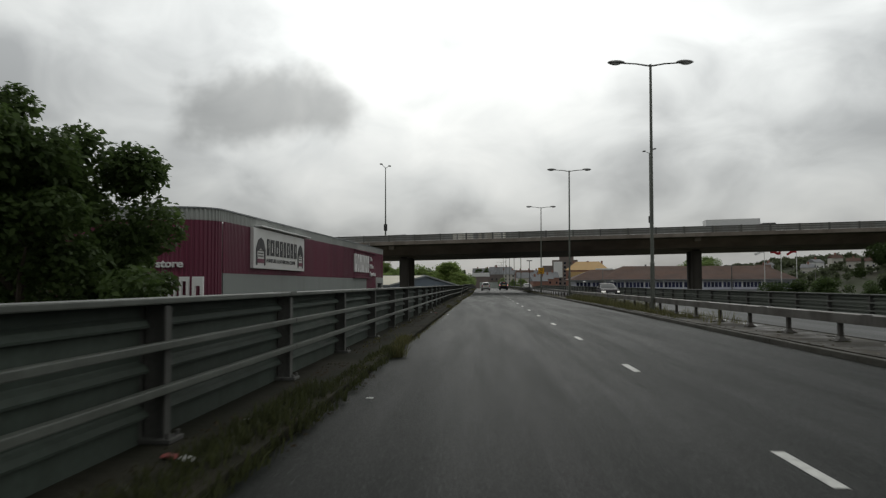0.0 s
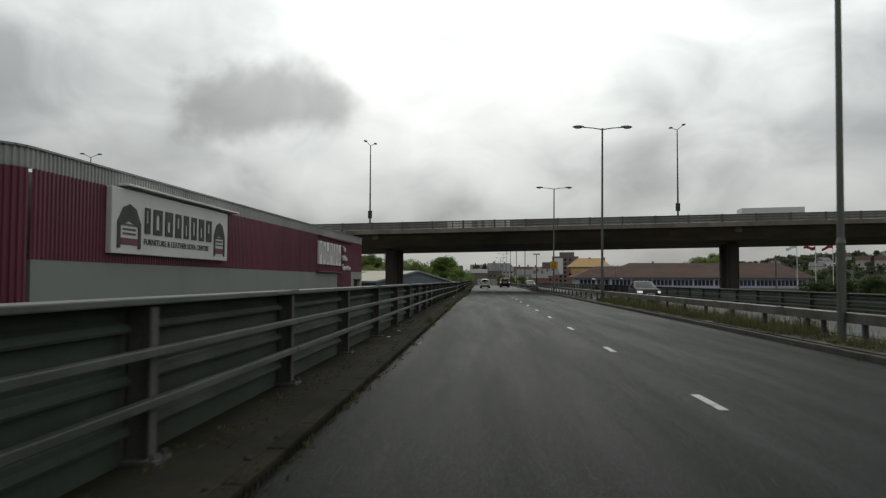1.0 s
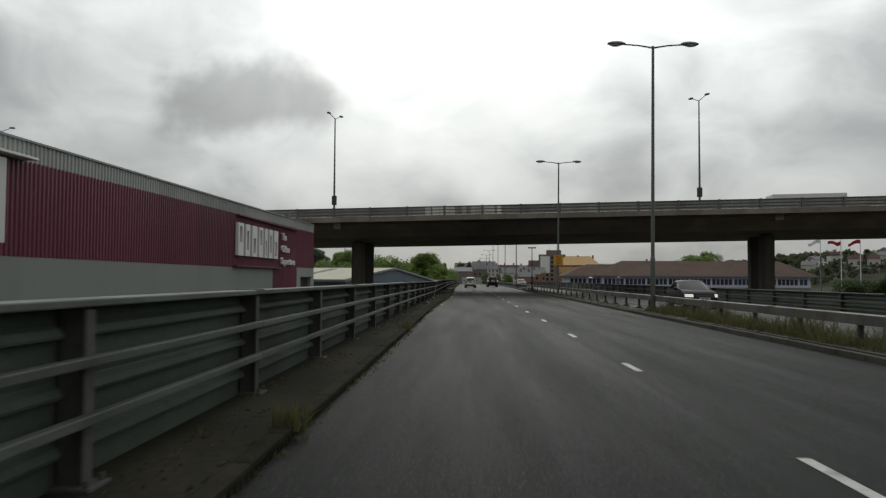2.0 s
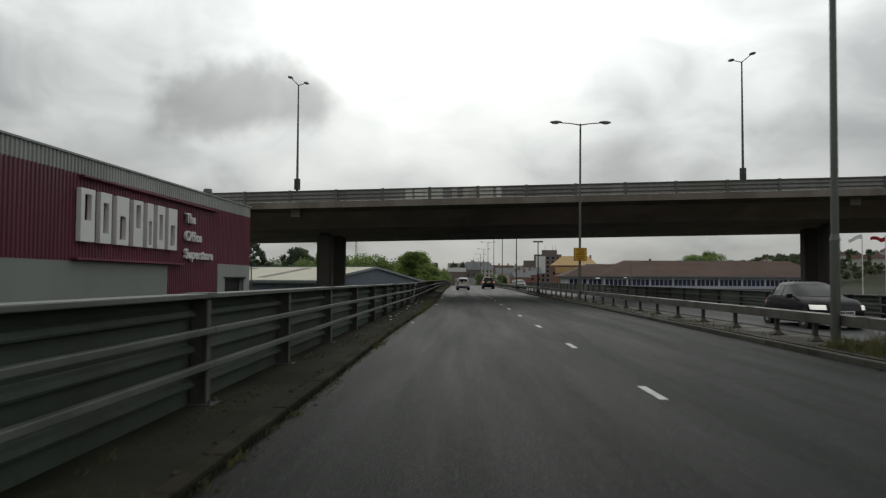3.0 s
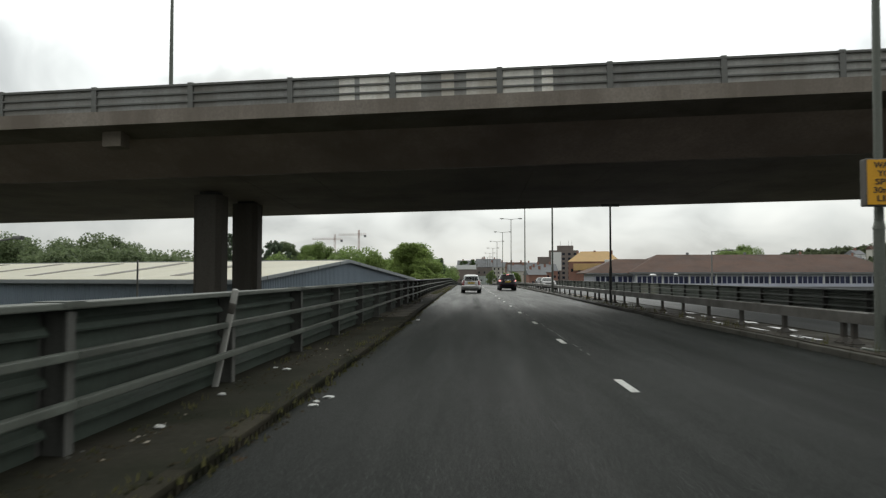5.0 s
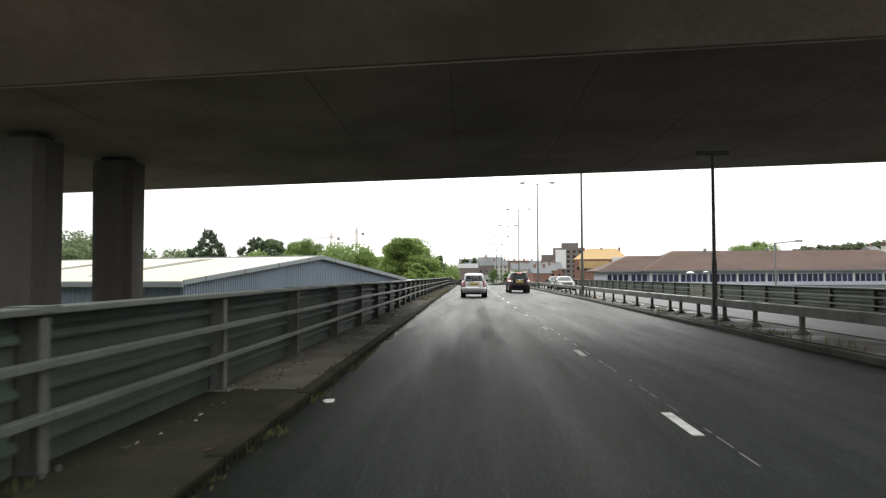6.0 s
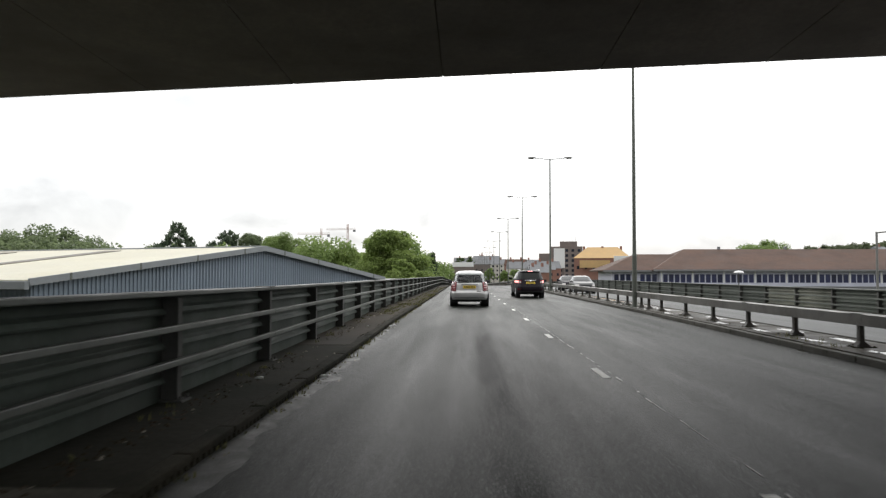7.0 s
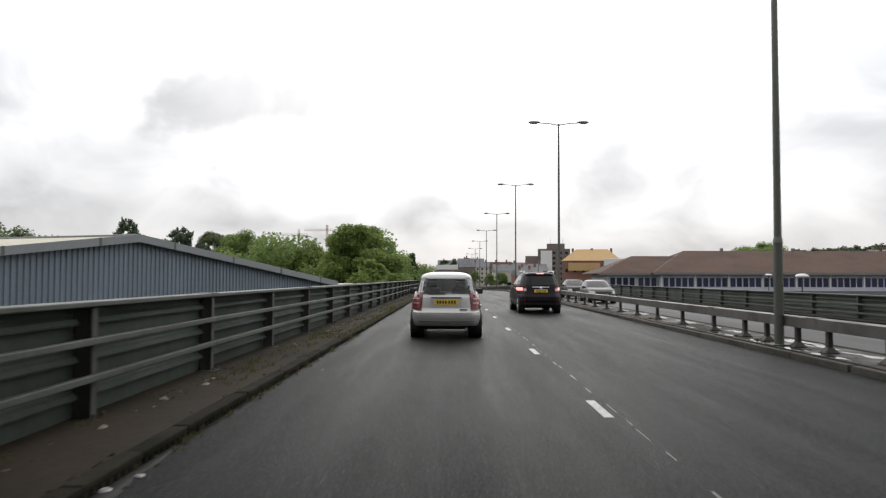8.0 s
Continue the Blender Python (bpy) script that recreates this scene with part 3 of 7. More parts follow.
def strip(left, right, z0, z1, step=4.0):
    """A slab between two lines that run along the road."""
    bm = bmesh.new()
    ends = []
    for i in range(int((Y1 - Y0) / step) + 1):
        y = Y0 + i * step
        ends.append([bm.verts.new((f(y), y, z + dip(y))) for f, z in ((left, z0), (right, z0), (right, z1), (left, z1))])
    for a, b in zip(ends, ends[1:]):
        for k in range(4):
            bm.faces.new((a[k], a[(k + 1) % 4], b[(k + 1) % 4], b[k]))
    bm.faces.new(ends[0]); bm.faces.new(ends[-1][::-1])
    return bm


def run_between(y0, y1, line):
    """Matrix that lays a piece, drawn along y from 0, from one place on a line to another."""
    (xa, za), (xb, zb) = line(y0), line(y1)
    way = Vector((xb - xa, y1 - y0, zb - za)).normalized()
    side = way.cross(Vector((0, 0, 1))).normalized()
    m = Matrix((side, way, side.cross(way))).transposed().to_4x4()
    m.translation = (xa, y0, za)
    return m


def rise(x, y):
    """Height of the land: flat near the road, low wooded hills far off."""
    h = GROUND
    h += 20 * max(0, min(1, (x - 80) / 190)) * max(0, min(1, (y - 330) / 220)) * max(0, min(1, (800 - y) / 150))
    if y > 380:
        h += 16 * max(0, min(1, (-x - 60) / 260)) * max(0, min(1, (y - 380) / 420))
        h += 4 * max(0, min(1, (y - 600) / 300))
    return h


def build_ground():
    bm = bmesh.new()
    xs = [-3000, -1500, -800] + list(range(-600, 601, 40)) + [800, 1500, 3000]
    ys = [-600, -200] + list(range(-100, 1101, 40)) + [1500, 2500, 4000]
    g = [[bm.verts.new((x, y, rise(x, y) + (0 if y < 400 else noise.noise((x / 90, y / 90, 0)) * 2.5 * (abs(x) > 60)))) for x in xs] for y in ys]
    for j in range(len(ys) - 1):
        for i in range(len(xs) - 1):
            bm.faces.new((g[j][i], g[j][i + 1], g[j + 1][i + 1], g[j + 1][i]))
    ob = part("ground", bm, M["ground"], smooth=True)
    tagged(ob, "rough green and brown ground below the raised road", "ground", kind="structure")


build_ground()
viaduct = part("viaduct", strip(lambda y: -3.0, lambda y: 16.3, -1.2, -0.25), M["concrete"])
part("side_walls", boxes((-2.2, 15.4, Y0, 195, GROUND - 0.2, -1.1), (-2.2, 15.4, 195, Y1, GROUND - 0.2, -4.0)), M["concrete"], viaduct)
tagged(viaduct, "stained concrete viaduct carrying the dual carriageway", "viaduct", kind="structure")
road = part("road", strip(lambda y: -1.95, lambda y: 6.9, -0.25, 0.0), M["asphalt"])
tagged(road, "damp dark grey asphalt carriageway with two lanes", "road", kind="structure")
road_opp = part("road_opposite", strip(lambda y: OPP_L, lambda y: OPP_R, -0.25, -0.17), M["asphalt_far"])
tagged(road_opp, "worn paler asphalt of the opposite carriageway", "road", kind="structure")
pave_l = part("pavement_left", strip(lambda y: -3.0, lambda y: kerb_left(y) - 0.14, -0.25, 0.085), M["footway"])
tagged(pave_l, "narrow dirty footway with moss beside the parapet", "pavement", kind="structure")
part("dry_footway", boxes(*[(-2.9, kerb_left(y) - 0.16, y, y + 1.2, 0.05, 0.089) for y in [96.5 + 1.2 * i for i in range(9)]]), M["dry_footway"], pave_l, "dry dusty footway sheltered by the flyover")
part("silted_footway", boxes(*[(-2.9, kerb_left(y) - 0.16, y, y + 2.0, 0.05, 0.089) for y in [116.0 + 2.0 * i for i in range(34)]]), M["silt"], pave_l, "footway under brown silt beyond the flyover")
median = part("median", strip(lambda y: kerb_right(y) + 0.12, lambda y: OPP_L - 0.12, -0.25, MEDIAN_Z), M["median"])
tagged(median, "wet stained concrete central reservation with puddles", "central reservation", kind="structure")
pave_r = part("pavement_right", strip(lambda y: OPP_R, lambda y: 16.3, -0.25, -0.08), M["footway"])
tagged(pave_r, "narrow footway along the far parapet", "pavement", kind="structure")

# ---- left parapet of the viaduct ----


def post_y(k):
    return 5.39 + 3.62 * k if k <= 8 else 34.35 + 3.45 * (k - 8)


def sheet_profile():
    """Section of the infill sheet: flat with three folded horizontal ribs."""
    pts = [(0, -0.05)]
    for z in (0.205, 0.535, 0.87):
        pts += [(0, z - 0.012), (0.07, z - 0.006), (0.075, z + 0.012), (0.05, z + 0.05), (0.012, z + 0.072), (0, z + 0.085)]
    pts.append((0, 1.05))
    return pts + [(x - 0.012, z) for x, z in pts[::-1]]


def parapet(name, s, line, label, rails, y_from, y_to, paler=(), sheet="panel"):
    """Steel parapet: posts, three longitudinal rails on the traffic side, folded sheet infill behind; s is the traffic side."""
    th = thing(name, label, "parapet", kind="structure")
    ks = [k for k in range(-12, 160) if y_from < post_y(k) < y_to]

    def side(x0, x1):
        return min(x0 * s, x1 * s), max(x0 * s, x1 * s)
    # a broad plate faces the traffic's way, with a narrow flange towards the road and a back plate behind the sheets
    pb = boxes((*side(-0.165, -0.005), -0.035, 0.035, 0.0, 1.025), bevel=0.006)
    box(pb, *side(-0.024, 0.004), -0.055, 0.055, 0.0, 1.02, bevel=0.004)
    box(pb, *side(-0.20, -0.178), -0.27, 0.07, 0.0, 1.03)
    box(pb, *side(-0.19, 0.08), -0.13, 0.13, 0.0, 0.035, bevel=0.006)
    for ay in (-0.09, 0.09):
        tube(pb, (0.045 * s, ay, 0.03), (0.045 * s, ay, 0.075), 0.016, 0.016, 6)
    post = part("post", pb, M["post"], th)
    post.matrix_basis = run_between(post_y(ks[0]), post_y(ks[0]) + 1, line)
    for k in ks[1:]:
        again(post, th, run_between(post_y(k), post_y(k) + 1, line))
    rng = random.Random(name)
    sheets = {}
    for k in ks[:-1]:
        a, b = post_y(k) + 0.045, post_y(k + 1) - 0.11
        key = (round(b - a, 2), k in paler)
        m = run_between(a, b, line) @ pose(0, 0, rng.uniform(-0.006, 0.006), 0, rng.uniform(-0.5, 0.5), 0)
        if key not in sheets:
            sb = bmesh.new()
            prism(sb, [(p * s - 0.165 * s, q) for p, q in sheet_profile()], 0.0, b - a)
            sheets[key] = part("panel", sb, M["panel_pale" if k in paler else sheet], th)
            sheets[key].matrix_basis = m
        else:
            again(sheets[key], th, m)
    for nm, xa, xb, za, zb in rails:
        made = {}
        # rails in lengths of two bays with a visible joint
        for k in ks[:-2:2]:
            a, b = post_y(k), post_y(k + 2)
            key = round(b - a, 2)
            m = run_between(a, b, line)
            if key in made:
                again(made[key], th, m)
                continue
            rb = boxes((*side(xa, xb), 0.004, b - a - 0.004, za, zb), bevel=0.01)
            if nm == "top_rail":
                box(rb, *side(xa - 0.004, xb + 0.004), -0.13, 0.13, zb - 0.03, zb + 0.008)
            made[key] = part(nm, rb, M["galv"], th)
            made[key].matrix_basis = m
    return th


LEFT_RAILS = (("top_rail", -0.185, 0.03, 1.038, 1.085), ("mid_rail", 0.0, 0.07, 0.702, 0.762), ("low_rail", 0.0, 0.07, 0.375, 0.437))
parapet("parapet_left", 1, parapet_line, "weathered grey-green steel parapet with sheet infill and three rails", LEFT_RAILS, -30, 400)
parapet("parapet_right", -1, lambda y: (PAR_R, -0.30 + dip(y)), "grey-green steel parapet beyond the opposite carriageway", LEFT_RAILS, -30, 400, paler=(37, 38), sheet="panel_side_lit")

# ---- safety barrier on the central reservation ----


def barrier_feet():
    """Places of the barrier posts: even, but closer on either side of some lamps."""
    ys = [14.65 + 2.43 * i for i in range(-18, 36)] + [135.0 + 2.43 * i for i in range(-13, 110)]
    ys = [y for y in ys if not 107.0 < y < 113.0 and not 127.0 < y < 135.5]
    ys += [107.9, 108.8, 110.1, 111.9, 128.0, 129.7, 130.8, 132.1, 133.2, 135.05]
    return sorted(ys + [y + 1.1 for y in LAMP_Y if y < 120 or y > 150])


def barrier():
    th = thing("safety_barrier", "galvanised box-beam safety barrier on short steel posts", "barrier", pose(RAIL_R, 0, MEDIAN_Z), kind="structure")
    pb = boxes((-0.04, 0.04, -0.055, 0.055, 0.0, 0.40), bevel=0.01)
    box(pb, -0.12, 0.12, -0.12, 0.12, 0.0, 0.02, bevel=0.004)
    for a in (-0.085, 0.085):
        for c in (-0.085, 0.085):
            tube(pb, (a, c, 0.02), (a, c, 0.045), 0.014, 0.014, 6)
    lo = [pb.verts.new((a * 0.10, c * 0.115, 0.02)) for a, c in ((-1, -1), (1, -1), (1, 1), (-1, 1))]
    hi = [pb.verts.new((a * 0.041, c * 0.056, 0.10)) for a, c in ((-1, -1), (1, -1), (1, 1), (-1, 1))]
    for i in range(4):
        pb.faces.new((lo[i], lo[(i + 1) % 4], hi[(i + 1) % 4], hi[i]))
    first = part("post", pb, M["barrier_post"], th)
    ys = barrier_feet()
    first.location = (0, ys[0], 0)
    for y in ys[1:]:
        again(first, th, pose(0, y, dip(y)))
    y = Y0
    while y < 380:
        rb = bmesh.new()
        prism(rb, [(-0.10, 0.365), (-0.10, 0.548), (-0.085, 0.56), (0.085, 0.56), (0.10, 0.548), (0.10, 0.365), (0.085, 0.365), (0.085, 0.54), (-0.085, 0.54), (-0.085, 0.365)], y + 0.006, y + 4.86 - 0.006)
        box(rb, -0.103, 0.103, y - 0.18, y + 0.18, 0.42, 0.565)
        part("beam", rb, M["galv_mid"], th).location = (0, 0, dip(y + 2.4))
        y += 4.86


LAMP_Y = [1.3, 29.8, 58.0, 86.1, 131.2, 159.0, 186.6, 214.6, 242.6, 271.0, 299.0, 327.0, 355.0, 390.0, 430.0, 475.0, 520.0]
barrier()

# ---- street lamps ----


def street_lamp():
    th = thing("street_lamp", "tall grey double-arm street lamp on the central reservation", "street lamp", group="street lamps along the reservation")
    pb = bmesh.new()
    tube(pb, (0, 0, 0), (0, 0, 1.9), 0.088, 0.085, 14)
    tube(pb, (0, 0, 1.9), (0, 0, 2.02), 0.098, 0.07, 14)
    tube(pb, (0, 0, 2.0), (0, 0, 10.0), 0.07, 0.05, 14)
    part("pole", pb, M["pole"], th, smooth=False)
    bb = boxes((-0.2, 0.2, -0.2, 0.2, 0, 0.025), bevel=0.005)
    part("base_plate", bb, M["pole"], th)
    part("door", boxes((-0.045, 0.045, -0.094, -0.075, 0.55, 1.15), bevel=0.004), M["pole"], th, "small access door in the column")
    for s in (-1, 1):
        ab = bmesh.new()
        tube(ab, (0, 0, 9.93), (0.55 * s, 0, 10.02), 0.035, 0.03, 8)
        tube(ab, (0.54 * s, 0, 10.02), (1.15 * s, 0, 10.06), 0.03, 0.028, 8)
        part("arm", ab, M["pole"], th)
        hb = bmesh.new()
        bmesh.ops.create_uvsphere(hb, u_segments=14, v_segments=8, radius=1.0)
        for v in hb.verts:
            v.co = Vector((v.co.x * 0.36 + 1.38 * s, v.co.y * 0.15, max(v.co.z, -0.25) * 0.10 + 10.08))
        head = part("lantern", hb, M["lamp_head"], th, smooth=True)
        lb = bmesh.new()
        bmesh.ops.create_uvsphere(lb, u_segments=12, v_segments=6, radius=1.0)
        for v in lb.verts:
            v.co = Vector((v.co.x * 0.24 + 1.42 * s, v.co.y * 0.12, min(v.co.z, 0.1) * 0.075 + 10.05))
        part("bowl", lb, M["lens"], head, "pale translucent bowl", smooth=True)
    return th


lamp = street_lamp()
lamp.matrix_world = pose(6.82, LAMP_Y[0], MEDIAN_Z)
for y in LAMP_Y[1:]:
    copy_thing(lamp, pose(6.82, y, MEDIAN_Z + dip(y), 0, 0.4 if y < 90 else 0.0, random.uniform(-1.5, 1.5)))


def low_lamp():
    th = thing("low_street_lamp", "short dark double-headed lamp under the flyover", "street lamp", pose(6.9, 108.4, MEDIAN_Z))
    pb = bmesh.new()
    tube(pb, (0, 0, 0), (0, 0, 1.6), 0.07, 0.066, 12)
    tube(pb, (0, 0, 1.6), (0, 0, 4.45), 0.05, 0.04, 12)
    part("pole", pb, M["pole_dark"], th)
    for s in (-1, 1):
        hb = boxes((min(0.02 * s, 0.42 * s), max(0.02 * s, 0.42 * s), -0.09, 0.09, 4.40, 4.52), bevel=0.03)
        part("lantern", hb, M["pole_dark"], th)


low_lamp()


def speed_sign():
    th = thing("speed_sign", "yellow box sign with dark lettering on the lamp column", "road sign", pose(6.82, 85.92, 2.36))
    part("case", boxes((-0.355, 0.355, -0.16, 0.02, 0.0, 0.73), bevel=0.02), M["galv_mid"], th)
    part("face", boxes((-0.335, 0.335, -0.17, -0.155, 0.02, 0.71), bevel=0.004), M["yellow"], th, "yellow face")
    for i, (w, wd) in enumerate((("WATCH", 0.46), ("YOUR", 0.36), ("SPEED", 0.44), ("30m.p.h.", 0.5), ("LIMIT", 0.4))):
        text_mesh("lettering", w, 0.125, 0.003, M["ink"], pose(0, -0.174, 0.585 - 0.128 * i), th, width=wd, bold=0.002)
    for z in (0.1, 0.6):
        part("bracket", boxes((-0.1, 0.1, 0.02, 0.1, z, z + 0.04)), M["galv_mid"], th)


speed_sign()

# ---- flyover ----


def fy(x):
    """Line of the near edge of the flyover."""
    return 98.2 - 0.085 * x


def fz(x):
    """Rise of the flyover along its length."""
    return 0.017 * x


FX0, FX1 = -170.0, 190.0


def along(profile, x0, x1, parts=1):
    """Draws a section of (offset across, height) out along the flyover."""
    bm = bmesh.new()
    ends = []
    n = len(profile)
    for i in range(parts + 1):
        x = x0 + (x1 - x0) * i / parts
        ends.append([bm.verts.new((x, fy(x) + o, z + fz(x))) for o, z in profile])
    for a, b in zip(ends, ends[1:]):
        for i in range(n):
            bm.faces.new((a[i], a[(i + 1) % n], b[(i + 1) % n], b[i]))
    bm.faces.new(ends[0][::-1]); bm.faces.new(ends[-1])
    return bm


def flyover():
    th = thing("flyover", "stained concrete flyover crossing above the road on round piers", "flyover", kind="structure")
    part("deck", along([(0.25, 7.0), (0.25, 6.78), (2.0, 6.62), (21.4, 6.62), (22.6, 6.75), (22.6, 7.0)], FX0, FX1), M["fly_concrete"], th)
    part("edge_beam", along([(0.0, 7.22), (0.0, 6.74), (0.35, 6.74), (0.35, 7.22)], FX0, FX1), M["fly_concrete"], th)
    part("edge_beam", along([(22.5, 7.22), (22.5, 6.74), (22.85, 6.74), (22.85, 7.22)], FX0, FX1), M["fly_concrete"], th)
    part("girder", along([(2.0, 6.63), (4.5, 5.54), (19.2, 5.21), (21.2, 6.63)], FX0, FX1), M["girder"], th)
    x = -60.0
    while x < 60:
        part("soffit_slab", along([(4.62, 5.51), (19.18, 5.18), (19.18, 5.22), (4.62, 5.55)], x + 0.008, x + 2.992), M["soffit"], th)
        x += 3.0
    part("road_surface", along([(0.4, 7.0), (22.4, 7.0), (22.4, 7.06), (0.4, 7.06)], FX0, FX1), M["asphalt_far"], th)
    for x in (-92.0, -52.0, -12.4, 27.9, 68.0):
        part("drain_box", along([(0.9, 6.18), (1.6, 6.18), (1.6, 6.75), (0.9, 6.75)], x - 0.35, x + 0.35), M["concrete"], th)
    for px in (-54.0, -11.45, 29.8, 74.0):
        for dy, dx in ((8.7, -0.03), (12.7, 0.45) if px < 20 else (13.4, 0.7)):
            pb = bmesh.new()
            y = fy(px) + dy
            k = 1.0
            prof = [(-0.64, -0.42), (-0.64, 0.42), (-0.42, 0.64), (0.42, 0.64), (0.64, 0.42), (0.64, -0.42), (0.42, -0.64), (-0.42, -0.64)]
            lo = [pb.verts.new((px + dx + a * 0.96 * k, y + b * 0.96 * k, GROUND)) for a, b in prof]
            hi = [pb.verts.new((px + dx + a * 1.02 * k, y + b * 1.02 * k, 5.22 + fz(px))) for a, b in prof]
            for i in range(8):
                pb.faces.new((lo[i], lo[(i + 1) % 8], hi[(i + 1) % 8], hi[i]))
            pb.faces.new(hi)
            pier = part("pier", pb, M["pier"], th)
            part("bearing", boxes((px + dx - 0.4, px + dx + 0.4, y - 0.4, y + 0.4, 5.2 + fz(px), 5.36 + fz(px))), M["trim"], pier)
    return th


flyover()


def fly_parapet(name, off, face, label):
    th = thing(name, label, "parapet", kind="structure")
    sp = 3.51
    post = None
    k0 = -40
    sheet = None
    for k in range(k0, 45):
        x = 1.42 + sp * k
        m = pose(x, fy(x) + off, 7.2 + fz(x), 0, -math.degrees(math.atan(0.017)), -math.degrees(math.atan(0.085)))
        if post is None:
            post = part("post", boxes((-0.095, 0.095, -0.10, 0.07, 0, 0.9), bevel=0.01), M["fly_rail"], th)
            post.matrix_basis = m
            sheet = part("panel", boxes((0.05, sp - 0.03, -0.012, 0.012, 0.04, 0.8)), M["fly_panel"], th)
            pale = part("panel", boxes((0.07, sp * 0.32, 0.022 * face - 0.008, 0.022 * face + 0.008, 0.03, 0.80)), M["fly_pale"], th)
            pale.matrix_basis = pose(1.42 - sp * 0.33, fy(0.3) + off, 7.2 + fz(0.3), 0, -0.97, -4.9)
            r1 = part("top_rail", boxes((0.0, sp - 0.01, face * 0.06 - 0.05, face * 0.06 + 0.05, 0.78, 0.86), bevel=0.01), M["fly_rail"], th)
            r2 = part("mid_rail", boxes((0.0, sp - 0.01, face * 0.06 - 0.03, face * 0.06 + 0.03, 0.50, 0.56), bevel=0.008), M["fly_rail"], th)
            r3 = part("mid_rail", boxes((0.0, sp - 0.01, face * 0.06 - 0.03, face * 0.06 + 0.03, 0.22, 0.28), bevel=0.008), M["fly_rail"], th)
            for o in (sheet, r1, r2, r3):
                o.matrix_basis = m
        else:
            again(post, th, m)
            for o in (r1, r2, r3):
                again(o, th, m)
            again(sheet, th, m)
            if k in (-2, -1, 0) and face < 0:
                for f, g in (((0.47, 0.5), (0.66, 0.95)) if k == -2 else ((0.01, 0.8), (0.45, 0.4)) if k == -1 else ((0.01, 0.95), (0.38, 0.35))):
                    again(pale, th, m @ pose(sp * f, 0, 0) @ Matrix.Diagonal((g, 1, 1, 1)))


fly_parapet("flyover_parapet_near", 0.12, -1, "grey steel sheet parapet with pale replaced panels on the flyover edge")
fly_parapet("flyover_parapet_far", 22.7, 1, "grey steel parapet along the far edge of the flyover")


def fly_lamp(x, y, top, turn):
    th = thing("flyover_lamp", "slim tall double-headed lamp standing on the flyover", "street lamp", pose(x, y, 7.06 + fz(x), 0, 0, turn), group="lamps on the flyover")
    h = top - 7.06 - fz(x)
    pb = bmesh.new()
    tube(pb, (0, 0, 0), (0, 0, h), 0.13, 0.06, 10)
    part("pole", pb, M["pole"], th)
    part("cabinet", boxes((-0.2, 0.2, -0.2, 0.2, 2.5, 3.5), bevel=0.03), M["pole_dark"], th, "dark control box on the column")
    for s in (-1, 1):
        ab = bmesh.new()
        tube(ab, (0, 0, h - 0.05), (0.9 * s, 0, h + 0.35), 0.04, 0.035, 8)
        part("arm", ab, M["pole"], th)
        hb = bmesh.new()
        bmesh.ops.create_uvsphere(hb, u_segments=10, v_segments=6, radius=1.0)
        for v in hb.verts:
            v.co = Vector((v.co.x * 0.34 + 1.1 * s, v.co.y * 0.17, v.co.z * 0.12 + h + 0.42))
        part("lantern", hb, M["lamp_head"], th, smooth=True)


fly_lamp(-14.6, 110.65, 18.9, 62)
fly_lamp(24.4, 108.0, 20.2, -60)
fly_lamp(-53.0, 112.0, 17.8, 15)
fly_lamp(62.0, 106.5, 21.2, -60)

# ---- retail building ----
BX, BYN, BYF = -11.55, 32.7, 85.1
# the long wall runs slightly askew to the road, nearer to it at the far corner
ASKEW = pose(BX, BYF, 0, 0, 0, -0.84) @ pose(-BX, -BYF, 0)


def roof_z(p):
    return 4.79 + 0.0078 * (p.y - 34.0)


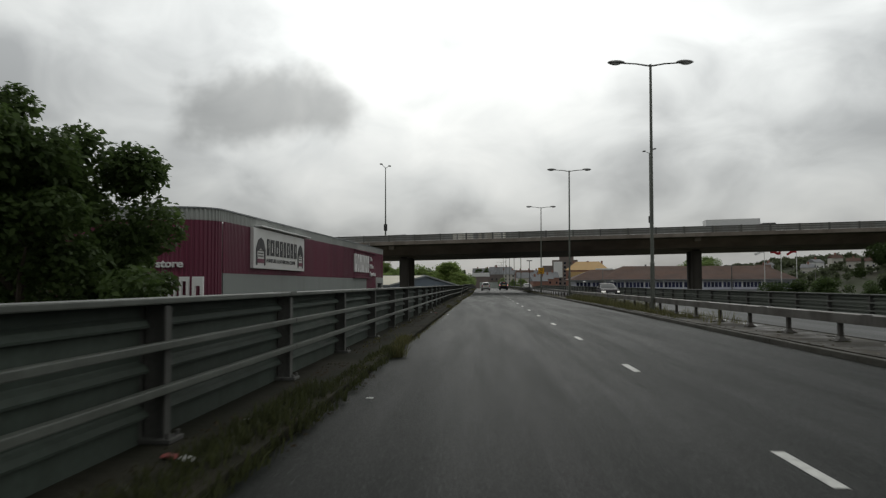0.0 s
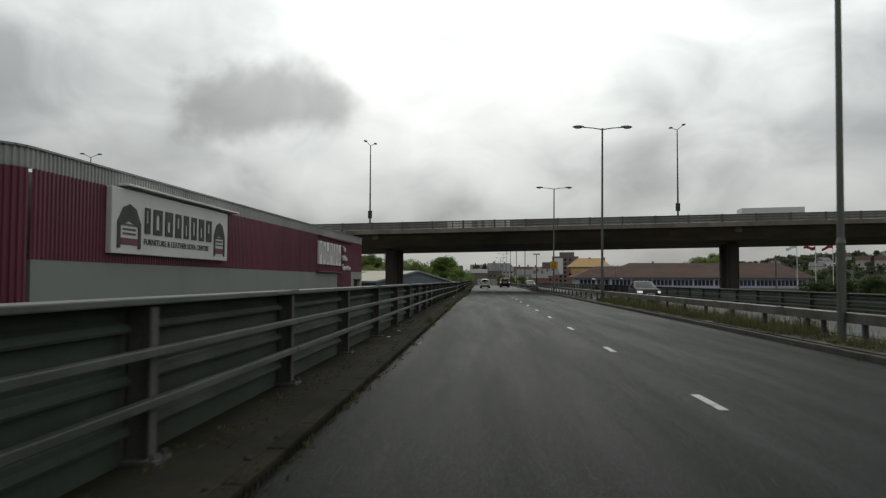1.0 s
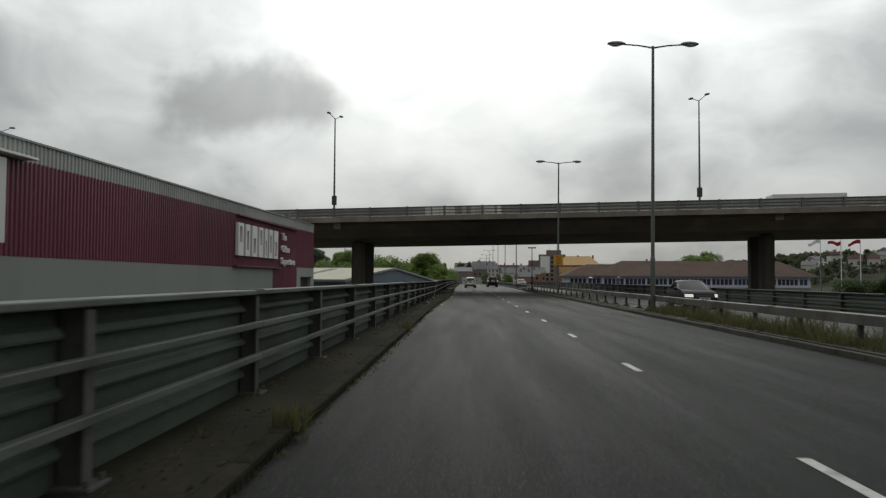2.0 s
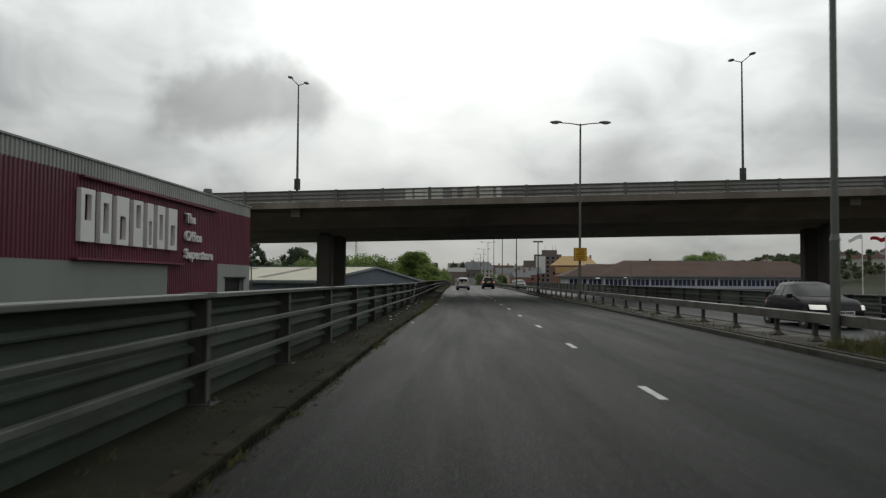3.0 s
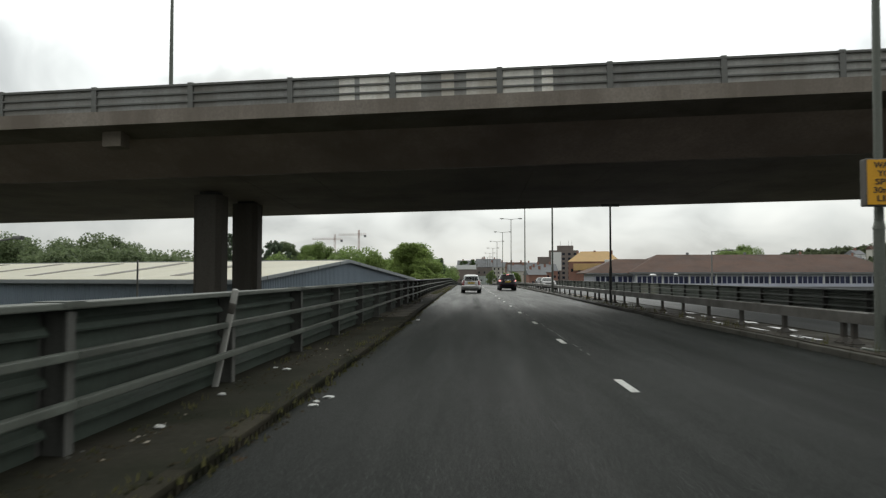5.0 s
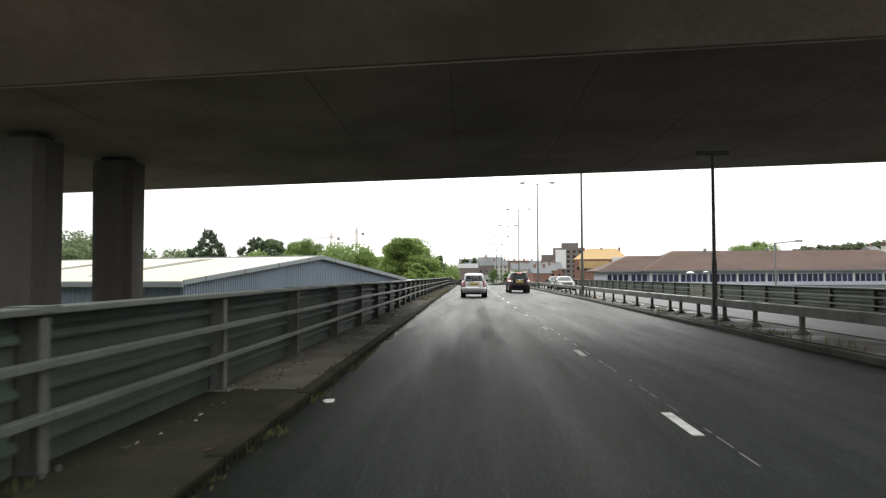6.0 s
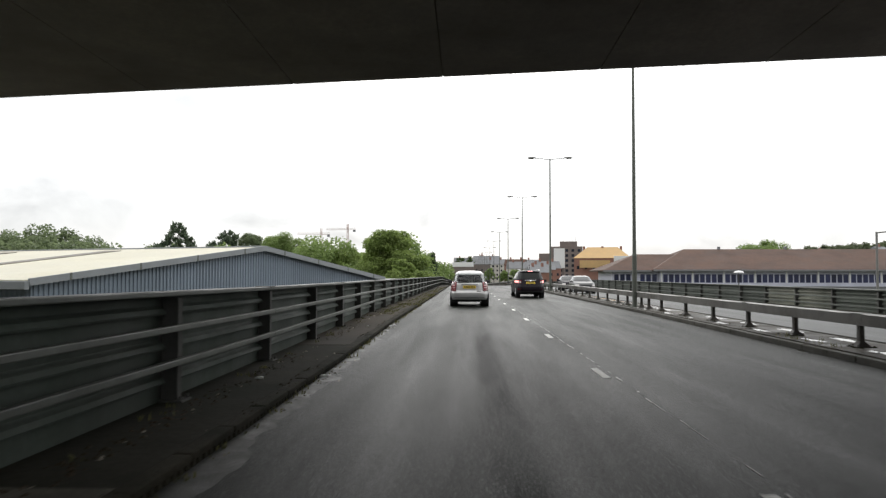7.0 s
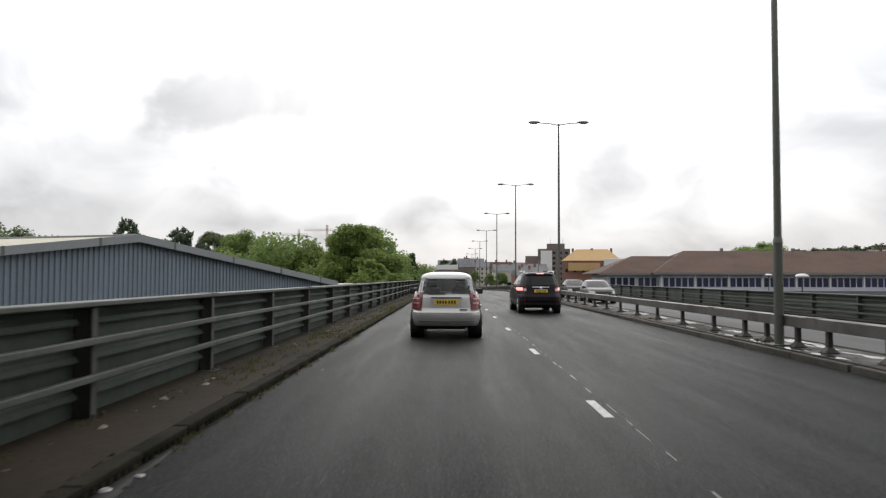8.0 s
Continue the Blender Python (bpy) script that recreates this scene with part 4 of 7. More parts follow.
def retail():
    th = thing("retail_building", "maroon and grey ribbed metal retail warehouse with white signs", "building", ASKEW)
    path = [(-60, BYN), (BX - 1.6, BYN)]
    for i in range(1, 9):
        a = math.pi / 2 * i / 8
        path.append((BX - 1.6 + 1.6 * math.sin(a), BYN + 1.6 - 1.6 * math.cos(a)))
    path.append((BX, BYF))
    front = path[:10]
    side = path[9:]
    part("maroon_cladding", ribbed(bmesh.new(), front, lambda p: GROUND, lambda p: roof_z(p) - 0.52, 0.2, 0.05), M["maroon"], th)
    part("maroon_cladding", ribbed(bmesh.new(), [side[0], (BX, 79.77)], lambda p: 1.806 if p.y < 73.9 else GROUND, lambda p: roof_z(p) - 0.52, 0.2, 0.05), M["maroon"], th)
    part("maroon_cladding", ribbed(bmesh.new(), [(BX, 79.77), (BX, BYF)], lambda p: 1.956, lambda p: roof_z(p) - 0.52, 0.2, 0.05), M["maroon"], th)
    part("fascia_band", ribbed(bmesh.new(), path, lambda p: roof_z(p) - 0.55, roof_z, 0.2, 0.05), M["grey_clad"], th, "grey ribbed band along the roof edge")
    cap = bmesh.new()
    for a, b in zip(path, path[1:]):
        za, zb = roof_z(Vector((*a, 0))), roof_z(Vector((*b, 0)))
        d = (Vector(b) - Vector(a)).normalized()
        n = Vector((d.y, -d.x)) * 0.09
        q = [cap.verts.new((p[0] + n.x * o, p[1] + n.y * o, z + dz)) for p, z in ((a, za), (b, zb)) for o, dz in ((1, 0), (1, 0.06), (-3, 0.06), (-3, 0))]
        for f in ((0, 1, 5, 4), (1, 2, 6, 5), (2, 3, 7, 6), (3, 0, 4, 7)):
            cap.faces.new([q[i] for i in f])
    part("coping", cap, M["fascia"], th)
    part("lower_wall", boxes((BX - 0.2, BX + 0.03, BYN + 1.6, 73.95, GROUND, 1.806)), M["grey_wall"], th, "plain grey lower wall")
    eb = boxes((BX - 0.2, BX - 0.02, 79.85, 80.8, GROUND, 1.956), (BX - 0.2, BX - 0.02, 83.9, BYF, GROUND, 1.956), (BX - 0.2, BX - 0.02, 80.8, 83.9, 1.32, 1.956))
    part("door_surround", eb, M["grey_clad"], th)
    for ya, yb, zb in ((79.8, 80.8, GROUND), (80.8, 83.9, 1.32), (83.9, BYF - 0.02, GROUND)):
        part("grey_cladding", ribbed(bmesh.new(), [(BX + 0.035, ya), (BX + 0.035, yb)], lambda p, z=zb: z, lambda p: 1.985, 0.2, 0.045), M["grey_clad"], th)
    part("lintel_flashing", boxes((BX + 0.02, BX + 0.12, 80.6, 84.1, 1.28, 1.36)), M["dark"], th)
    # a near-black panel stands for the shade inside the doorway
    part("doorway", boxes((BX - 0.45, BX - 0.18, 80.78, 83.92, GROUND, 1.34)), M["dark"], th, "doorway closed by a dark panel for its unlit inside")
    core = bmesh.new()
    prism(core, [(BYN + 0.9, GROUND), (BYF - 0.1, GROUND), (BYF - 0.1, 4.97), (BYN + 0.9, 4.35)], -60, BX - 0.95, axis="x")
    part("body", core, M["roof_grey"], th)
    part("end_wall", ribbed(bmesh.new(), [(BX, BYF), (-60, BYF)], lambda p: GROUND, lambda p: roof_z(p), 0.2, 0.05), M["grey_clad"], th)
    part("sign_trough", boxes((BX + 0.05, BX + 0.45, 38.8, 49.5, 4.38, 4.45), bevel=0.01), M["white"], th, "white lighting trough above the signboard")
    part("sign_trough", boxes((BX + 0.05, BX + 0.25, 67.0, 79.4, 4.42, 4.475)), M["maroon"], th)
    part("sign_ledge", boxes((BX + 0.03, BX + 0.25, 66.7, 75.2, 1.834, 1.91)), M["maroon"], th)
    part("flue", tube(tube(bmesh.new(), (-12.68, 81.55, 4.68), (-12.68, 81.55, 5.57), 0.13, 0.13, 10), (-12.68, 81.55, 5.57), (-12.68, 81.55, 5.81), 0.24, 0.2, 10), M["galv_mid"], th)
    return th


retail()


def ring_block(x, w, h, d, stroke, slot):
    """A plain upright block of letter size, pierced by a slot."""
    bm = bmesh.new()
    s = stroke
    a, b = (h * 0.40, h - s * 0.8) if slot > 0 else ((s * 0.8, h * 0.60) if slot < 0 else (h * 0.2, h * 0.8))
    for q in ((x, x + s, -d, 0, 0, h), (x + w - s, x + w, -d, 0, 0, h), (x + s, x + w - s, -d, 0, 0, a), (x + s, x + w - s, -d, 0, b, h)):
        box(bm, *q)
    return bm


def block_word(parent, m, widths, height, depth, material, gap, name="block", stroke=0.34):
    """A brand name as plain pierced blocks of letter size."""
    x = 0
    for i, w in enumerate(widths):
        part(name, ring_block(x, w, height, depth, w * stroke, (1, 0, -1, 1, -1, 0, -1, 1)[i]), material, parent).matrix_basis = m
        x += w + gap


def signboard():
    th = thing("signboard", "white shop signboard with black shapes and small lettering", "sign", ASKEW)
    y0, y1, z0, z1 = 38.05, 48.45, 2.12, 4.19
    part("board", boxes((BX + 0.06, BX + 0.26, y0, y1, z0, z1 + 0.1), bevel=0.03), M["sign_white"], th)
    face = pose(BX + 0.27, 0, 0, 0, 0, 90)
    for yc, w in ((39.2, 0.80), (47.4, 0.64)):
        hb = bmesh.new()
        prism(hb, [(-w, 2.41), (-w, 3.28), (-w * 0.55, 3.76), (0, 3.9), (w * 0.55, 3.76), (w, 3.28), (w, 2.41), (w * 0.76, 2.41), (w * 0.76, 3.14), (0, 3.34), (-w * 0.76, 3.14), (-w * 0.76, 2.41)], -0.02, 0.0)
        part("emblem", hb, M["ink"], th, "black house-shaped outline").matrix_basis = face @ pose(yc, 0, -0.1)
        part("emblem_base", boxes((-w * 0.74, w * 0.74, -0.018, 0, 2.43, 2.65), bevel=0.005), M["maroon"], th).matrix_basis = face @ pose(yc, 0, 0)
        for z in (2.77, 2.92, 3.07):
            part("bar", boxes((-w * 0.55, w * 0.55, -0.014, 0, z, z + 0.06)), M["galv_mid"], th).matrix_basis = face @ pose(yc, 0, 0)
    block_word(th, face @ pose(40.3, 0, 2.88), (0.41, 0.71, 0.64, 0.53, 0.48, 0.53, 0.53, 0.58), 0.91, 0.02, M["ink"], 0.25, stroke=0.31)
    text_mesh("lettering", "FURNITURE & LEATHER SOFA CENTRE", 0.3, 0.004, M["ink"], face @ pose(43.2, -0.006, 2.49), th, width=5.9, bold=0.004)


signboard()


def wordmark(name, m, height, widths, gap, lines, size, where, label):
    th = thing(name, label, "sign", m)
    block_word(th, Matrix(), widths, height, 0.16, M["white"], gap, "letter_block", 0.26)
    for (words, wd), (tx, tz) in zip(lines, where):
        text_mesh("lettering", words, size, 0.06, M["white"], pose(tx, -0.08, tz), th, width=wd, bold=0.01)


wordmark("side_wordmark", ASKEW @ pose(BX + 0.08, 66.87, 2.407, 0, 0, 90) @ Matrix.Scale(0.948, 4), 1.75, (0.9, 0.78, 0.95, 0.8, 0.55, 0.72, 0.9), 0.38,
         (("The", 1.15), ("Office", 1.95), ("Superstore", 3.5)), 0.62, ((9.55, 1.30), (9.95, 0.50), (10.7, -0.30)),
         "raised white lettering on the maroon side wall")
wordmark("front_wordmark", ASKEW @ pose(-16.15, BYN - 0.06, 0.58), 1.05, (0.52, 0.48, 0.58, 0.48, 0.36, 0.43, 0.5), 0.17,
         (("The", 0.85), ("Office", 1.5), ("Superstore", 2.6)), 0.5, ((0.75, 3.05), (1.15, 2.35), (2.1, 1.48)),
         "raised white lettering on the maroon front wall")

# ---- trees ----


def leaf_mesh(name, blobs, count, size, seed, droop=0.25):
    """A crown of many small bent leaves gathered in clumps."""
    rng = np.random.default_rng(seed)
    c = np.array([b[:3] for b in blobs]); r = np.array([b[3] for b in blobs])
    pick = rng.choice(len(blobs), count, p=r ** 2 / (r ** 2).sum())
    d = rng.normal(size=(count, 3)); d /= np.linalg.norm(d, axis=1)[:, None]
    rad = r[pick] * (0.3 + 0.75 * rng.random(count) ** 0.6)
    p = c[pick] + d * rad[:, None] * np.array([1, 1, 0.8])
    u = rng.normal(size=(count, 3)) * np.array([1, 1, 0.45]); u /= np.linalg.norm(u, axis=1)[:, None]
    n = d * 0.6 + rng.normal(size=(count, 3)) * 0.5 + np.array([0, 0, 0.5])
    v = np.cross(n, u); v /= np.linalg.norm(v, axis=1)[:, None] + 1e-9
    s = size * (0.6 + 0.8 * rng.random(count))[:, None]
    tip = p + u * s
    mid1 = p + u * s * 0.5 + v * s * 0.33
    mid2 = p + u * s * 0.5 - v * s * 0.33
    tip[:, 2] -= droop * s[:, 0]
    verts = np.stack([p, mid1, tip, mid2], axis=1).reshape(-1, 3)
    faces = [(4 * i, 4 * i + 1, 4 * i + 2, 4 * i + 3) for i in range(count)]
    me = bpy.data.meshes.new(name)
    me.from_pydata([tuple(q) for q in verts.tolist()], [], faces)
    return me


def crown_blobs(seed, w, h, z0, n, squash=1.0, r=(0.22, 0.38)):
    rng = np.random.default_rng(seed)
    out = []
    while len(out) < n:
        a = rng.uniform(-1, 1, 3)
        if np.linalg.norm(a) > 1:
            continue
        taper = 1.0 - 0.25 * max(0, a[2])
        out.append((a[0] * w * taper, a[1] * w * squash * taper, z0 + h * (0.5 + 0.5 * a[2]), w * rng.uniform(*r)))
    return out


def limbs(height, z0, w, seed, r=0.22, n=7):
    rng = random.Random(seed)
    bm = bmesh.new()
    p, rad = Vector((0, 0, 0)), r
    for i in range(5):
        q = p + Vector((rng.uniform(-0.2, 0.2), rng.uniform(-0.2, 0.2), height / 5))
        tube(bm, p, q, rad, rad * 0.8, 8)
        p, rad = q, rad * 0.8
    for i in range(n):
        a = 2 * math.pi * i / n + rng.uniform(-0.3, 0.3)
        s = Vector((0, 0, height * rng.uniform(0.35, 0.8)))
        e = s + Vector((math.cos(a) * w * 0.6, math.sin(a) * w * 0.6, height * rng.uniform(0.1, 0.3)))
        m2 = s.lerp(e, 0.5) + Vector((0, 0, 0.15 * w * rng.random()))
        tube(bm, s, m2, r * 0.4, r * 0.26, 6); tube(bm, m2, e, r * 0.26, r * 0.1, 6)
    return bm


def tree(label, w, h, z0, seed, leaves, size, mat_key, n=22, m=None, group="", r=(0.22, 0.38)):
    th = thing("tree", label, "tree", m, group)
    part("trunk", limbs(z0 + h * 0.75, z0, w, seed, r=0.05 * w), M["bark"], th)
    me = leaf_mesh("crown", crown_blobs(seed, w, h, z0, n, r=r), leaves, size, seed)
    me.materials.append(M[mat_key])
    new("crown", me).parent = th
    return th


def conifer(label, h, w, seed, m):
    th = thing("conifer", label, "tree", m)
    part("trunk", tube(bmesh.new(), (0, 0, 0), (0, 0, h * 0.97), 0.25, 0.03, 8), M["bark"], th)
    rng = np.random.default_rng(seed)
    blobs = []
    for i in range(90):
        f = i / 90
        rr = w * (1 - f) ** 0.62
        a = i * 2.4
        k = rng.uniform(0.35, 1.15)
        blobs.append((math.cos(a) * rr * k, math.sin(a) * rr * k, h * (0.12 + 0.86 * f), 0.13 * w * (1 - f) ** 0.5 + 0.14))
    me = leaf_mesh("crown", blobs, 17000, 0.42, seed, -0.6)
    me.materials.append(M["conifer"])
    new("crown", me).parent = th
    return th


tree("large dark green broadleaf tree behind the parapet", 4.55, 9.5, 1.5, 11, 60000, 0.2, "leaf_dark", n=70, m=pose(-12.7, 19.4, GROUND), r=(0.13, 0.26))
tree("dark green shrub leaning over the parapet", 2.0, 4.4, 3.2, 12, 16000, 0.18, "leaf_dark", n=34, m=pose(-12.5, 23.6, GROUND), r=(0.16, 0.32))
for lab, w, h, z0, sd, cnt, key, x, y in (
        ("full green broadleaf tree beside the shed", 4.7, 9.0, 2.2, 21, 12000, "leaf_light", -8.7, 194),
        ("low bright green bush beside the parapet", 2.7, 5.6, 1.6, 22, 5000, "leaf_light", -6.7, 185.6),
        ("yellow-green broadleaf tree beside the shed", 5.6, 8.2, 2.0, 23, 11000, "leaf_light", -18.0, 214),
        ("lower olive green tree beside the shed", 5.4, 8.4, 2.0, 29, 9000, "leaf_mid", -25.0, 226),
        ("broad green tree behind the shed roof", 6.4, 11.4, 2.4, 25, 12000, "leaf_mid", -34.6, 243.4),
        ("grey-green tree behind the shed roof, paled for haze", 4.6, 12.2, 3.2, 24, 8000, "wood_far", -48.1, 269),
        ("dark tree beside the far end of the parapet", 3.4, 9.0, 2.2, 26, 4000, "leaf_dark", -9.0, 286),
        ("low round tree beside the far end of the parapet", 3.0, 6.0, 1.5, 27, 4000, "leaf_mid", -8.2, 232),
        ("low round tree beside the far end of the parapet", 3.0, 6.6, 1.5, 28, 4000, "leaf_dark", -7.6, 320)):
    tree(lab, w, h, z0, sd, int(cnt * 7), 0.25, key, n=95, m=pose(x, y, GROUND), group="trees beyond the shed", r=(0.10, 0.27))
conifer("dark broad conifer behind the shed roof", 16.6, 7.4, 31, pose(-57.0, 248.5, GROUND))
conifer("smaller dark conifer behind the shed roof", 14.0, 7.6, 32, pose(-42.5, 235.2, GROUND))
conifer("narrow dark conifer beside the far end of the parapet", 10.3, 1.3, 33, pose(-6.4, 253.5, GROUND))
tree("dark leafy tree beyond the opposite carriageway", 4.2, 9.0, 2.0, 41, 26000, 0.22, "leaf_dark", n=30, m=pose(50, 92, GROUND), group="trees beside the opposite road", r=(0.18, 0.32))
for x, y, sd in ((47.5, 118, 42), (55, 121, 45), (63, 119, 46), (71, 123, 47)):
    tree("low dark bushy tree beyond the opposite carriageway", 4.2, 5.6, 0.6, sd, 14000, 0.24, "leaf_dark", n=30, m=pose(x, y, GROUND), group="trees beside the opposite road", r=(0.2, 0.34))
tree("dark leafy tree beyond the opposite carriageway", 4.8, 9.5, 2.0, 43, 26000, 0.22, "leaf_dark", n=34, m=pose(58, 91, GROUND), group="trees beside the opposite road", r=(0.18, 0.32))
tree("round green tree behind the brown tiled roof", 11.0, 14.5, 5.5, 44, 26000, 0.55, "leaf_mid", n=70, m=pose(113.8, 389, GROUND), r=(0.14, 0.26))


def woods(name, label, regions, count, size, seed, key):
    """A distant belt of trees, as one mass: regions of (x0, x1, y0, y1, height, trees)."""
    rng = np.random.default_rng(seed)
    blobs = []
    for x0, x1, ya, yb, h, cnt in regions:
        for i in range(cnt):
            x, y = rng.uniform(x0, x1), rng.uniform(ya, yb)
            hh = h * rng.uniform(0.6, 1.1)
            g = rise(x, y)
            for k in range(5):
                blobs.append((x + rng.normal() * 0.16 * hh, y + rng.normal() * 0.16 * hh, g + hh * rng.uniform(0.3, 0.88), hh * rng.uniform(0.14, 0.26)))
    me = leaf_mesh(name, blobs, count, size, seed + 1)
    me.materials.append(M[key])
    tagged(new(name, me), label, "woods", kind="stuff")


woods("tree_belt", "belt of green trees behind the shed, paled for haze", ((-270, -115, 310, 380, 19.5, 150), (-115, -62, 262, 300, 13.5, 70), (-62, -22, 290, 340, 13.0, 60)), 260000, 1.0, 77, "wood_far")
woods("tree_row", "row of dense green trees beside the far parapet", ((-34, -9, 205, 300, 10.8, 46), (-14, -6, 225, 330, 9.5, 22)), 110000, 0.45, 79, "leaf_mid")
woods("far_woods", "hazy green woods on the skyline", ((-420, -120, 430, 620, 18, 90), (-120, -30, 420, 640, 13, 60), (-30, 15, 700, 760, 17, 24), (60, 140, 620, 700, 14, 30)), 40000, 1.5, 87, "wood_far")
woods("hill_woods", "dark green trees among the houses on the hill", ((95, 560, 400, 660, 7.0, 900), (120, 520, 560, 650, 8.0, 420)), 190000, 1.5, 97, "hill_leaf")

# ---- metal shed with cream roof ----


def shed():
    a, b = Vector((-16.6, 131.5)), Vector((-6.1, 158.9))
    m = Matrix.Translation((a.x, a.y, 0)) @ Matrix.Rotation(math.atan2(b.y - a.y, b.x - a.x), 4, "Z")
    ln = (b - a).length
    th = thing("metal_shed", "low blue-grey ribbed metal shed with a cream sheet roof", "building", m)
    half, ez, rz, dep = ln / 2, 1.05, 2.86, 90.0

    gb = bmesh.new()
    n = int(ln / 0.23)
    prev = None
    for i in range(n):
        for fr, out in ((0, 0), (0.4, 0), (0.5, 1), (0.9, 1)):
            x = min(ln, (i + fr) * ln / n)
            z = ez + (rz - ez) * (1 - abs(x - half) / half) - 0.06
            cur = (gb.verts.new((x, -0.05 * out, GROUND)), gb.verts.new((x, -0.05 * out, z)))
            if prev:
                gb.faces.new((prev[0], cur[0], cur[1], prev[1]))
            prev = cur
    part("gable_wall", gb, M["shed_blue"], th)
    part("side_wall", ribbed(bmesh.new(), [(0, 0), (0, dep)], lambda p: GROUND, lambda p: ez - 0.1, 0.3, 0.05, flip=True), M["shed_blue"], th)
    part("body", boxes((0.1, ln - 0.1, 0.1, dep, GROUND, ez - 0.15)), M["shed_blue"], th)
    for x0, z0, x1, z1 in ((-0.3, ez - 0.02, half, rz), (half, rz, ln + 0.3, ez - 0.02)):
        rb = bmesh.new()
        prism(rb, [(x0, z0), (x1, z1), (x1, z1 + 0.08), (x0, z0 + 0.08)], -0.25, dep)
        part("roof_slope", rb, M["shed_roof"], th)
    for i in range(9):
        y = 9 + i * 9.0
        rb = bmesh.new()
        s = (rz - ez) / half
        prism(rb, [(2.2, ez + 0.09 + 2.2 * s), (half - 1.6, ez + 0.09 + (half - 1.6) * s), (half - 1.6, ez + 0.12 + (half - 1.6) * s), (2.2, ez + 0.12 + 2.2 * s)], y, y + 1.3)
        part("rooflight", rb, M["rooflight"], th)
    for x0, z0, x1, z1 in ((-0.3, ez, half, rz), (half, rz, ln + 0.3, ez)):
        vb = bmesh.new()
        prism(vb, [(x0, z0 - 0.17), (x1, z1 - 0.17), (x1, z1 + 0.12), (x0, z0 + 0.12)], -0.34, -0.24)
        board = part("bargeboard", vb, M["fascia"], th)
        for i in range(4):
            f = (i + 0.5) / 4
            x, z = x0 + (x1 - x0) * f, z0 + (z1 - z0) * f
            part("cover_strip", boxes((x - 0.05, x + 0.05, -0.352, -0.338, z - 0.18, z + 0.13)), M["pole"], board)
    part("end_cap", boxes((ln + 0.32, ln + 2.2, -0.3, 0.4, ez - 0.35, ez - 0.02), bevel=0.03), M["white"], th, "white capping at the low end of the eaves")
    part("gutter", boxes((-0.5, -0.28, -0.3, dep, ez - 0.32, ez + 0.02), bevel=0.03), M["fascia"], th)
    ridge = boxes((half - 0.3, half + 0.3, -0.3, dep, rz + 0.04, rz + 0.12), bevel=0.03)
    part("ridge_cap", ridge, M["fascia"], th)


shed()

# ---- long building with brown tiled roof ----


def hip_roof(x0, x1, y0, y1, ez, rx0, rx1, rz):
    """A hipped roof with eaves at ez and a ridge from rx0 to rx1."""
    bm = bmesh.new()
    ym = (y0 + y1) / 2
    lo = [bm.verts.new(p) for p in ((x0, y0, ez - 0.25), (x1, y0, ez - 0.25), (x1, y1, ez - 0.25), (x0, y1, ez - 0.25))]
    q = [bm.verts.new(p) for p in ((x0, y0, ez), (x1, y0, ez), (x1, y1, ez), (x0, y1, ez), (rx0, ym, rz), (rx1, ym, rz))]
    for f in ((0, 1, 5, 4), (1, 2, 5), (2, 3, 4, 5), (3, 0, 4)):
        bm.faces.new([q[k] for k in f])
    for k in range(4):
        bm.faces.new((lo[k], lo[(k + 1) % 4], q[(k + 1) % 4], q[k]))
    bm.faces.new(lo[::-1])
    return bm


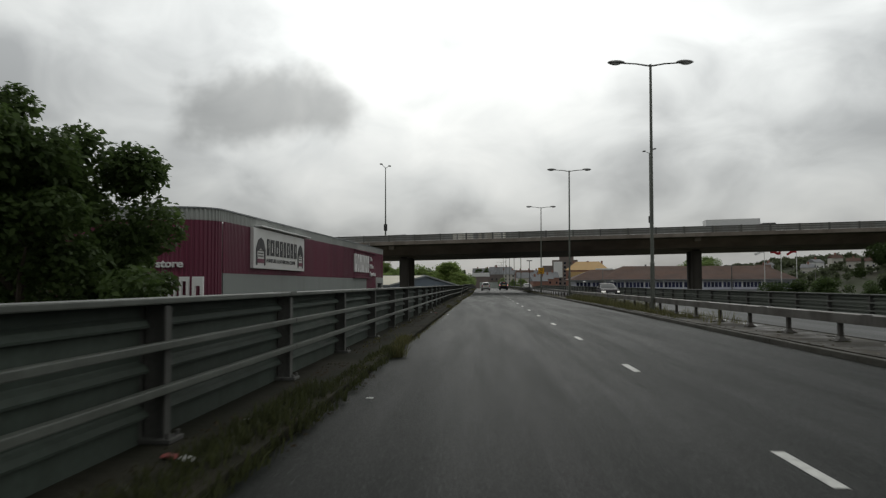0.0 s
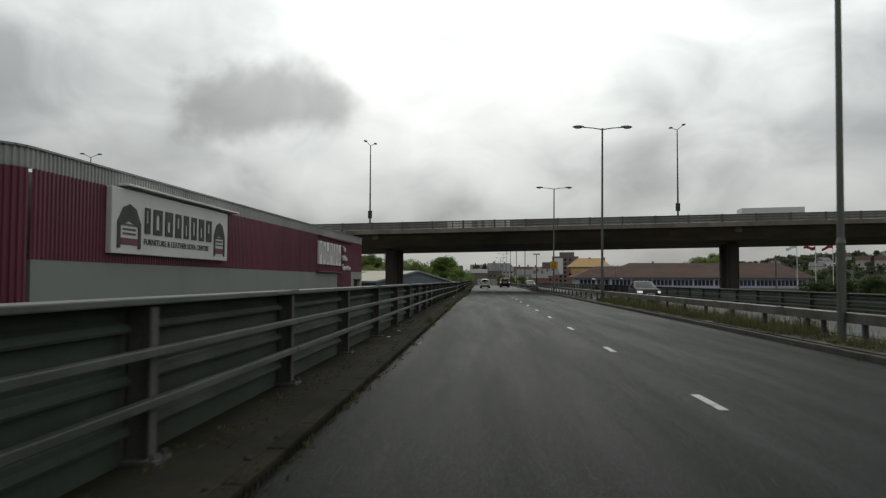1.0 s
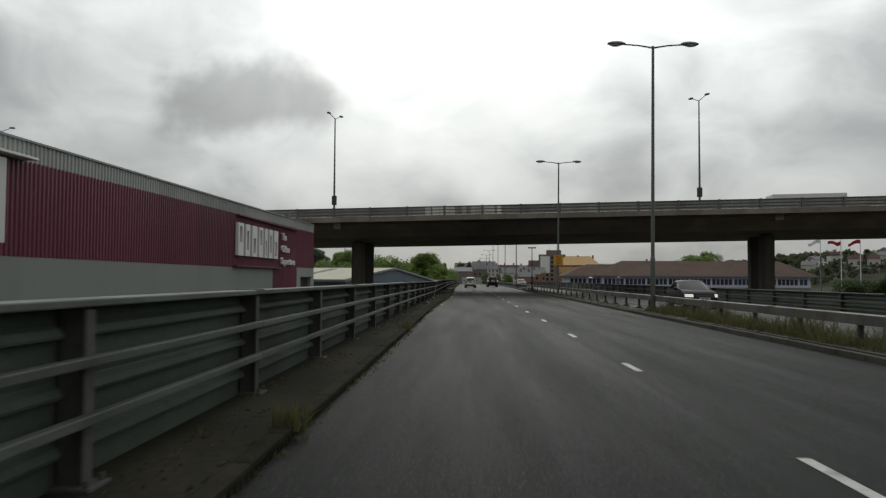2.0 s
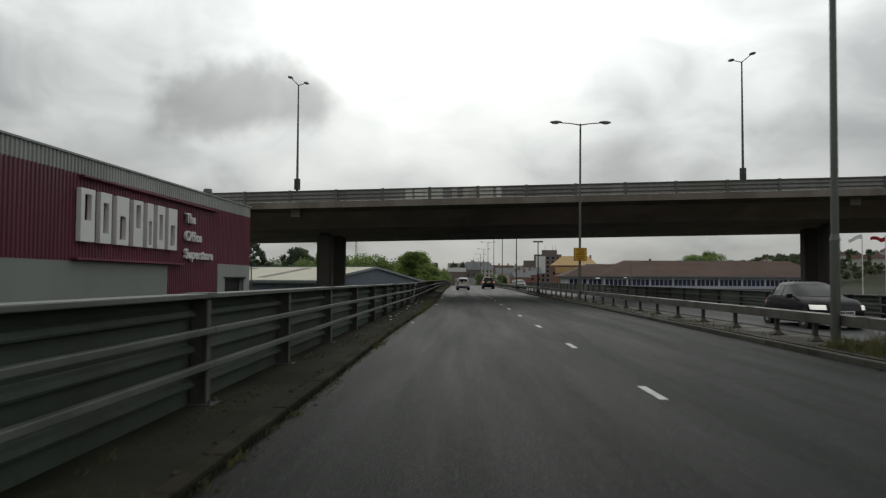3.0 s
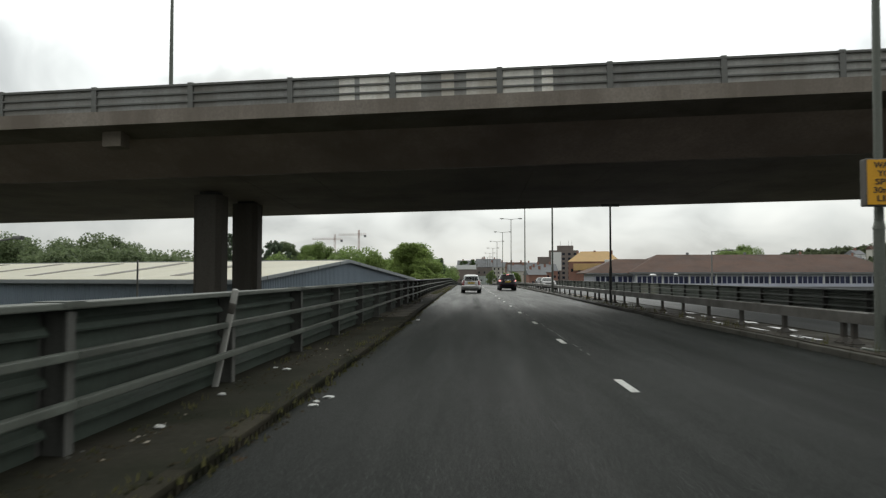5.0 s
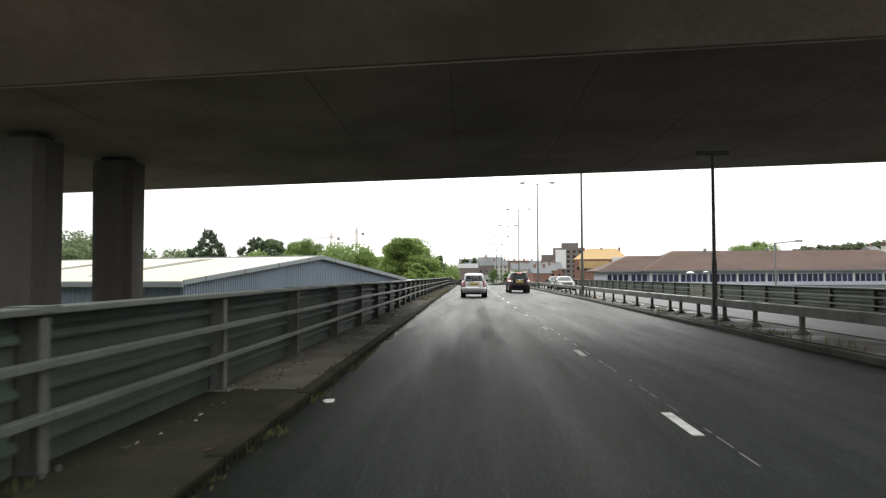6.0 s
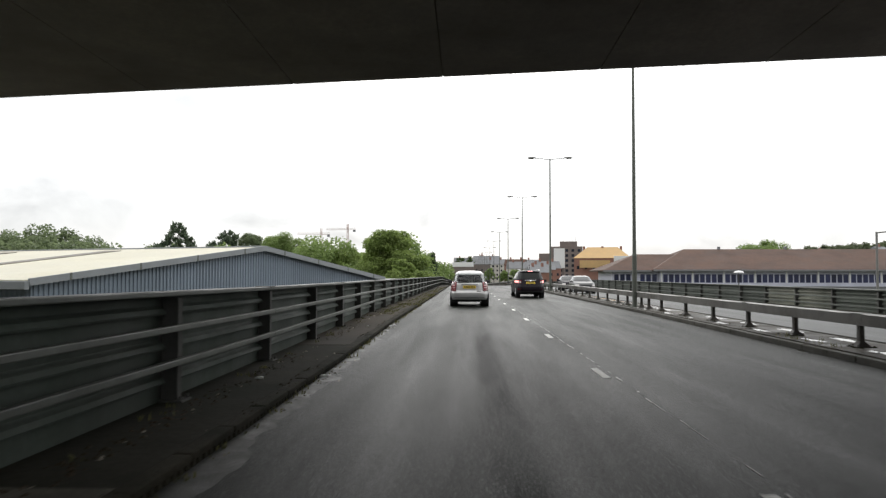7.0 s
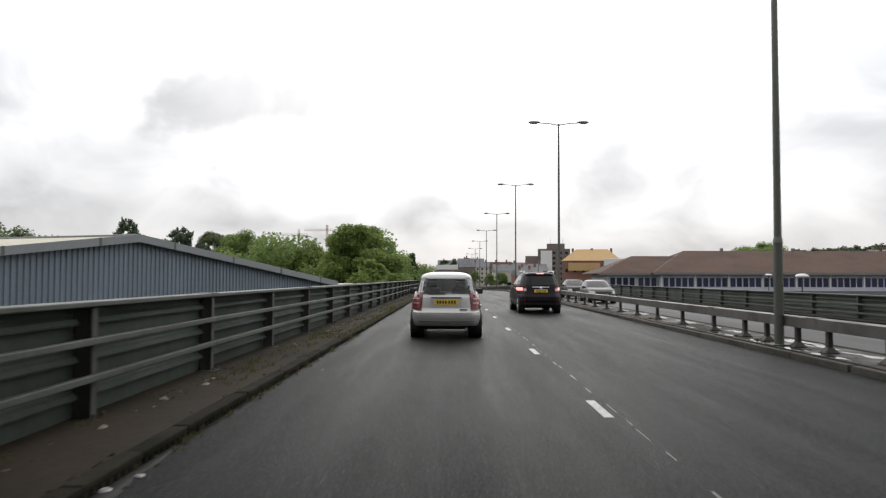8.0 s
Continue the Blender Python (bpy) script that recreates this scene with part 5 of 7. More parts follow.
def brown_building():
    th = thing("long_building", "long low building with brown tiled roof and window band", "building", pose(0, 272, -1.2, 0, 0, -0.5))
    x0, x1, ez, rz, dep = 44.3, 111.0, 3.85, 8.9, 27.0
    part("wall", boxes((x0, x1, 0, dep, GROUND, ez - 0.2)), M["wall_pale"], th)
    part("roof", hip_roof(x0 - 1.5, x1 + 2, -1.2, dep + 1.2, ez, 53.5, 106.5, rz), M["tile_brown"], th)
    part("wing_wall", boxes((33.9, x0, 1.5, 20, GROUND, ez - 0.3)), M["wall_pale"], th)
    part("wing_roof", hip_roof(31.8, 58, 0.4, 22, ez - 0.15, 41.2, 52, 7.6), M["tile_brown"], th)
    part("eaves_board", boxes((x0 - 1.6, x1 + 2.1, -1.35, -1.18, ez - 0.42, ez - 0.02)), M["slate"], th)
    part("wing_eaves_board", boxes((31.7, x0 - 1.7, 0.22, 0.38, ez - 0.55, ez - 0.18)), M["slate"], th)
    part("sill_band", boxes((x0, x1, -0.35, 0, 0.05, 0.78)), M["wall_pale"], th, "pale lilac band under the windows")
    part("plinth", boxes((x0, x1, -0.2, 0, GROUND, 0.05)), M["slate"], th, "dark lower wall")
    pane = pil = None
    bay, n = 6.95, 0
    x = x0 + 0.4
    while x < x1 - 1.2:
        if pil is None:
            pil = part("pilaster", boxes((-0.14, 0.14, -0.3, 0.0, 0.78, 3.4), bevel=0.02), M["white"], th)
            pil.location = (x, 0, 0)
        else:
            again(pil, th, pose(x, 0, 0))
        for k in range(5):
            wx = x + 0.4 + k * 1.31
            if wx + 1.0 > x1:
                break
            if pane is None:
                pane = part("window", boxes((0, 1.0, -0.09, 0.02, 0.9, 2.75), bevel=0.02), M["glass_blue"], th)
                part("window_frame", boxes((-0.07, 0.0, -0.1, 0, 0.82, 2.83), (1.0, 1.07, -0.1, 0, 0.82, 2.83), (0, 1.0, -0.1, 0, 2.75, 2.83), (0, 1.0, -0.1, 0, 0.82, 0.9)), M["wall_pale"], pane)
                pane.location = (wx, 0, 0)
            else:
                again(pane, th, pose(wx, 0, 0))
        x += bay
    for k in range(7):
        again(pane, th, pose(34.4 + k * 1.35 + (0.5 if k > 3 else 0), 1.5, 0))
    for x in (62.0, 78.0):
        part("roof_vent", boxes((x - 0.3, x + 0.3, dep / 2 - 0.3, dep / 2 + 0.3, rz - 0.2, rz + 0.6), bevel=0.03), M["slate"], th)


brown_building()

# ---- far town ----


def house(label, m, w, d, h, roof, wall_mat, roof_mat, group="", chimneys=1, hipped=False, stack=1.4):
    th = thing("house", label, "house", m, group)
    part("wall", boxes((-w / 2, w / 2, -d / 2, d / 2, -8, h)), wall_mat, th)
    rb = bmesh.new()
    if hipped:
        i = d * 0.42
        q = [rb.verts.new(p) for p in ((-w / 2 - .4, -d / 2 - .4, h), (w / 2 + .4, -d / 2 - .4, h), (w / 2 + .4, d / 2 + .4, h), (-w / 2 - .4, d / 2 + .4, h), (-w / 2 + i, 0, h + roof), (w / 2 - i, 0, h + roof))]
        for f in ((0, 1, 5, 4), (1, 2, 5), (2, 3, 4, 5), (3, 0, 4), (3, 2, 1, 0)):
            rb.faces.new([q[k] for k in f])
    else:
        prism(rb, [(-d / 2 - .4, h), (0, h + roof), (d / 2 + .4, h)], -w / 2 - .3, w / 2 + .3, axis="x")
    part("roof", rb, roof_mat, th)
    for c in range(chimneys):
        x = -w / 2 + w * (c + 0.5) / chimneys
        part("chimney", boxes((x - 0.5, x + 0.5, -0.5, 0.5, h + roof * 0.5, h + roof + stack)), M["brick_red"], th)
    win = None
    nw = max(2, int(w / 3.2))
    for fl in range(max(1, int(h / 3))):
        for k in range(nw):
            x = -w / 2 + w * (k + 0.5) / nw
            mm = pose(x, -d / 2, 1.0 + fl * 3.0)
            if win is None:
                win = part("window", boxes((-0.55, 0.55, -0.06, 0.02, 0, 1.4)), M["glass_dark"], th)
                win.matrix_basis = mm
            else:
                again(win, th, mm)
    return th


oh = house("large brick house roofed with orange sheeting", pose(61, 432, 3.0, 0, 0, -12), 24, 13, 5.8, 5.0, M["brick_red"], M["orange_sheet"], chimneys=3, hipped=True, stack=0.4)
part("orange_screen", boxes((-9.5, 3.5, -9.2, -8.6, 1.6, 4.8), bevel=0.05), M["orange_sheet"], oh, "orange sheeting over the scaffolded front")
part("white_canopy", boxes((5.0, 14.5, -9.5, -7.0, 3.0, 6.6), bevel=0.1), M["white"], oh, "white sheeting beside the orange roof")


def flats():
    th = thing("flats", "dark brown brick block of flats with a white hoarding", "building", pose(60, 540, GROUND, 0, 0, -8))
    part("wall", boxes((-9, 9, -8, 8, 0, 22.5)), M["brick_brown"], th)
    part("stair_tower", boxes((-4, 6, -6, 6, 22.5, 25.5)), M["brick_brown"], th)
    part("lower_wing", boxes((-16, -9, -7, 7, 0, 18.5)), M["brick_brown"], th)
    part("hoarding", boxes((-7.0, -1.0, -30, -29.4, 9.8, 20.6), bevel=0.1), M["white"], th, "blank white advertising hoarding")
    for x in (-6, -2):
        part("hoarding_leg", boxes((x - 0.2, x + 0.2, -29.3, -28.9, 0, 10)), M["pole_dark"], th)
    w = None
    for f in range(7):
        for k in range(5):
            mm = pose(-7 + k * 3.5, -8, 2 + 2.9 * f)
            if w is None:
                w = part("window", boxes((-0.8, 0.8, -0.06, 0.02, 0, 1.5)), M["glass_dark"], th)
                w.matrix_basis = mm
            else:
                again(w, th, mm)
    for x in (-2, 3, 5):
        part("aerial", tube(bmesh.new(), (x, 0, 25.5), (x, 0, 29), 0.1, 0.06, 6), M["pole_dark"], th)


flats()
rng = random.Random(5)
for i, (x, y, w, h, r, wm, rm) in enumerate((
        (38, 470, 12, 8, 3, "brick_red", "slate"), (30, 520, 12, 9, 4, "render", "slate"), (44, 505, 14, 9, 4, "brick_red", "slate"),
        (22, 640, 16, 13, 4, "render", "slate"), (8, 690, 18, 12, 6, "brick_brown", "slate"), (-1.5, 590, 12.5, 11.0, 0.8, "brick_brown", "roof_grey"),
        (34, 600, 14, 12, 4, "brick_red", "tile_brown"), (18, 740, 22, 18, 4, "render", "slate"),
        (52, 660, 18, 13, 4, "brick_red", "slate"), (0, 760, 20, 16, 5, "render", "slate"), (33, 440, 9, 6.5, 3, "brick_red", "slate"))):
    house("distant terraced house with pitched roof", pose(x, y, GROUND + 1.5, 0, 0, rng.uniform(-15, 15)), w, 9, h - 1, r, M[wm], M[rm], "houses at the end of the road", chimneys=2)
for i in range(34):
    x, y = rng.uniform(150, 460), rng.uniform(455, 545)
    house("small pale house on the wooded hill", pose(x, y, rise(x, y) + 2.2, 0, 0, rng.uniform(-40, 40)), rng.uniform(6, 11), 7, 4.6, 2.4,
          M["white"] if i % 2 else M["render"], M["slate"] if i % 5 else M["tile_brown"], "houses on the hill", chimneys=1)
white_top = thing("flat_roofed_block", "low block with a white fascia behind the trees", "building", pose(-1.5, 583, GROUND))
part("wall", boxes((-6.6, 6.6, -1.0, 1.0, 0, 11.2)), M["brick_brown"], white_top)
part("fascia", boxes((-6.9, 6.9, -1.3, 1.3, 11.2, 14.2), bevel=0.1), M["white"], white_top, "white fascia")
for x, y, w, h, sd in ((19, 452, 3.2, 6.0, 81), (25, 470, 3.6, 6.5, 82), (13.5, 500, 3.4, 7.5, 83), (-7.5, 420, 3.4, 7.0, 84), (88, 470, 4.0, 12.0, 85), (82, 476, 3.4, 10.5, 86)):
    tree("green tree among the far buildings", w, h, 2.0, sd, 9000, 0.35, "leaf_mid" if sd < 85 else "leaf_dark", n=40, m=pose(x, y, GROUND), group="trees among the far buildings", r=(0.16, 0.3))
house("brown brick house with a steep slate pyramid roof", pose(11.3, 600, GROUND + 1.5), 11, 10.5, 11.5, 6.2, M["brick_brown"], M["slate"], "houses at the end of the road", chimneys=1, hipped=True)
for x, y, w, h, sd in ((-3.5, 622, 5.0, 13.0, 71), (3.5, 628, 5.4, 14.0, 72), (-24, 600, 4.0, 12.0, 73)):
    tree("dark round tree behind the far buildings", w, h, 5.0, sd, 5000, 0.7, "leaf_dark", n=30, m=pose(x, y, GROUND), group="trees behind the far buildings", r=(0.2, 0.34))
hoarding = part("end_wall", boxes((-2.2, 15.4, Y1, Y1 + 1.0, GROUND, 2.2)), M["hoarding"])
tagged(hoarding, "pale grey-green hoarding closing the far end of the road", "wall", kind="structure")


def tower_crane(x, y, h, turn, jib):
    th = thing("tower_crane", "distant tower crane above the trees, its red paled for haze", "crane", pose(x, y, GROUND, 0, 0, turn), group="tower cranes on the skyline")
    mb = bmesh.new()
    for a in (-0.4, 0.4):
        for b in (-0.4, 0.4):
            tube(mb, (a, b, 0), (a, b, h), 0.12, 0.12, 5)
    for k in range(int(h / 3)):
        tube(mb, (-0.4, -0.4, k * 3), (0.4, -0.4, k * 3 + 3), 0.06, 0.06, 4)
        tube(mb, (0.4, 0.4, k * 3), (-0.4, 0.4, k * 3 + 3), 0.06, 0.06, 4)
    part("mast", mb, M["crane"], th)
    jb = bmesh.new()
    tube(jb, (-jib * 0.35, 0, h - 3), (jib, 0, h - 3), 0.16, 0.12, 5)
    tube(jb, (-jib * 0.35, 0, h - 2.2), (jib, 0, h - 2.5), 0.1, 0.08, 5)
    for k in range(14):
        xx = -jib * 0.35 + k * jib * 1.35 / 14
        tube(jb, (xx, 0, h - 3), (xx + jib * 0.05, 0, h - 1.8), 0.06, 0.06, 4)
    part("jib", jb, M["crane"], th)
    part("apex", tube(bmesh.new(), (0, 0, h - 3), (0, 0, h), 0.25, 0.05, 5), M["crane"], th)
    part("counterweight", boxes((-jib * 0.35, -jib * 0.25, -0.5, 0.5, h - 4.2, h - 3)), M["slate"], th)


tower_crane(-62.5, 494, 33, 175, 12)
tower_crane(-71.4, 467, 29, 188, 12)

# ---- small poles beside the road ----


def side_lamp(x, y, top, reach, label):
    th = thing("side_street_lamp", label, "street lamp", pose(x, y, GROUND), group="lamps on the lower streets")
    h = top - GROUND
    pb = bmesh.new()
    tube(pb, (0, 0, 0), (0, 0, h), 0.09, 0.06, 10)
    part("pole", pb, M["lamp_head"], th)
    if reach:
        part("arm", tube(bmesh.new(), (0, 0, h - 0.05), (reach, 0, h + 0.1), 0.04, 0.035, 8), M["lamp_head"], th)
        part("lantern", boxes((min(reach, reach * 1.35), max(reach, reach * 1.35), -0.13, 0.13, h + 0.05, h + 0.18), bevel=0.04), M["lamp_head"], th)


side_lamp(23.4, 145, 3.75, 1.5, "grey single-arm lamp on the street below")
side_lamp(-16.5, 99.7, 2.55, 0.9, "grey single-arm lamp behind the parapet")
side_lamp(-22.7, 125, 2.5, 0, "plain thin grey pole behind the parapet")
side_lamp(66, 150, 3.3, -2.0, "grey single-arm lamp on the street below")
side_lamp(33.5, 101, 3.6, 1.2, "grey single-arm lamp on the street below")


def dome_lamp(x, y, z, w):
    th = thing("domed_lamp", "white domed lantern on a thin dark pole", "street lamp", pose(x, y, GROUND), group="domed lamps on the lower street")
    h = z - GROUND
    part("pole", tube(bmesh.new(), (0, 0, 0), (0, 0, h - 0.1), 0.05, 0.035, 8), M["pole_dark"], th)
    db = bmesh.new()
    bmesh.ops.create_uvsphere(db, u_segments=16, v_segments=8, radius=1.0)
    for v in db.verts:
        v.co = Vector((v.co.x * w / 2, v.co.y * w / 2, max(v.co.z, -0.1) * w * 0.24 + h))
    part("dome", db, M["white"], th, "white dome", smooth=True)


dome_lamp(22.3, 162.9, 1.5, 0.82)
dome_lamp(33.7, 194.2, 1.72, 0.75)


def flagpole(x, cols):
    th = thing("flagpole", "white flagpole with a red and white flag", "flagpole", pose(x, 144, GROUND), group="row of flagpoles")
    part("pole", tube(bmesh.new(), (0, 0, 0), (0, 0, 12.0), 0.09, 0.05, 10), M["white"], th)
    fb = bmesh.new()
    n = 12
    rows = []
    for i in range(n + 1):
        u = i / n
        rows.append([fb.verts.new((-1.9 * u, 0.2 * math.sin(u * 7 + x), 11.9 - 0.35 * u + z * (1 - 0.35 * u) - 0.22 * math.sin(u * 5 + x))) for z in (0, -0.62)])
    for a, b in zip(rows, rows[1:]):
        fb.faces.new((a[0], b[0], b[1], a[1]))
    bmesh.ops.solidify(fb, geom=fb.faces, thickness=0.015)
    part("flag", fb, M[cols], th)


for x, c in ((53.9, "flag_white"), (57.0, "flag_red"), (59.9, "flag_red")):
    flagpole(x, c)

# ---- vehicles ----


def rounded(w, y0, y1, n=40, p=4.5):
    """A rounded plan outline, anticlockwise from the middle of the rear."""
    out = []
    cy, hy = (y0 + y1) / 2, (y1 - y0) / 2
    for i in range(n):
        a = 2 * math.pi * i / n - math.pi / 2
        c, s = math.cos(a), math.sin(a)
        out.append((w * math.copysign(abs(c) ** (2 / p), c), cy + hy * math.copysign(abs(s) ** (2 / p), s)))
    return out


class Shell:
    """A car body from stacked plan outlines: rows of (z, half width, rear y, front y)."""

    def __init__(self, rows, n=40, p=4.5):
        self.rows, self.n, self.p = rows, n, p

    def at(self, z):
        r = self.rows
        for a, b in zip(r, r[1:]):
            if a[0] <= z <= b[0]:
                t = (z - a[0]) / (b[0] - a[0])
                return [a[k] + (b[k] - a[k]) * t for k in (1, 2, 3)]
        return list(r[-1][1:])

    def side(self, z, y):
        """Half width of the skin at a height and a place along the car."""
        w, a, b = self.at(z)
        return w * max(0.0, 1 - min(1, abs(y - (a + b) / 2) / ((b - a) / 2)) ** self.p) ** (1 / self.p)

    def body(self, cut=None):
        """The skin; cut = (z0, z1) leaves only the pillars between two heights."""
        bm = bmesh.new()
        rings = []
        for z, w, a, b in self.rows:
            rings.append([bm.verts.new((x, y, z)) for x, y in rounded(w, a, b, self.n, self.p)])
        for lo, hi in zip(rings, rings[1:]):
            z = (lo[0].co.z + hi[0].co.z) / 2
            for i in range(self.n):
                a = (360 * (i + 0.5) / self.n) % 90
                q = (360 * (i + 0.5) / self.n) % 180
                if cut and cut[0] < z < cut[1] and abs(a - 45) > 13 and abs(q - 90) > 5:
                    continue
                bm.faces.new((lo[i], lo[(i + 1) % self.n], hi[(i + 1) % self.n], hi[i]))
        bm.faces.new(rings[0][::-1]); bm.faces.new(rings[-1])
        return bm

    def patch_rear(self, x0, x1, z0, z1, off=0.012, taper=0.0, nx=8, nz=4, front=False, thick=0.02):
        """A piece lying on the rear (or front) skin between two widths and heights."""
        bm = bmesh.new()
        layers = []
        for o in (off, off - thick):
            g = []
            for j in range(nz + 1):
                z = z0 + (z1 - z0) * j / nz
                w, a, b = self.at(z)
                row = []
                for i in range(nx + 1):
                    x = (x0 + (x1 - x0) * i / nx)
                    x *= 1 - taper * j / nz
                    hy, cy = (b - a) / 2, (a + b) / 2
                    k = max(0.0, 1 - min(1, abs(x) / w) ** self.p) ** (1 / self.p)
                    y = cy + hy * k + o if front else cy - hy * k - o
                    row.append(bm.verts.new((x * (1 + o / w), y, z)))
                g.append(row)
            layers.append(g)
        self.close(bm, layers, nx, nz)
        return bm

    def patch_side(self, s, y0, y1, z0, z1, off=0.012, lean0=0.0, lean1=0.0, ny=8, nz=4, thick=0.02):
        """A piece lying on one flank; lean0 and lean1 draw its upper corners in."""
        bm = bmesh.new()
        layers = []
        for o in (off, off - thick):
            g = []
            for j in range(nz + 1):
                z = z0 + (z1 - z0) * j / nz
                w, a, b = self.at(z)
                row = []
                for i in range(ny + 1):
                    ya, yb = y0 + lean0 * j / nz, y1 - lean1 * j / nz
                    y = ya + (yb - ya) * i / ny
                    hy, cy = (b - a) / 2, (a + b) / 2
                    k = max(0.0, 1 - min(1, abs(y - cy) / hy) ** self.p) ** (1 / self.p)
                    row.append(bm.verts.new((s * (w * k + o), y, z)))
                g.append(row)
            layers.append(g)
        self.close(bm, layers, ny, nz)
        return bm

    @staticmethod
    def close(bm, layers, nx, nz):
        a, b = layers
        for g in layers:
            for j in range(nz):
                for i in range(nx):
                    bm.faces.new((g[j][i], g[j][i + 1], g[j + 1][i + 1], g[j + 1][i]))
        rim = [(0, i) for i in range(nx)] + [(j, nx) for j in range(nz)] + [(nz, i) for i in range(nx, 0, -1)] + [(j, 0) for j in range(nz, 0, -1)]
        for (j, i), (j2, i2) in zip(rim, rim[1:] + rim[:1]):
            bm.faces.new((a[j][i], b[j][i], b[j2][i2], a[j2][i2]))


def wheel(parent, x, y, r, wd, s):
    tb = bmesh.new()
    prof = [(r * 0.62, -wd / 2), (r * 0.93, -wd / 2), (r, -wd / 2 + 0.03), (r, wd / 2 - 0.03), (r * 0.93, wd / 2), (r * 0.62, wd / 2)]
    n = 24
    rings = [[tb.verts.new((x + o, y + math.cos(2 * math.pi * i / n) * q, r + math.sin(2 * math.pi * i / n) * q)) for i in range(n)] for q, o in prof]
    for a, b in zip(rings, rings[1:] + rings[:1]):
        for i in range(n):
            tb.faces.new((a[i], a[(i + 1) % n], b[(i + 1) % n], b[i]))
    w = part("wheel", tb, M["tyre"], parent)
    rb = bmesh.new()
    xo = x + s * (wd / 2 - 0.02)
    for k in range(5):
        a = 2 * math.pi * k / 5
        tube(rb, (xo, y, r), (xo, y + math.cos(a) * r * 0.6, r + math.sin(a) * r * 0.6), 0.05, 0.03, 6)
    tube(rb, (xo - s * 0.03, y, r), (xo + s * 0.01, y, r), 0.08, 0.06, 12)
    for k in range(n):
        a0, a1 = 2 * math.pi * k / n, 2 * math.pi * (k + 1) / n
        tube(rb, (xo, y + math.cos(a0) * r * 0.61, r + math.sin(a0) * r * 0.61), (xo, y + math.cos(a1) * r * 0.61, r + math.sin(a1) * r * 0.61), 0.022, 0.022, 4, caps=False)
    part("rim", rb, M["alloy"], w, "silver spoked rim")
    part("hub_disc", tube(bmesh.new(), (x - s * wd * 0.3, y, r), (x + s * wd * 0.2, y, r), r * 0.58, r * 0.58, 16), M["trim"], w)


def plate(th, sh, z, w=0.52, h=0.115, front=False, bars=7, off=0.02):
    p = part("number_plate", sh.patch_rear(-w / 2, w / 2, z, z + h, off, nx=4, nz=1, front=front), M["plate"] if not front else M["white"], th, "yellow number plate" if not front else "white number plate")
    for k in range(bars):
        x = -w * 0.42 + w * 0.84 * (k + 0.5 + (0.25 if k > 3 else 0)) / (bars + 0.3)
        part("bar", sh.patch_rear(x - w * 0.038, x + w * 0.038, z + h * 0.2, z + h * 0.8, off + 0.004, nx=1, nz=1, front=front, thick=0.006), M["ink"], p)


def mirror(th, sh, y, z, paint):
    for s in (-1, 1):
        w = sh.at(z)[0]
        b = boxes((s * (w + 0.15) - 0.09, s * (w + 0.15) + 0.09, y - 0.06, y + 0.07, z - 0.06, z + 0.08), bevel=0.035)
        mm = part("door_mirror", b, paint, th)
        part("mirror_arm", tube(bmesh.new(), (s * (w - 0.03), y, z - 0.02), (s * (w + 0.09), y, z - 0.01), 0.03, 0.025, 8), M["trim"], mm)


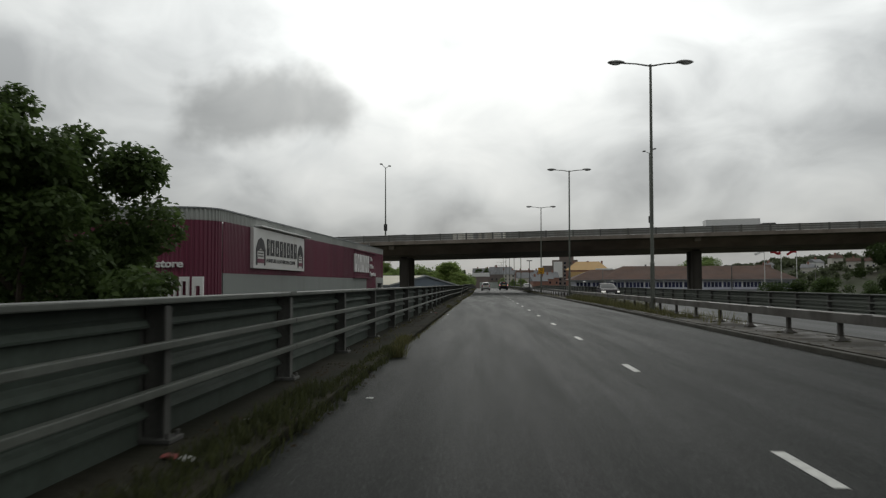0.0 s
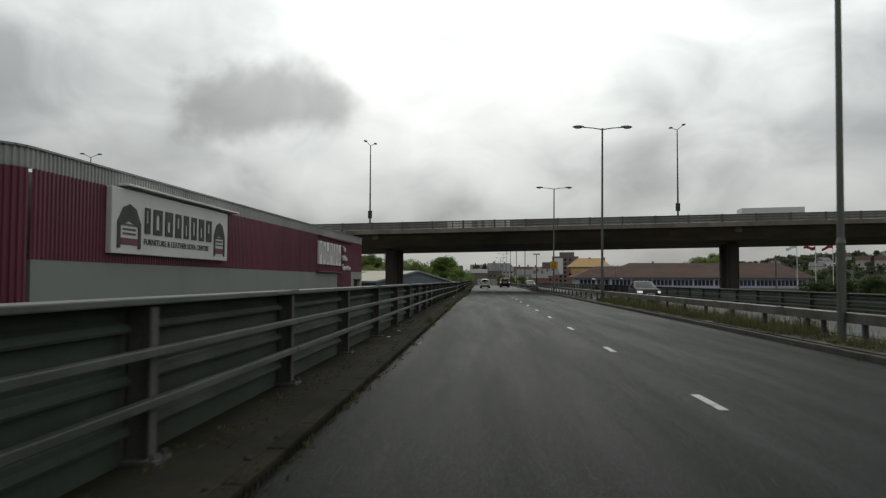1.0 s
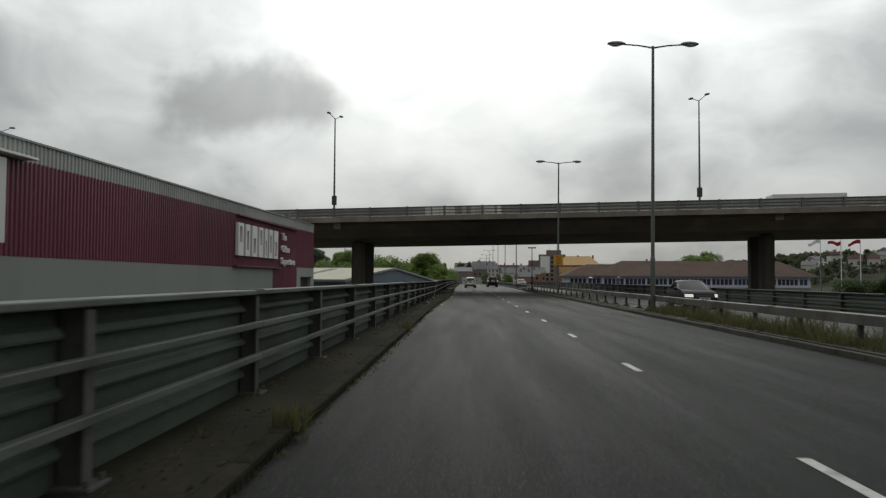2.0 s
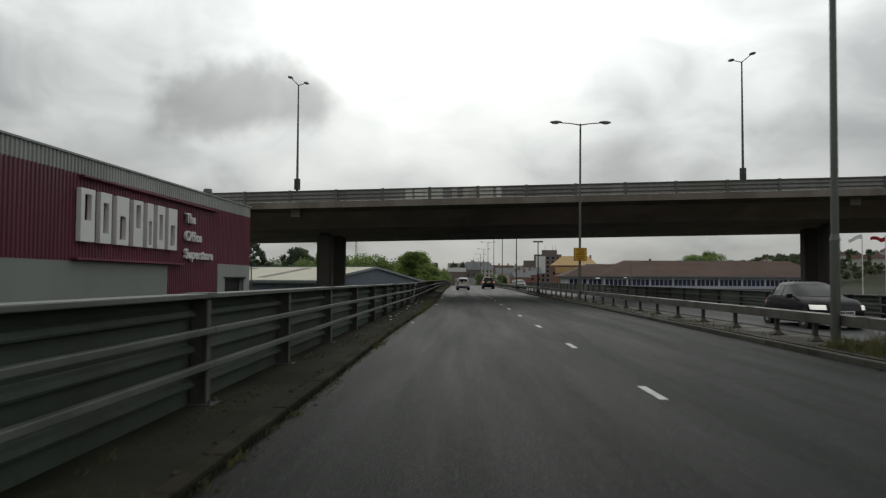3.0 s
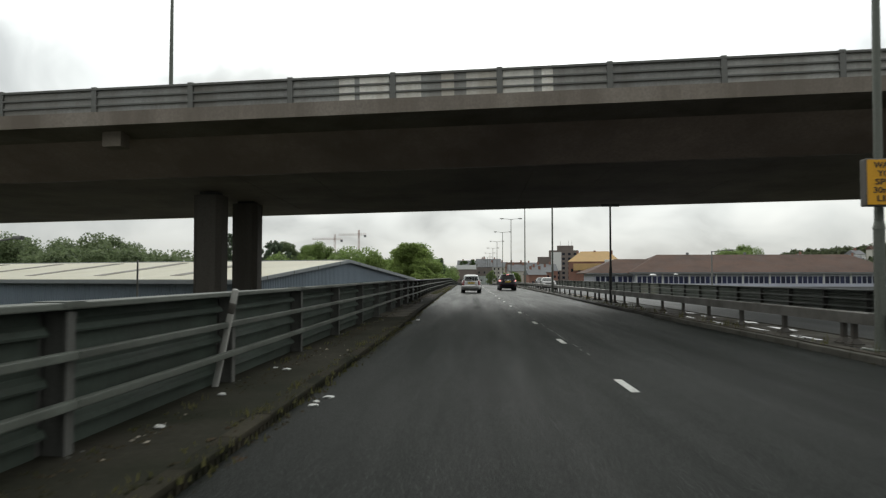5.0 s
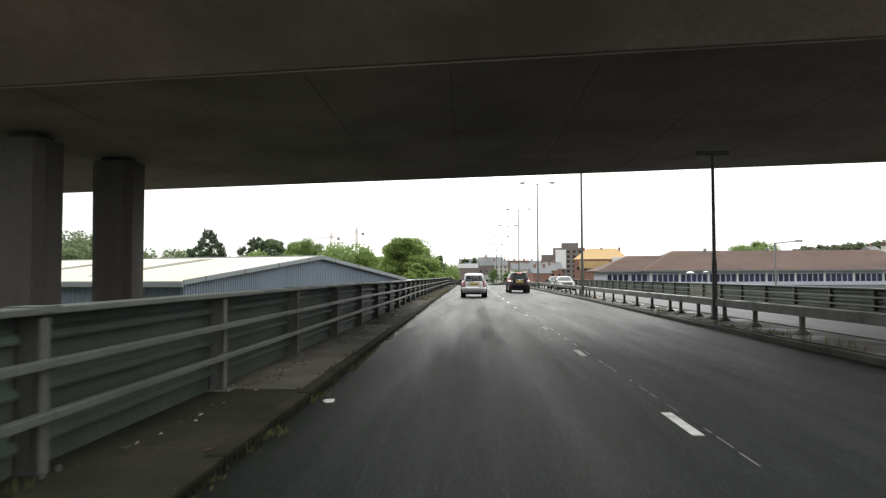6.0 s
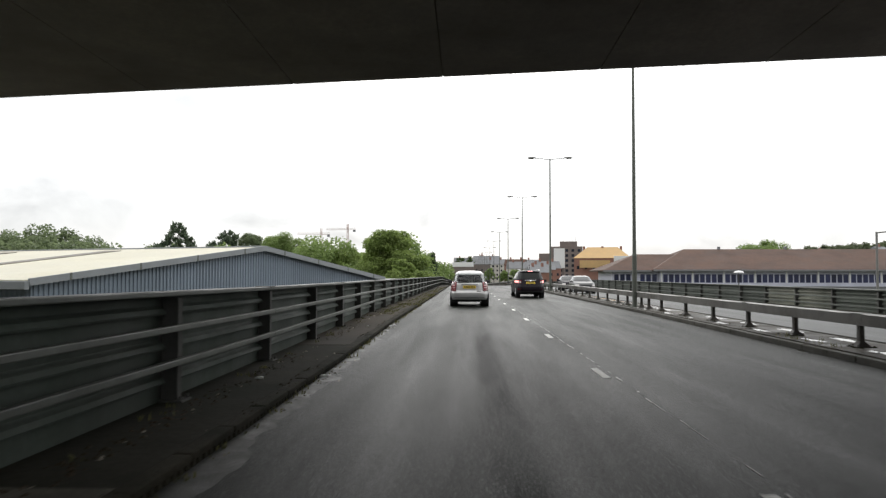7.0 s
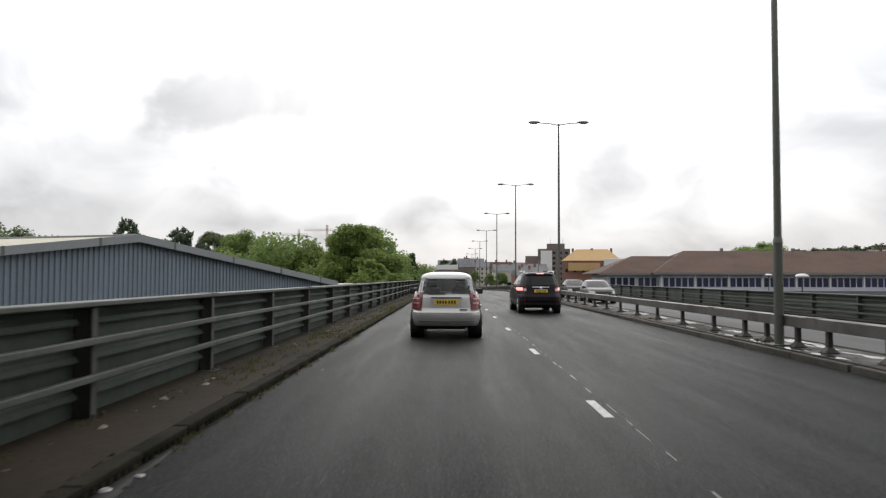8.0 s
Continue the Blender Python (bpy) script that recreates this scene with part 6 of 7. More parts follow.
def hatchback(m):
    th = thing("hatchback", "small silver hatchback car on the nearside lane", "car", m)
    sh = Shell([(0.225, 0.74, 0.08, 3.40), (0.26, 0.80, 0.02, 3.46), (0.36, 0.83, -0.04, 3.49), (0.50, 0.835, -0.06, 3.49), (0.585, 0.825, -0.05, 3.47), (0.61, 0.805, 0.01, 3.46),
                (0.70, 0.80, 0.03, 3.40), (0.90, 0.775, 0.06, 3.25), (0.955, 0.745, 0.08, 2.75), (1.0, 0.70, 0.11, 2.62), (1.2, 0.648, 0.19, 2.25), (1.34, 0.605, 0.26, 1.97),
                (1.40, 0.58, 0.30, 1.86), (1.445, 0.535, 0.37, 1.76), (1.475, 0.45, 0.48, 1.64), (1.492, 0.32, 0.68, 1.48), (1.50, 0.18, 0.85, 1.3)], n=64, p=4.6)
    part("body", sh.body((1.0, 1.34)), M["silver"], th, smooth=True)
    part("parcel_shelf", boxes((-0.66, 0.66, 0.2, 2.6, 0.93, 0.975)), M["seat_cloth"], th)
    for s in (-1, 1):
        part("seat_back", boxes((s * 0.36 - 0.23, s * 0.36 + 0.23, 1.45, 1.6, 0.9, 1.12), bevel=0.06), M["seat_cloth"], th)
        part("headrest", boxes((s * 0.36 - 0.13, s * 0.36 + 0.13, 1.42, 1.54, 1.13, 1.27), bevel=0.05), M["seat_cloth"], th)
    part("rear_window", sh.patch_rear(-0.635, 0.635, 0.985, 1.375, 0.008, taper=0.11, nx=22, thick=0.006), M["clear_glass"], th, "dark-edged glass rear window")
    part("windscreen", sh.patch_rear(-0.62, 0.62, 0.99, 1.36, 0.008, taper=0.15, nx=12, front=True, thick=0.006), M["clear_glass"], th)
    for s in (-1, 1):
        part("side_window", sh.patch_side(s, 0.45, 1.35, 0.99, 1.35, 0.008, 0.12, 0.0, thick=0.006), M["clear_glass"], th)
        part("side_window", sh.patch_side(s, 1.40, 2.40, 0.99, 1.35, 0.008, 0.0, 0.5, thick=0.006), M["clear_glass"], th)
        tl = part("tail_lamp", sh.patch_rear(s * 0.565, s * 0.785, 0.645, 1.03, 0.02, taper=0.075, nx=12, nz=8), M["red_lens"], th, "red upright tail lamp")
        for z in (0.775, 0.875):
            part("lens_band", sh.patch_rear(s * 0.59, s * 0.735, z, z + 0.035, 0.027, nx=6, nz=1), M["pink_lens"], tl, "pale band across the lamp")
        part("headlamp", sh.patch_rear(s * 0.45, s * 0.72, 0.62, 0.80, 0.014, nx=6, front=True), M["clear_lens"], th)
        part("sill", sh.patch_side(s, 0.75, 2.75, 0.22, 0.34, 0.015), M["trim"], th)
        for y in (0.56, 2.88):
            part("wheel_arch", tube(bmesh.new(), (s * 0.5, y, 0.30), (s * (sh.side(0.42, y) + 0.004), y, 0.30), 0.325, 0.325, 22), M["dark"], th)
            wheel(th, s * (sh.side(0.42, y) - 0.075), y, 0.285, 0.17, s)
    part("bumper", sh.patch_rear(-0.82, 0.82, 0.29, 0.585, 0.018, nx=26, nz=5), M["silver"], th, "smooth silver rear bumper")
    part("bumper_insert", sh.patch_rear(-0.70, 0.70, 0.225, 0.285, 0.012, nx=14), M["trim"], th, "black lower bumper")
    part("bumper_strip", sh.patch_rear(-0.60, 0.60, 0.375, 0.387, 0.024, nx=10, nz=1), M["trim"], th)
    part("plate_recess", sh.patch_rear(-0.34, 0.34, 0.70, 0.905, 0.006, nx=6), M["silver"], th)
    part("tailgate_handle", sh.patch_rear(-0.33, 0.33, 0.905, 0.928, 0.02, nx=6, nz=1), M["trim"], th, "dark tailgate handle")
    plate(th, sh, 0.76)
    part("rear_wiper", sh.patch_rear(-0.42, -0.02, 1.0, 1.025, 0.03, nx=6, nz=1), M["trim"], th)
    part("badge", sh.patch_rear(0.30, 0.47, 0.635, 0.665, 0.012, nx=2, nz=1), M["chrome"], th)
    part("exhaust", tube(bmesh.new(), (0.45, 0.0, 0.22), (0.45, 0.25, 0.22), 0.03, 0.03, 10), M["alloy"], th)
    part("underbody", boxes((-0.6, 0.6, 0.3, 3.2, 0.19, 0.28)), M["dark"], th)
    mirror(th, sh, 2.35, 1.02, M["trim"])


def suv(m):
    th = thing("sport_utility_car", "black family estate car with lit brake lamps", "car", m)
    sh = Shell([(0.26, 0.78, 0.14, 4.40), (0.33, 0.86, 0.03, 4.50), (0.50, 0.885, -0.03, 4.54), (0.68, 0.89, -0.02, 4.54), (0.74, 0.885, 0.03, 4.50), (0.98, 0.88, 0.09, 4.35),
                (1.06, 0.865, 0.11, 3.6), (1.10, 0.85, 0.13, 3.35), (1.30, 0.775, 0.23, 2.9), (1.50, 0.69, 0.34, 2.5), (1.56, 0.64, 0.34, 2.3), (1.60, 0.56, 0.42, 2.1), (1.62, 0.42, 0.6, 1.9)], n=64, p=4.4)
    part("body", sh.body(), M["black_paint"], th, smooth=True)
    part("rear_window", sh.patch_rear(-0.70, 0.70, 1.12, 1.49, 0.008, taper=0.14, nx=12), M["car_glass"], th, "tinted rear window")
    part("windscreen", sh.patch_rear(-0.7, 0.7, 1.12, 1.49, 0.008, taper=0.14, nx=12, front=True), M["car_glass"], th)
    part("chrome_strip", sh.patch_rear(-0.34, 0.34, 1.03, 1.05, 0.016, nx=6, nz=1), M["chrome"], th)
    part("badge", sh.patch_rear(-0.05, 0.05, 0.985, 1.06, 0.022, nx=2, nz=2), M["chrome"], th, "round chrome badge")
    for s in (-1, 1):
        part("side_window", sh.patch_side(s, 0.55, 1.0, 1.13, 1.48, 0.008, 0.12, 0.0), M["car_glass"], th)
        part("side_window", sh.patch_side(s, 1.05, 1.9, 1.13, 1.48, 0.008), M["car_glass"], th)
        part("side_window", sh.patch_side(s, 1.95, 3.1, 1.13, 1.48, 0.008, 0.0, 0.62), M["car_glass"], th)
        tl = part("tail_lamp", sh.patch_rear(s * 0.56, s * 0.875, 0.85, 1.06, 0.014, nx=8), M["red_lens"], th, "red tail lamp")
        part("brake_lamp", sh.patch_rear(s * 0.70, s * 0.865, 0.90, 1.02, 0.022, nx=6, nz=3), M["brake"], tl, "lit red brake lamp")
        part("reverse_lamp", sh.patch_rear(s * 0.57, s * 0.67, 0.89, 0.98, 0.022, nx=3, nz=2), M["clear_lens"], tl)
        part("headlamp", sh.patch_rear(s * 0.45, s * 0.8, 0.76, 0.94, 0.014, nx=6, front=True), M["clear_lens"], th)
        part("reflector", sh.patch_rear(s * 0.60, s * 0.74, 0.50, 0.54, 0.034, nx=3, nz=1), M["red_lens"], th)
        part("sill", sh.patch_side(s, 0.95, 3.6, 0.28, 0.46, 0.015), M["trim"], th)
        part("roof_rail", tube(tube(bmesh.new(), (s * 0.60, 0.7, 1.665), (s * 0.60, 2.1, 1.665), 0.02, 0.02, 8), (s * 0.60, 0.7, 1.665), (s * 0.60, 0.62, 1.59), 0.02, 0.02, 8), M["chrome"], th, "silver roof rail")
        for y in (0.78, 3.62):
            part("wheel_arch", tube(bmesh.new(), (s * 0.6, y, 0.36), (s * (sh.side(0.5, y) + 0.004), y, 0.36), 0.41, 0.41, 22), M["trim"], th)
            wheel(th, s * (sh.side(0.5, y) - 0.09), y, 0.345, 0.21, s)
    part("bumper", sh.patch_rear(-0.84, 0.84, 0.42, 0.72, 0.03, nx=14, nz=5), M["black_paint"], th)
    part("bumper_insert", sh.patch_rear(-0.72, 0.72, 0.28, 0.42, 0.036, nx=10), M["trim"], th, "matt black lower bumper")
    plate(th, sh, 0.83)
    part("high_brake_lamp", boxes((-0.15, 0.15, 0.30, 0.34, 1.555, 1.585), bevel=0.006), M["brake"], th, "lit high brake lamp")
    part("spoiler", sh.patch_rear(-0.58, 0.58, 1.52, 1.575, 0.05, nx=8, nz=2), M["black_paint"], th)
    part("rear_wiper", sh.patch_rear(-0.05, 0.36, 1.13, 1.155, 0.03, nx=6, nz=1), M["trim"], th)
    part("aerial", tube(bmesh.new(), (0, 0.85, 1.6), (0, 0.62, 2.0), 0.01, 0.006, 6), M["trim"], th)
    part("underbody", boxes((-0.7, 0.7, 0.4, 4.2, 0.2, 0.34)), M["dark"], th)
    mirror(th, sh, 3.0, 1.14, M["black_paint"])


def saloon(m, paint, label, lit=False):
    th = thing("saloon_car", label, "car", m, group="cars on the opposite carriageway")
    sh = Shell([(0.20, 0.74, 0.1, 4.25), (0.28, 0.85, 0.02, 4.32), (0.55, 0.875, -0.02, 4.35), (0.72, 0.87, 0.02, 4.28), (0.88, 0.85, 0.12, 4.0), (0.96, 0.82, 0.4, 3.2),
                (1.16, 0.73, 0.66, 2.78), (1.34, 0.64, 0.92, 2.38), (1.40, 0.58, 1.02, 2.22), (1.43, 0.48, 1.15, 2.05), (1.445, 0.3, 1.3, 1.9)], n=64, p=4.2)
    part("body", sh.body(), M[paint], th, smooth=True)
    part("windscreen", sh.patch_rear(-0.7, 0.7, 0.985, 1.35, 0.008, taper=0.18, nx=12, front=True), M["car_glass"], th)
    part("rear_window", sh.patch_rear(-0.7, 0.7, 0.985, 1.35, 0.008, taper=0.18, nx=12), M["car_glass"], th)
    for s in (-1, 1):
        part("side_window", sh.patch_side(s, 0.95, 1.8, 0.985, 1.34, 0.008, 0.2, 0.0), M["car_glass"], th)
        part("side_window", sh.patch_side(s, 1.85, 2.95, 0.985, 1.34, 0.008, 0.0, 0.55), M["car_glass"], th)
        part("headlamp", sh.patch_rear(s * 0.52, s * 0.80, 0.60, 0.74, 0.014, nx=6, front=True), M["headlamp" if lit else "clear_lens"], th, "lit headlamp" if lit else "")
        part("tail_lamp", sh.patch_rear(s * 0.58, s * 0.82, 0.65, 0.8, 0.014, nx=6), M["red_lens"], th)
        for y in (0.75, 3.45):
            part("wheel_arch", tube(bmesh.new(), (s * 0.6, y, 0.31), (s * (sh.side(0.5, y) + 0.004), y, 0.31), 0.36, 0.36, 20), M["dark"], th)
            wheel(th, s * (sh.side(0.5, y) - 0.09), y, 0.30, 0.2, s)
    part("grille", sh.patch_rear(-0.42, 0.42, 0.58, 0.72, 0.014, nx=6, front=True), M["trim"], th)
    part("lower_grille", sh.patch_rear(-0.55, 0.55, 0.28, 0.42, 0.02, nx=6, front=True), M["trim"], th)
    plate(th, sh, 0.46, front=True)
    part("underbody", boxes((-0.65, 0.65, 0.3, 4.0, 0.15, 0.28)), M["dark"], th)
    mirror(th, sh, 2.75, 0.98, M[paint])


hatchback(pose(0.60, 133.9, 0.0, 0, 0, 0.3))
suv(pose(4.2, 145.9, 0.0, 0, 0, 1.0) @ Matrix.Diagonal((0.96, 1.0, 0.98, 1.0)))
saloon(pose(11.6, 71.2, -0.17, 0, 0, 180), "black_paint", "dark oncoming car with lit headlamps", True)
saloon(pose(10.0, 166.5, -0.17, 0, 0, 180), "grey_paint", "grey oncoming car on the opposite carriageway")
saloon(pose(10.35, 177.0, -0.17, 0, 0, 180), "black_paint", "dark oncoming car following on the opposite carriageway")


def lorry(m):
    th = thing("lorry", "white box lorry crossing the flyover", "lorry", m)
    part("box_body", boxes((-4.5, 3.2, -1.2, 1.2, 1.0, 3.0), bevel=0.05), M["white"], th)
    part("chassis", boxes((-4.4, 5.2, -0.9, 0.9, 0.6, 1.0)), M["trim"], th)
    part("cab", boxes((3.5, 5.4, -1.15, 1.15, 0.8, 2.3), bevel=0.15), M["grey_paint"], th)
    part("windscreen", boxes((5.36, 5.43, -1.0, 1.0, 1.6, 2.2), bevel=0.02), M["car_glass"], th)
    for x in (-3, 4.4):
        for s in (-1, 1):
            part("wheel", tube(bmesh.new(), (x, s * 0.8, 0.5), (x, s * 1.15, 0.5), 0.5, 0.5, 18), M["tyre"], th)


def van(m):
    th = thing("van", "white panel van with dark windows crossing the flyover", "van", m)
    sb = bmesh.new()
    prism(sb, [(-2.4, 0.4), (2.5, 0.4), (2.5, 1.1), (1.7, 1.25), (1.1, 2.1), (-2.3, 2.2), (-2.4, 2.0)], -0.95, 0.95)
    part("body", sb, M["white"], th)
    for s in (-1, 1):
        wb = bmesh.new()
        prism(wb, [(0.2, 1.3), (1.45, 1.3), (0.98, 1.95), (0.2, 1.95)], s * 0.955, s * 0.965)
        part("side_window", wb, M["car_glass"], th)
        for x in (-1.5, 1.6):
            part("wheel", tube(bmesh.new(), (x, s * 0.7, 0.33), (x, s * 0.97, 0.33), 0.33, 0.33, 18), M["tyre"], th)
    wb = bmesh.new()
    prism(wb, [(1.72, 1.28), (1.15, 2.08), (1.13, 2.05), (1.68, 1.27)], -0.85, 0.85)
    part("windscreen", wb, M["car_glass"], th)


fm = lambda x, off: pose(x, fy(x) + off, 7.07 + fz(x), 0, -0.97, -4.9)
lorry(fm(37.9, 17.0))
van(fm(-14.2, 17.0) @ pose(0, 0, 0, 0, 0, 180))

# ---- verge growth and litter ----


def shift_at(x, y):
    """How far things beside a line at x are carried by that line at y."""
    return kerb_left(y) - KERB_L if -2.0 < x < 0 else parapet_line(y)[0] + 0.07 - PAR_L if x <= -2.0 else kerb_right(y) - KERB_R if x < 6.7 else 0.0


def blades(name, spots, label, height, mat_key, seed):
    """Tufts of upright grass and weeds: spots of (x0, x1, y0, y1, z, count)."""
    rng = np.random.default_rng(seed)
    verts, faces = [], []
    for x0, x1, y0, y1, z, count in spots:
        for i in range(count):
            cx, cy = rng.uniform(x0, x1), rng.uniform(y0, y1)
            cx += shift_at(cx, cy)
            hh = height * rng.uniform(0.3, 1.0) * (0.5 + 0.9 * max(0.0, noise.noise((cx * 0.9, cy * 0.9, 3.0)) + 0.4))
            for k in range(5):
                a = rng.uniform(0, 6.28)
                bx, by = cx + rng.normal() * 0.04, cy + rng.normal() * 0.04
                wx, wy = math.cos(a) * 0.008, math.sin(a) * 0.008
                lx, ly = rng.normal() * 0.3 * hh, rng.normal() * 0.3 * hh
                h2 = hh * rng.uniform(0.6, 1.1)
                n = len(verts)
                verts += [(bx - wx, by - wy, z), (bx + wx, by + wy, z), (bx + lx * .4 + wx * .7, by + ly * .4 + wy * .7, z + h2 * .6), (bx + lx * .4 - wx * .7, by + ly * .4 - wy * .7, z + h2 * .6), (bx + lx, by + ly, z + h2)]
                faces += [(n, n + 1, n + 2, n + 3), (n + 3, n + 2, n + 4)]
    me = bpy.data.meshes.new(name)
    me.from_pydata(verts, [], faces)
    me.materials.append(M[mat_key])
    tagged(new(name, me), label, "grass", kind="stuff")


blades("verge_grass", [(-2.1, -1.62, -6, 8.5, 0.085, 900), (-1.66, -1.46, -6, 9.0, 0.03, 420), (-1.8, -1.46, 8.5, 13.5, 0.07, 300)],
       "long rough grass on the footway beside the kerb", 0.17, "weed", 91)
blades("kerb_weeds", [(-1.75, -1.55, 10, 16.5, 0.08, 160), (-1.62, -1.5, 16, 135, 0.0, 800), (-2.5, -2.32, 12, 140, 0.08, 260), (-2.2, -1.6, 132, 175, 0.08, 500), (-1.8, -1.5, 58, 92, 0.07, 420), (-2.25, -1.9, 126, 135, 0.08, 160), (-1.75, -1.55, 133, 150, 0.08, 260)],
       "small weeds and moss tufts along the kerb", 0.09, "grass", 93)
blades("grass_tuft", [(-1.52, -1.36, 12.5, 12.9, 0.01, 46), (-1.62, -1.5, 14.5, 15.0, 0.05, 30), (-1.7, -1.5, 36.0, 36.5, 0.06, 24), (-1.7, -1.5, 47.6, 48.2, 0.06, 24)],
       "yellow-green grass tufts growing at the kerb edge", 0.30, "grass", 95)
blades("median_grass", [(6.35, 7.5, 31.5, 58, MEDIAN_Z, 2600), (6.4, 7.0, 24, 31, MEDIAN_Z, 200), (6.25, 6.45, 60, 120, MEDIAN_Z, 120)],
       "rough grass growing on the central reservation", 0.24, "grass", 92)
blades("tall_weeds", [(6.6, 7.45, 31, 57, MEDIAN_Z, 900), (6.6, 7.3, 20, 31, MEDIAN_Z, 40)],
       "tall straggling weeds under the barrier beam", 0.6, "pale_grass", 94)


def grit(name, strips, size, label, key, seed):
    """Loose clods and scraps: strips of (x0, x1, y0, y1, z, count)."""
    rng = np.random.default_rng(seed)
    verts, faces = [], []
    for x0, x1, y0, y1, z, count in strips:
        for i in range(count):
            cy = rng.uniform(y0, y1)
            if noise.noise((cy * 0.45, seed * 1.7, x0)) < -0.12:
                continue
            cx = rng.uniform(x0, x1)
            cx += shift_at(cx, cy)
            s = size * rng.uniform(0.25, 1.0) ** 1.5
            n = len(verts)
            k = 6
            a0 = rng.uniform(0, 6.28)
            st = rng.uniform(0.8, 2.2)
            for j in range(k):
                a = a0 + j * 6.283 / k
                q = s * rng.uniform(0.6, 1.1)
                verts.append((cx + math.cos(a) * q, cy + math.sin(a) * q * st, z - 0.002))
            verts.append((cx + rng.normal() * 0.2 * s, cy, z + s * rng.uniform(0.25, 0.7)))
            faces += [(n + j, n + (j + 1) % k, n + k) for j in range(k)]
    me = bpy.data.meshes.new(name)
    me.from_pydata(verts, [], faces)
    me.materials.append(M[key])
    tagged(new(name, me), label, "debris", kind="stuff")


grit("dirt", [(-2.42, -2.12, -5, 180, 0.085, 8000), (-1.76, -1.56, -5, 180, 0.095, 2600), (-1.55, -1.42, -5, 180, 0.0, 2600), (6.02, 6.14, -5, 150, 0.0, 900), (6.27, 6.7, -5, 150, MEDIAN_Z, 1500)],
     0.034, "dirt and moss gathered along the kerb and parapet", "dirt", 61)
grit("mortar_scraps", [(-2.34, -2.16, 60, 170, 0.085, 300), (-2.3, -1.6, 60, 170, 0.085, 90), (-1.53, -1.2, 60, 150, 0.0, 70), (6.3, 7.4, 10, 150, MEDIAN_Z, 120)],
     0.032, "pale mortar scraps lying along the foot of the parapet", "chips", 62)

grit("broken_mortar", [(-2.27, -2.15, 119, 141, 0.085, 60), (-2.27, -2.1, 66, 74, 0.085, 12)],
     0.085, "pale broken mortar bedding under the parapet posts", "chips", 63)

FEET = [y for y in barrier_feet() if 4 < y < 165]
grit("post_moss", [(RAIL_R - 0.17, RAIL_R + 0.17, y - 0.22, y + 0.22, MEDIAN_Z, 16) for y in FEET],
     0.075, "dark moss clumps round the feet of the barrier posts", "moss", 64)


def puddle(name, spots, label, seed):
    """Standing water: low-edged ragged pools at (x, y, half width, half length, height of the surface)."""
    rng = random.Random(seed)
    bm = bmesh.new()
    for x, y, w, h, z in spots:
        n = 64
        ph = rng.uniform(0, 9)
        rim = []
        for i in range(n):
            a = 2 * math.pi * i / n
            q = 0.72 + 0.55 * noise.noise((math.cos(a) * 2.2 + ph, math.sin(a) * 2.2, ph)) + 0.22 * noise.noise((math.cos(a) * 7 + ph, math.sin(a) * 7, ph))
            rim.append((x + math.cos(a) * w * q, y + math.sin(a) * h * q))
        top = [bm.verts.new((p, r, z + 0.004)) for p, r in rim]
        low = [bm.verts.new((x + (p - x) * 1.05, y + (r - y) * 1.02, z + 0.0005)) for p, r in rim]
        bm.faces.new(top)
        for i in range(n):
            bm.faces.new((low[i], low[(i + 1) % n], top[(i + 1) % n], top[i]))
    tagged(part(name, bm, M["water"]), label, "puddle", kind="stuff")


rng = random.Random(8)
puddle("reservation_puddle", [(rng.uniform(7.38, 7.52), y + 1.2 + rng.uniform(-0.2, 0.2), rng.uniform(0.10, 0.24), rng.uniform(0.6, 1.2), MEDIAN_Z) for y in FEET if y > 5 and not 27 < y < 82 and not 98 < y < 113 and rng.random() < 0.8],
       "shallow rainwater pools on the central reservation", 3)
puddle("front_puddle", [(rng.uniform(6.72, 6.82), y + 1.2 + rng.uniform(-0.3, 0.3), rng.uniform(0.07, 0.13), rng.uniform(0.4, 0.9), MEDIAN_Z) for y in FEET if 84 < y < 98 or 113 < y < 137],
       "shallow rainwater pools beside the barrier posts", 4)


def litter(x, y, z, s, seed, key="litter"):
    bm = bmesh.new()
    bmesh.ops.create_icosphere(bm, subdivisions=2, radius=s)
    rr = random.Random(seed)
    for v in bm.verts:
        v.co = Vector((v.co.x * 1.3, v.co.y, max(v.co.z * 0.42, -0.2 * s))) * rr.uniform(0.65, 1.2)
    ob = part("litter", bm, M[key])
    ob.location = (x, y, z + 0.2 * s)
    tagged(ob, "crumpled scrap of litter lying beside the kerb" if key == "litter" else "faded red scrap of litter beside the kerb", "litter", "scraps of litter")


for i, (x, y, s) in enumerate(((-1.33, 66.3, 0.06), (-1.98, 66.3, 0.06), (-2.15, 68.0, 0.08), (-2.18, 76.9, 0.09), (-1.14, 81.6, 0.07), (-2.04, 80.1, 0.06), (-2.08, 81.7, 0.06), (-2.12, 83.9, 0.05),
                               (-1.93, 83.7, 0.07), (-1.08, 82.1, 0.08), (-1.16, 81.85, 0.05), (-1.11, 96.2, 0.09), (-1.42, 122.4, 0.05), (-1.50, 122.05, 0.06), (-1.42, 120.4, 0.07), (-1.89, 120.7, 0.05),
                               (-1.40, 119.45, 0.05), (-2.0, 111.8, 0.07), (-1.40, 112.6, 0.09), (-2.1, 32.4, 0.05), (-2.1, 30.5, 0.05), (-1.39, 30.0, 0.05), (-1.21, 8.05, 0.05), (-1.95, 4.8, 0.08), (-2.0, 6.25, 0.05))):
    litter(x, y, 0.09 if x < kerb_left(y) else 0.0, s * 0.6, i)
litter(-1.85, 29.6, 0.09, 0.035, 50, "litter_red")
litter(-2.08, 4.85, 0.09, 0.05, 51, "litter_red")

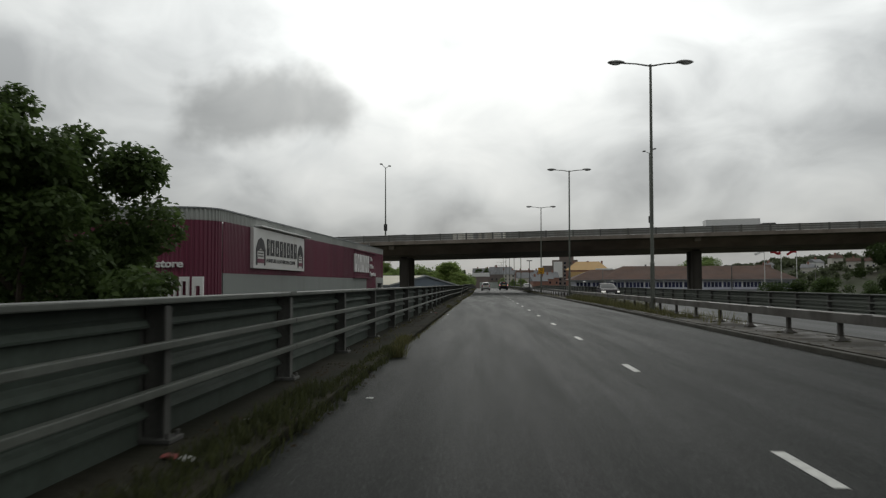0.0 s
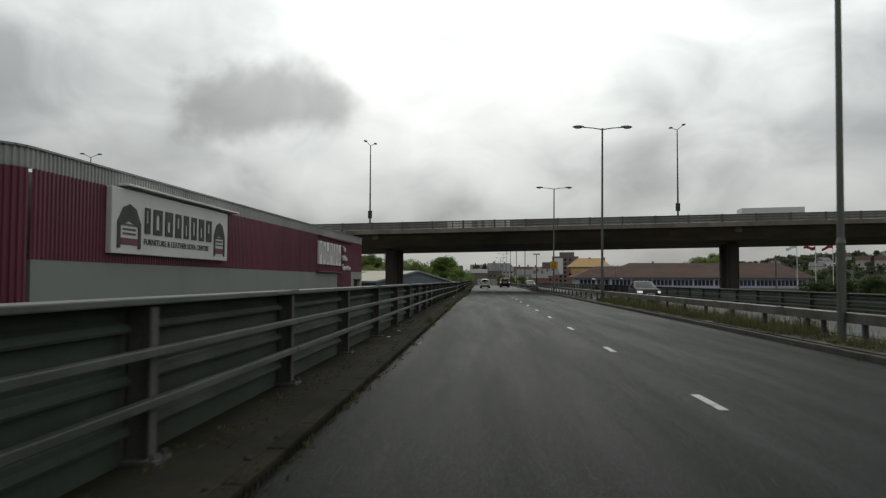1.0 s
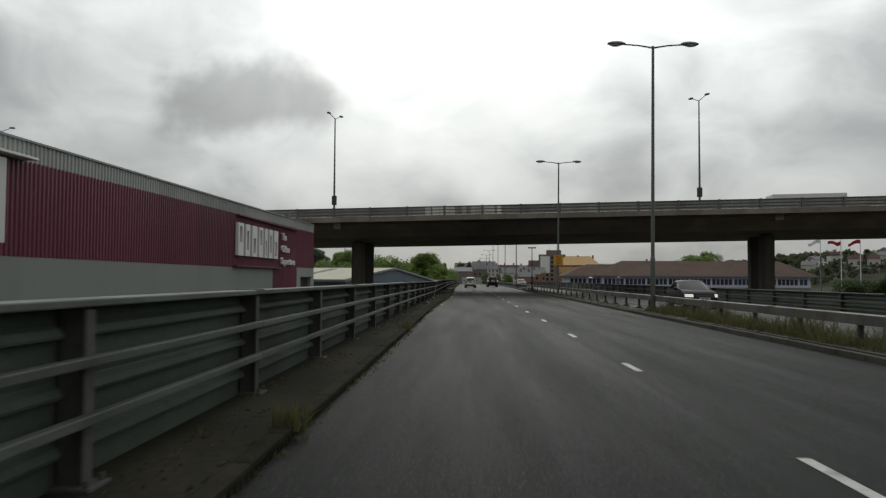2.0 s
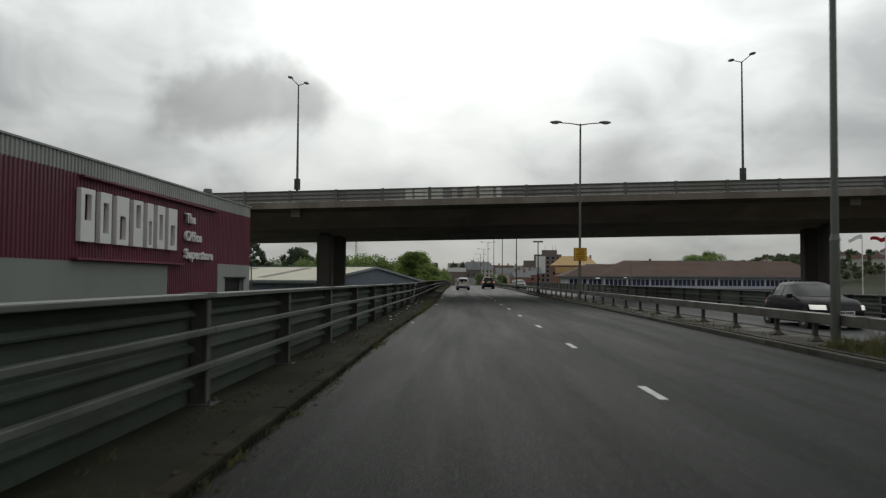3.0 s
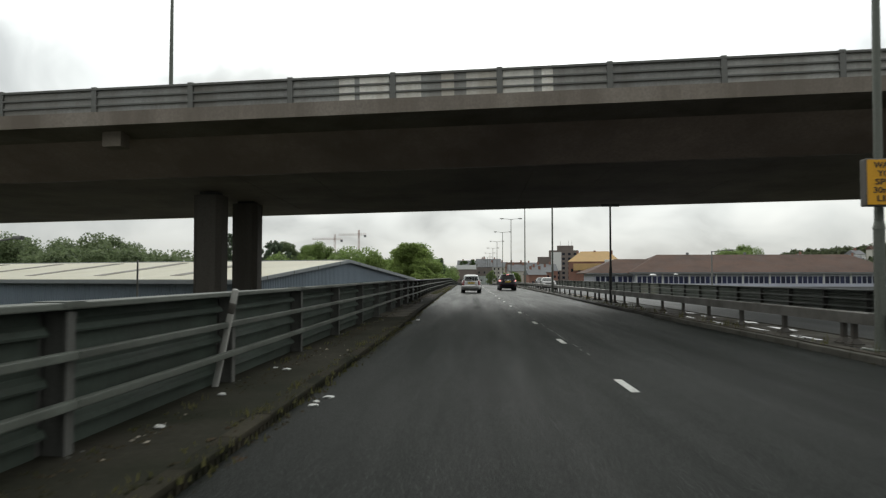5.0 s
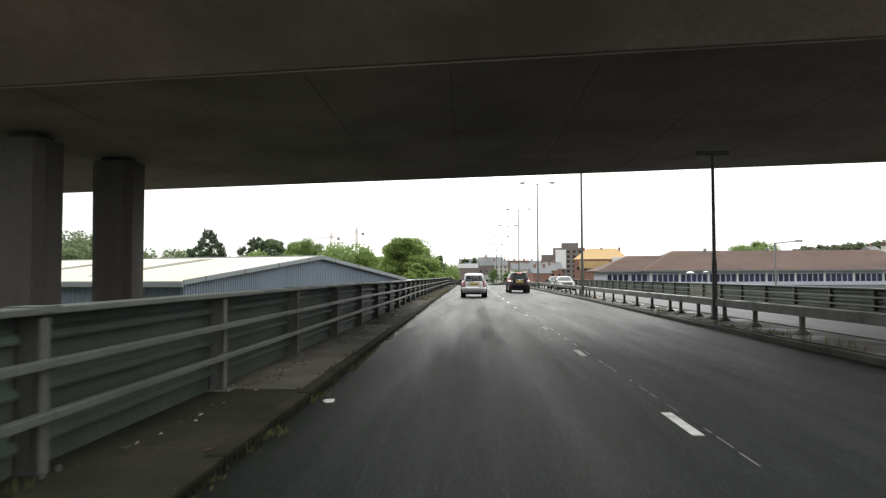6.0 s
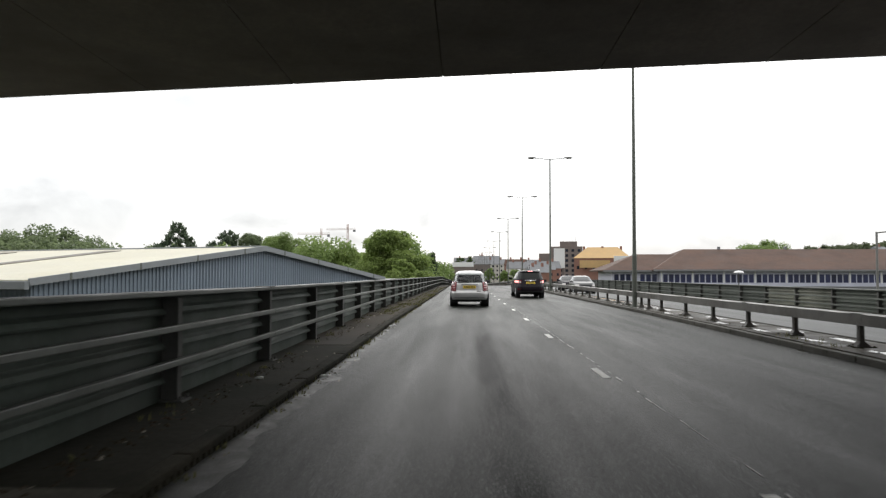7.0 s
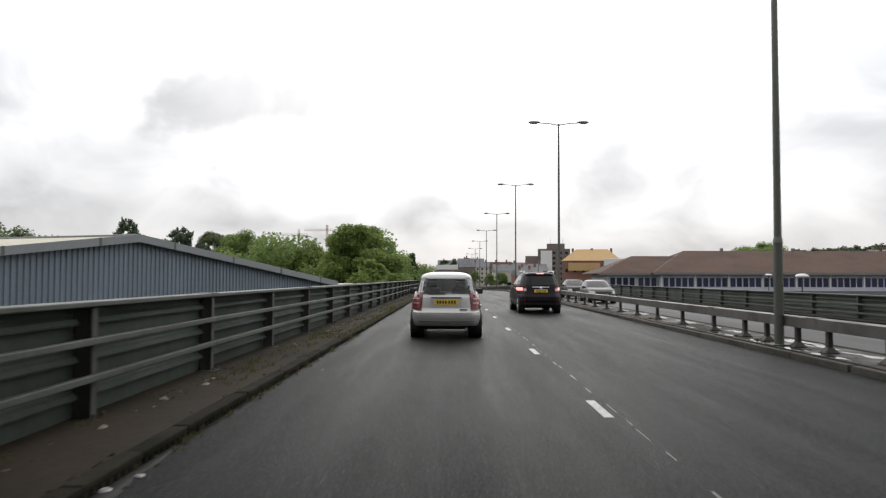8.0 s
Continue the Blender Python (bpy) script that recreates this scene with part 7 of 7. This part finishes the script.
marker = thing("marker_post", "leaning white marker post against the parapet", "post", pose(-2.36, 82.3, 0.085, 0, 11.5, 0))
part("post", boxes((-0.034, 0.034, -0.03, 0.03, -0.03, 1.08), bevel=0.02), M["dull_white"], marker)
part("band", boxes((-0.038, 0.038, -0.034, 0.034, 0.80, 0.93), bevel=0.02), M["galv_mid"], marker)

# ---- road markings, seam, kerbs ----
dash = part("lane_dash", boxes((-0.05, 0.05, -0.5, 0.5, 0.0, 0.004)), M["line"], road)
dash.location = (LANE_X, 5.1 - 36, 0.001)
for n in range(-5, 70):
    again(dash, road, pose(LANE_X + random.uniform(-0.01, 0.01), 5.1 + 6 * n, 0.001 + dip(5.1 + 6 * n), math.degrees(-0.0145) if 198 < 5.1 + 6 * n < 400 else 0))
seam = bmesh.new()
y = 86.5
while y < 190:
    j = random.uniform(-0.014, 0.014)
    w = random.uniform(0.005, 0.013)
    d = random.uniform(0.06, 0.5)
    box(seam, 2.372 + j - w, 2.372 + j + w, y, y + d, 0.0004, 0.003)
    y += d + random.choice((0.05, 0.15, 0.4, 0.8))
silt = bmesh.new()
edge = []
for i in range(100):
    y = 104.5 + 0.19 * i
    fade = min(1.0, (y - 104.3) / 2.5, (123.8 - y) / 4.0)
    w = 0.03 + fade * max(0.0, 0.13 + 0.26 * noise.noise((0.0, y * 0.55, 3.0)) + 0.16 * noise.noise((0.0, y * 2.7, 7.0)))
    edge.append((silt.verts.new((kerb_left(y) - 0.02, y, 0.006)), silt.verts.new((kerb_left(y) + 0.02 + w * 0.5, y, 0.005)), silt.verts.new((kerb_left(y) + 0.02 + w, y, 0.0012))))
for p, q in zip(edge, edge[1:]):
    silt.faces.new((p[0], p[1], q[1], q[0]))
    silt.faces.new((p[1], p[2], q[2], q[1]))
part("gutter_silt", silt, M["gutter_silt"], road, "damp pale silt washed along the gutter")
part("joint_seam", seam, M["seam"], road, "ragged longitudinal joint in the asphalt")
for nm, x0, x1, par, top in (("kerb_stone", KERB_L - 0.15, KERB_L, pave_l, 0.10), ("kerb_stone", KERB_R, KERB_R + 0.13, median, 0.105)):
    if par is pave_l:
        # combined kerb and drain: a nosing on short teeth with dark inlets between
        kb = boxes((x0, x1 - 0.05, 0.003, 0.912, -0.2, 0.06))
        box(kb, x0, x1, 0.003, 0.912, 0.045, top, bevel=0.018)
        for i in range(8):
            box(kb, x1 - 0.07, x1 - 0.004, 0.003 + 0.114 * i, 0.078 + 0.114 * i, -0.1, 0.047)
    else:
        kb = boxes((x0, x1, 0.003, 0.912, -0.2, top), bevel=0.02)
    kb = part(nm, kb, M["kerb" if par is pave_l else "kerb_pale"], par)
    line = (lambda y: (kerb_left(y) - KERB_L, 0.0)) if par is pave_l else (lambda y: (kerb_right(y) - KERB_R, 0.0))
    kb.matrix_basis = run_between(-20, -19.085, line)
    for k in range(1, 190):
        again(kb, par, pose(random.uniform(-0.004, 0.004), 0, random.uniform(-0.004, 0.003)) @ run_between(-20 + 0.915 * k, -20 + 0.915 * (k + 1), line))
    rest = bmesh.new()
    y = -20 + 0.915 * 190
    while y < 420:
        dx = line(y)[0]
        box(rest, x0 + dx, x1 + dx, y + 0.006, y + 2.739, -0.2 + dip(y + 1.4), top + dip(y + 1.4))
        y += 2.745
    dx = line(Y0)[0]
    box(rest, x0 + dx, x1 + dx, Y0, -20.01, -0.2, top)
    tagged(part("kerb_run", rest, M["kerb" if par is pave_l else "kerb_pale"], par), kind="stuff")
part("kerb_run", strip(lambda y: OPP_L - 0.13, lambda y: OPP_L, -0.24, 0.13), M["kerb"], median)
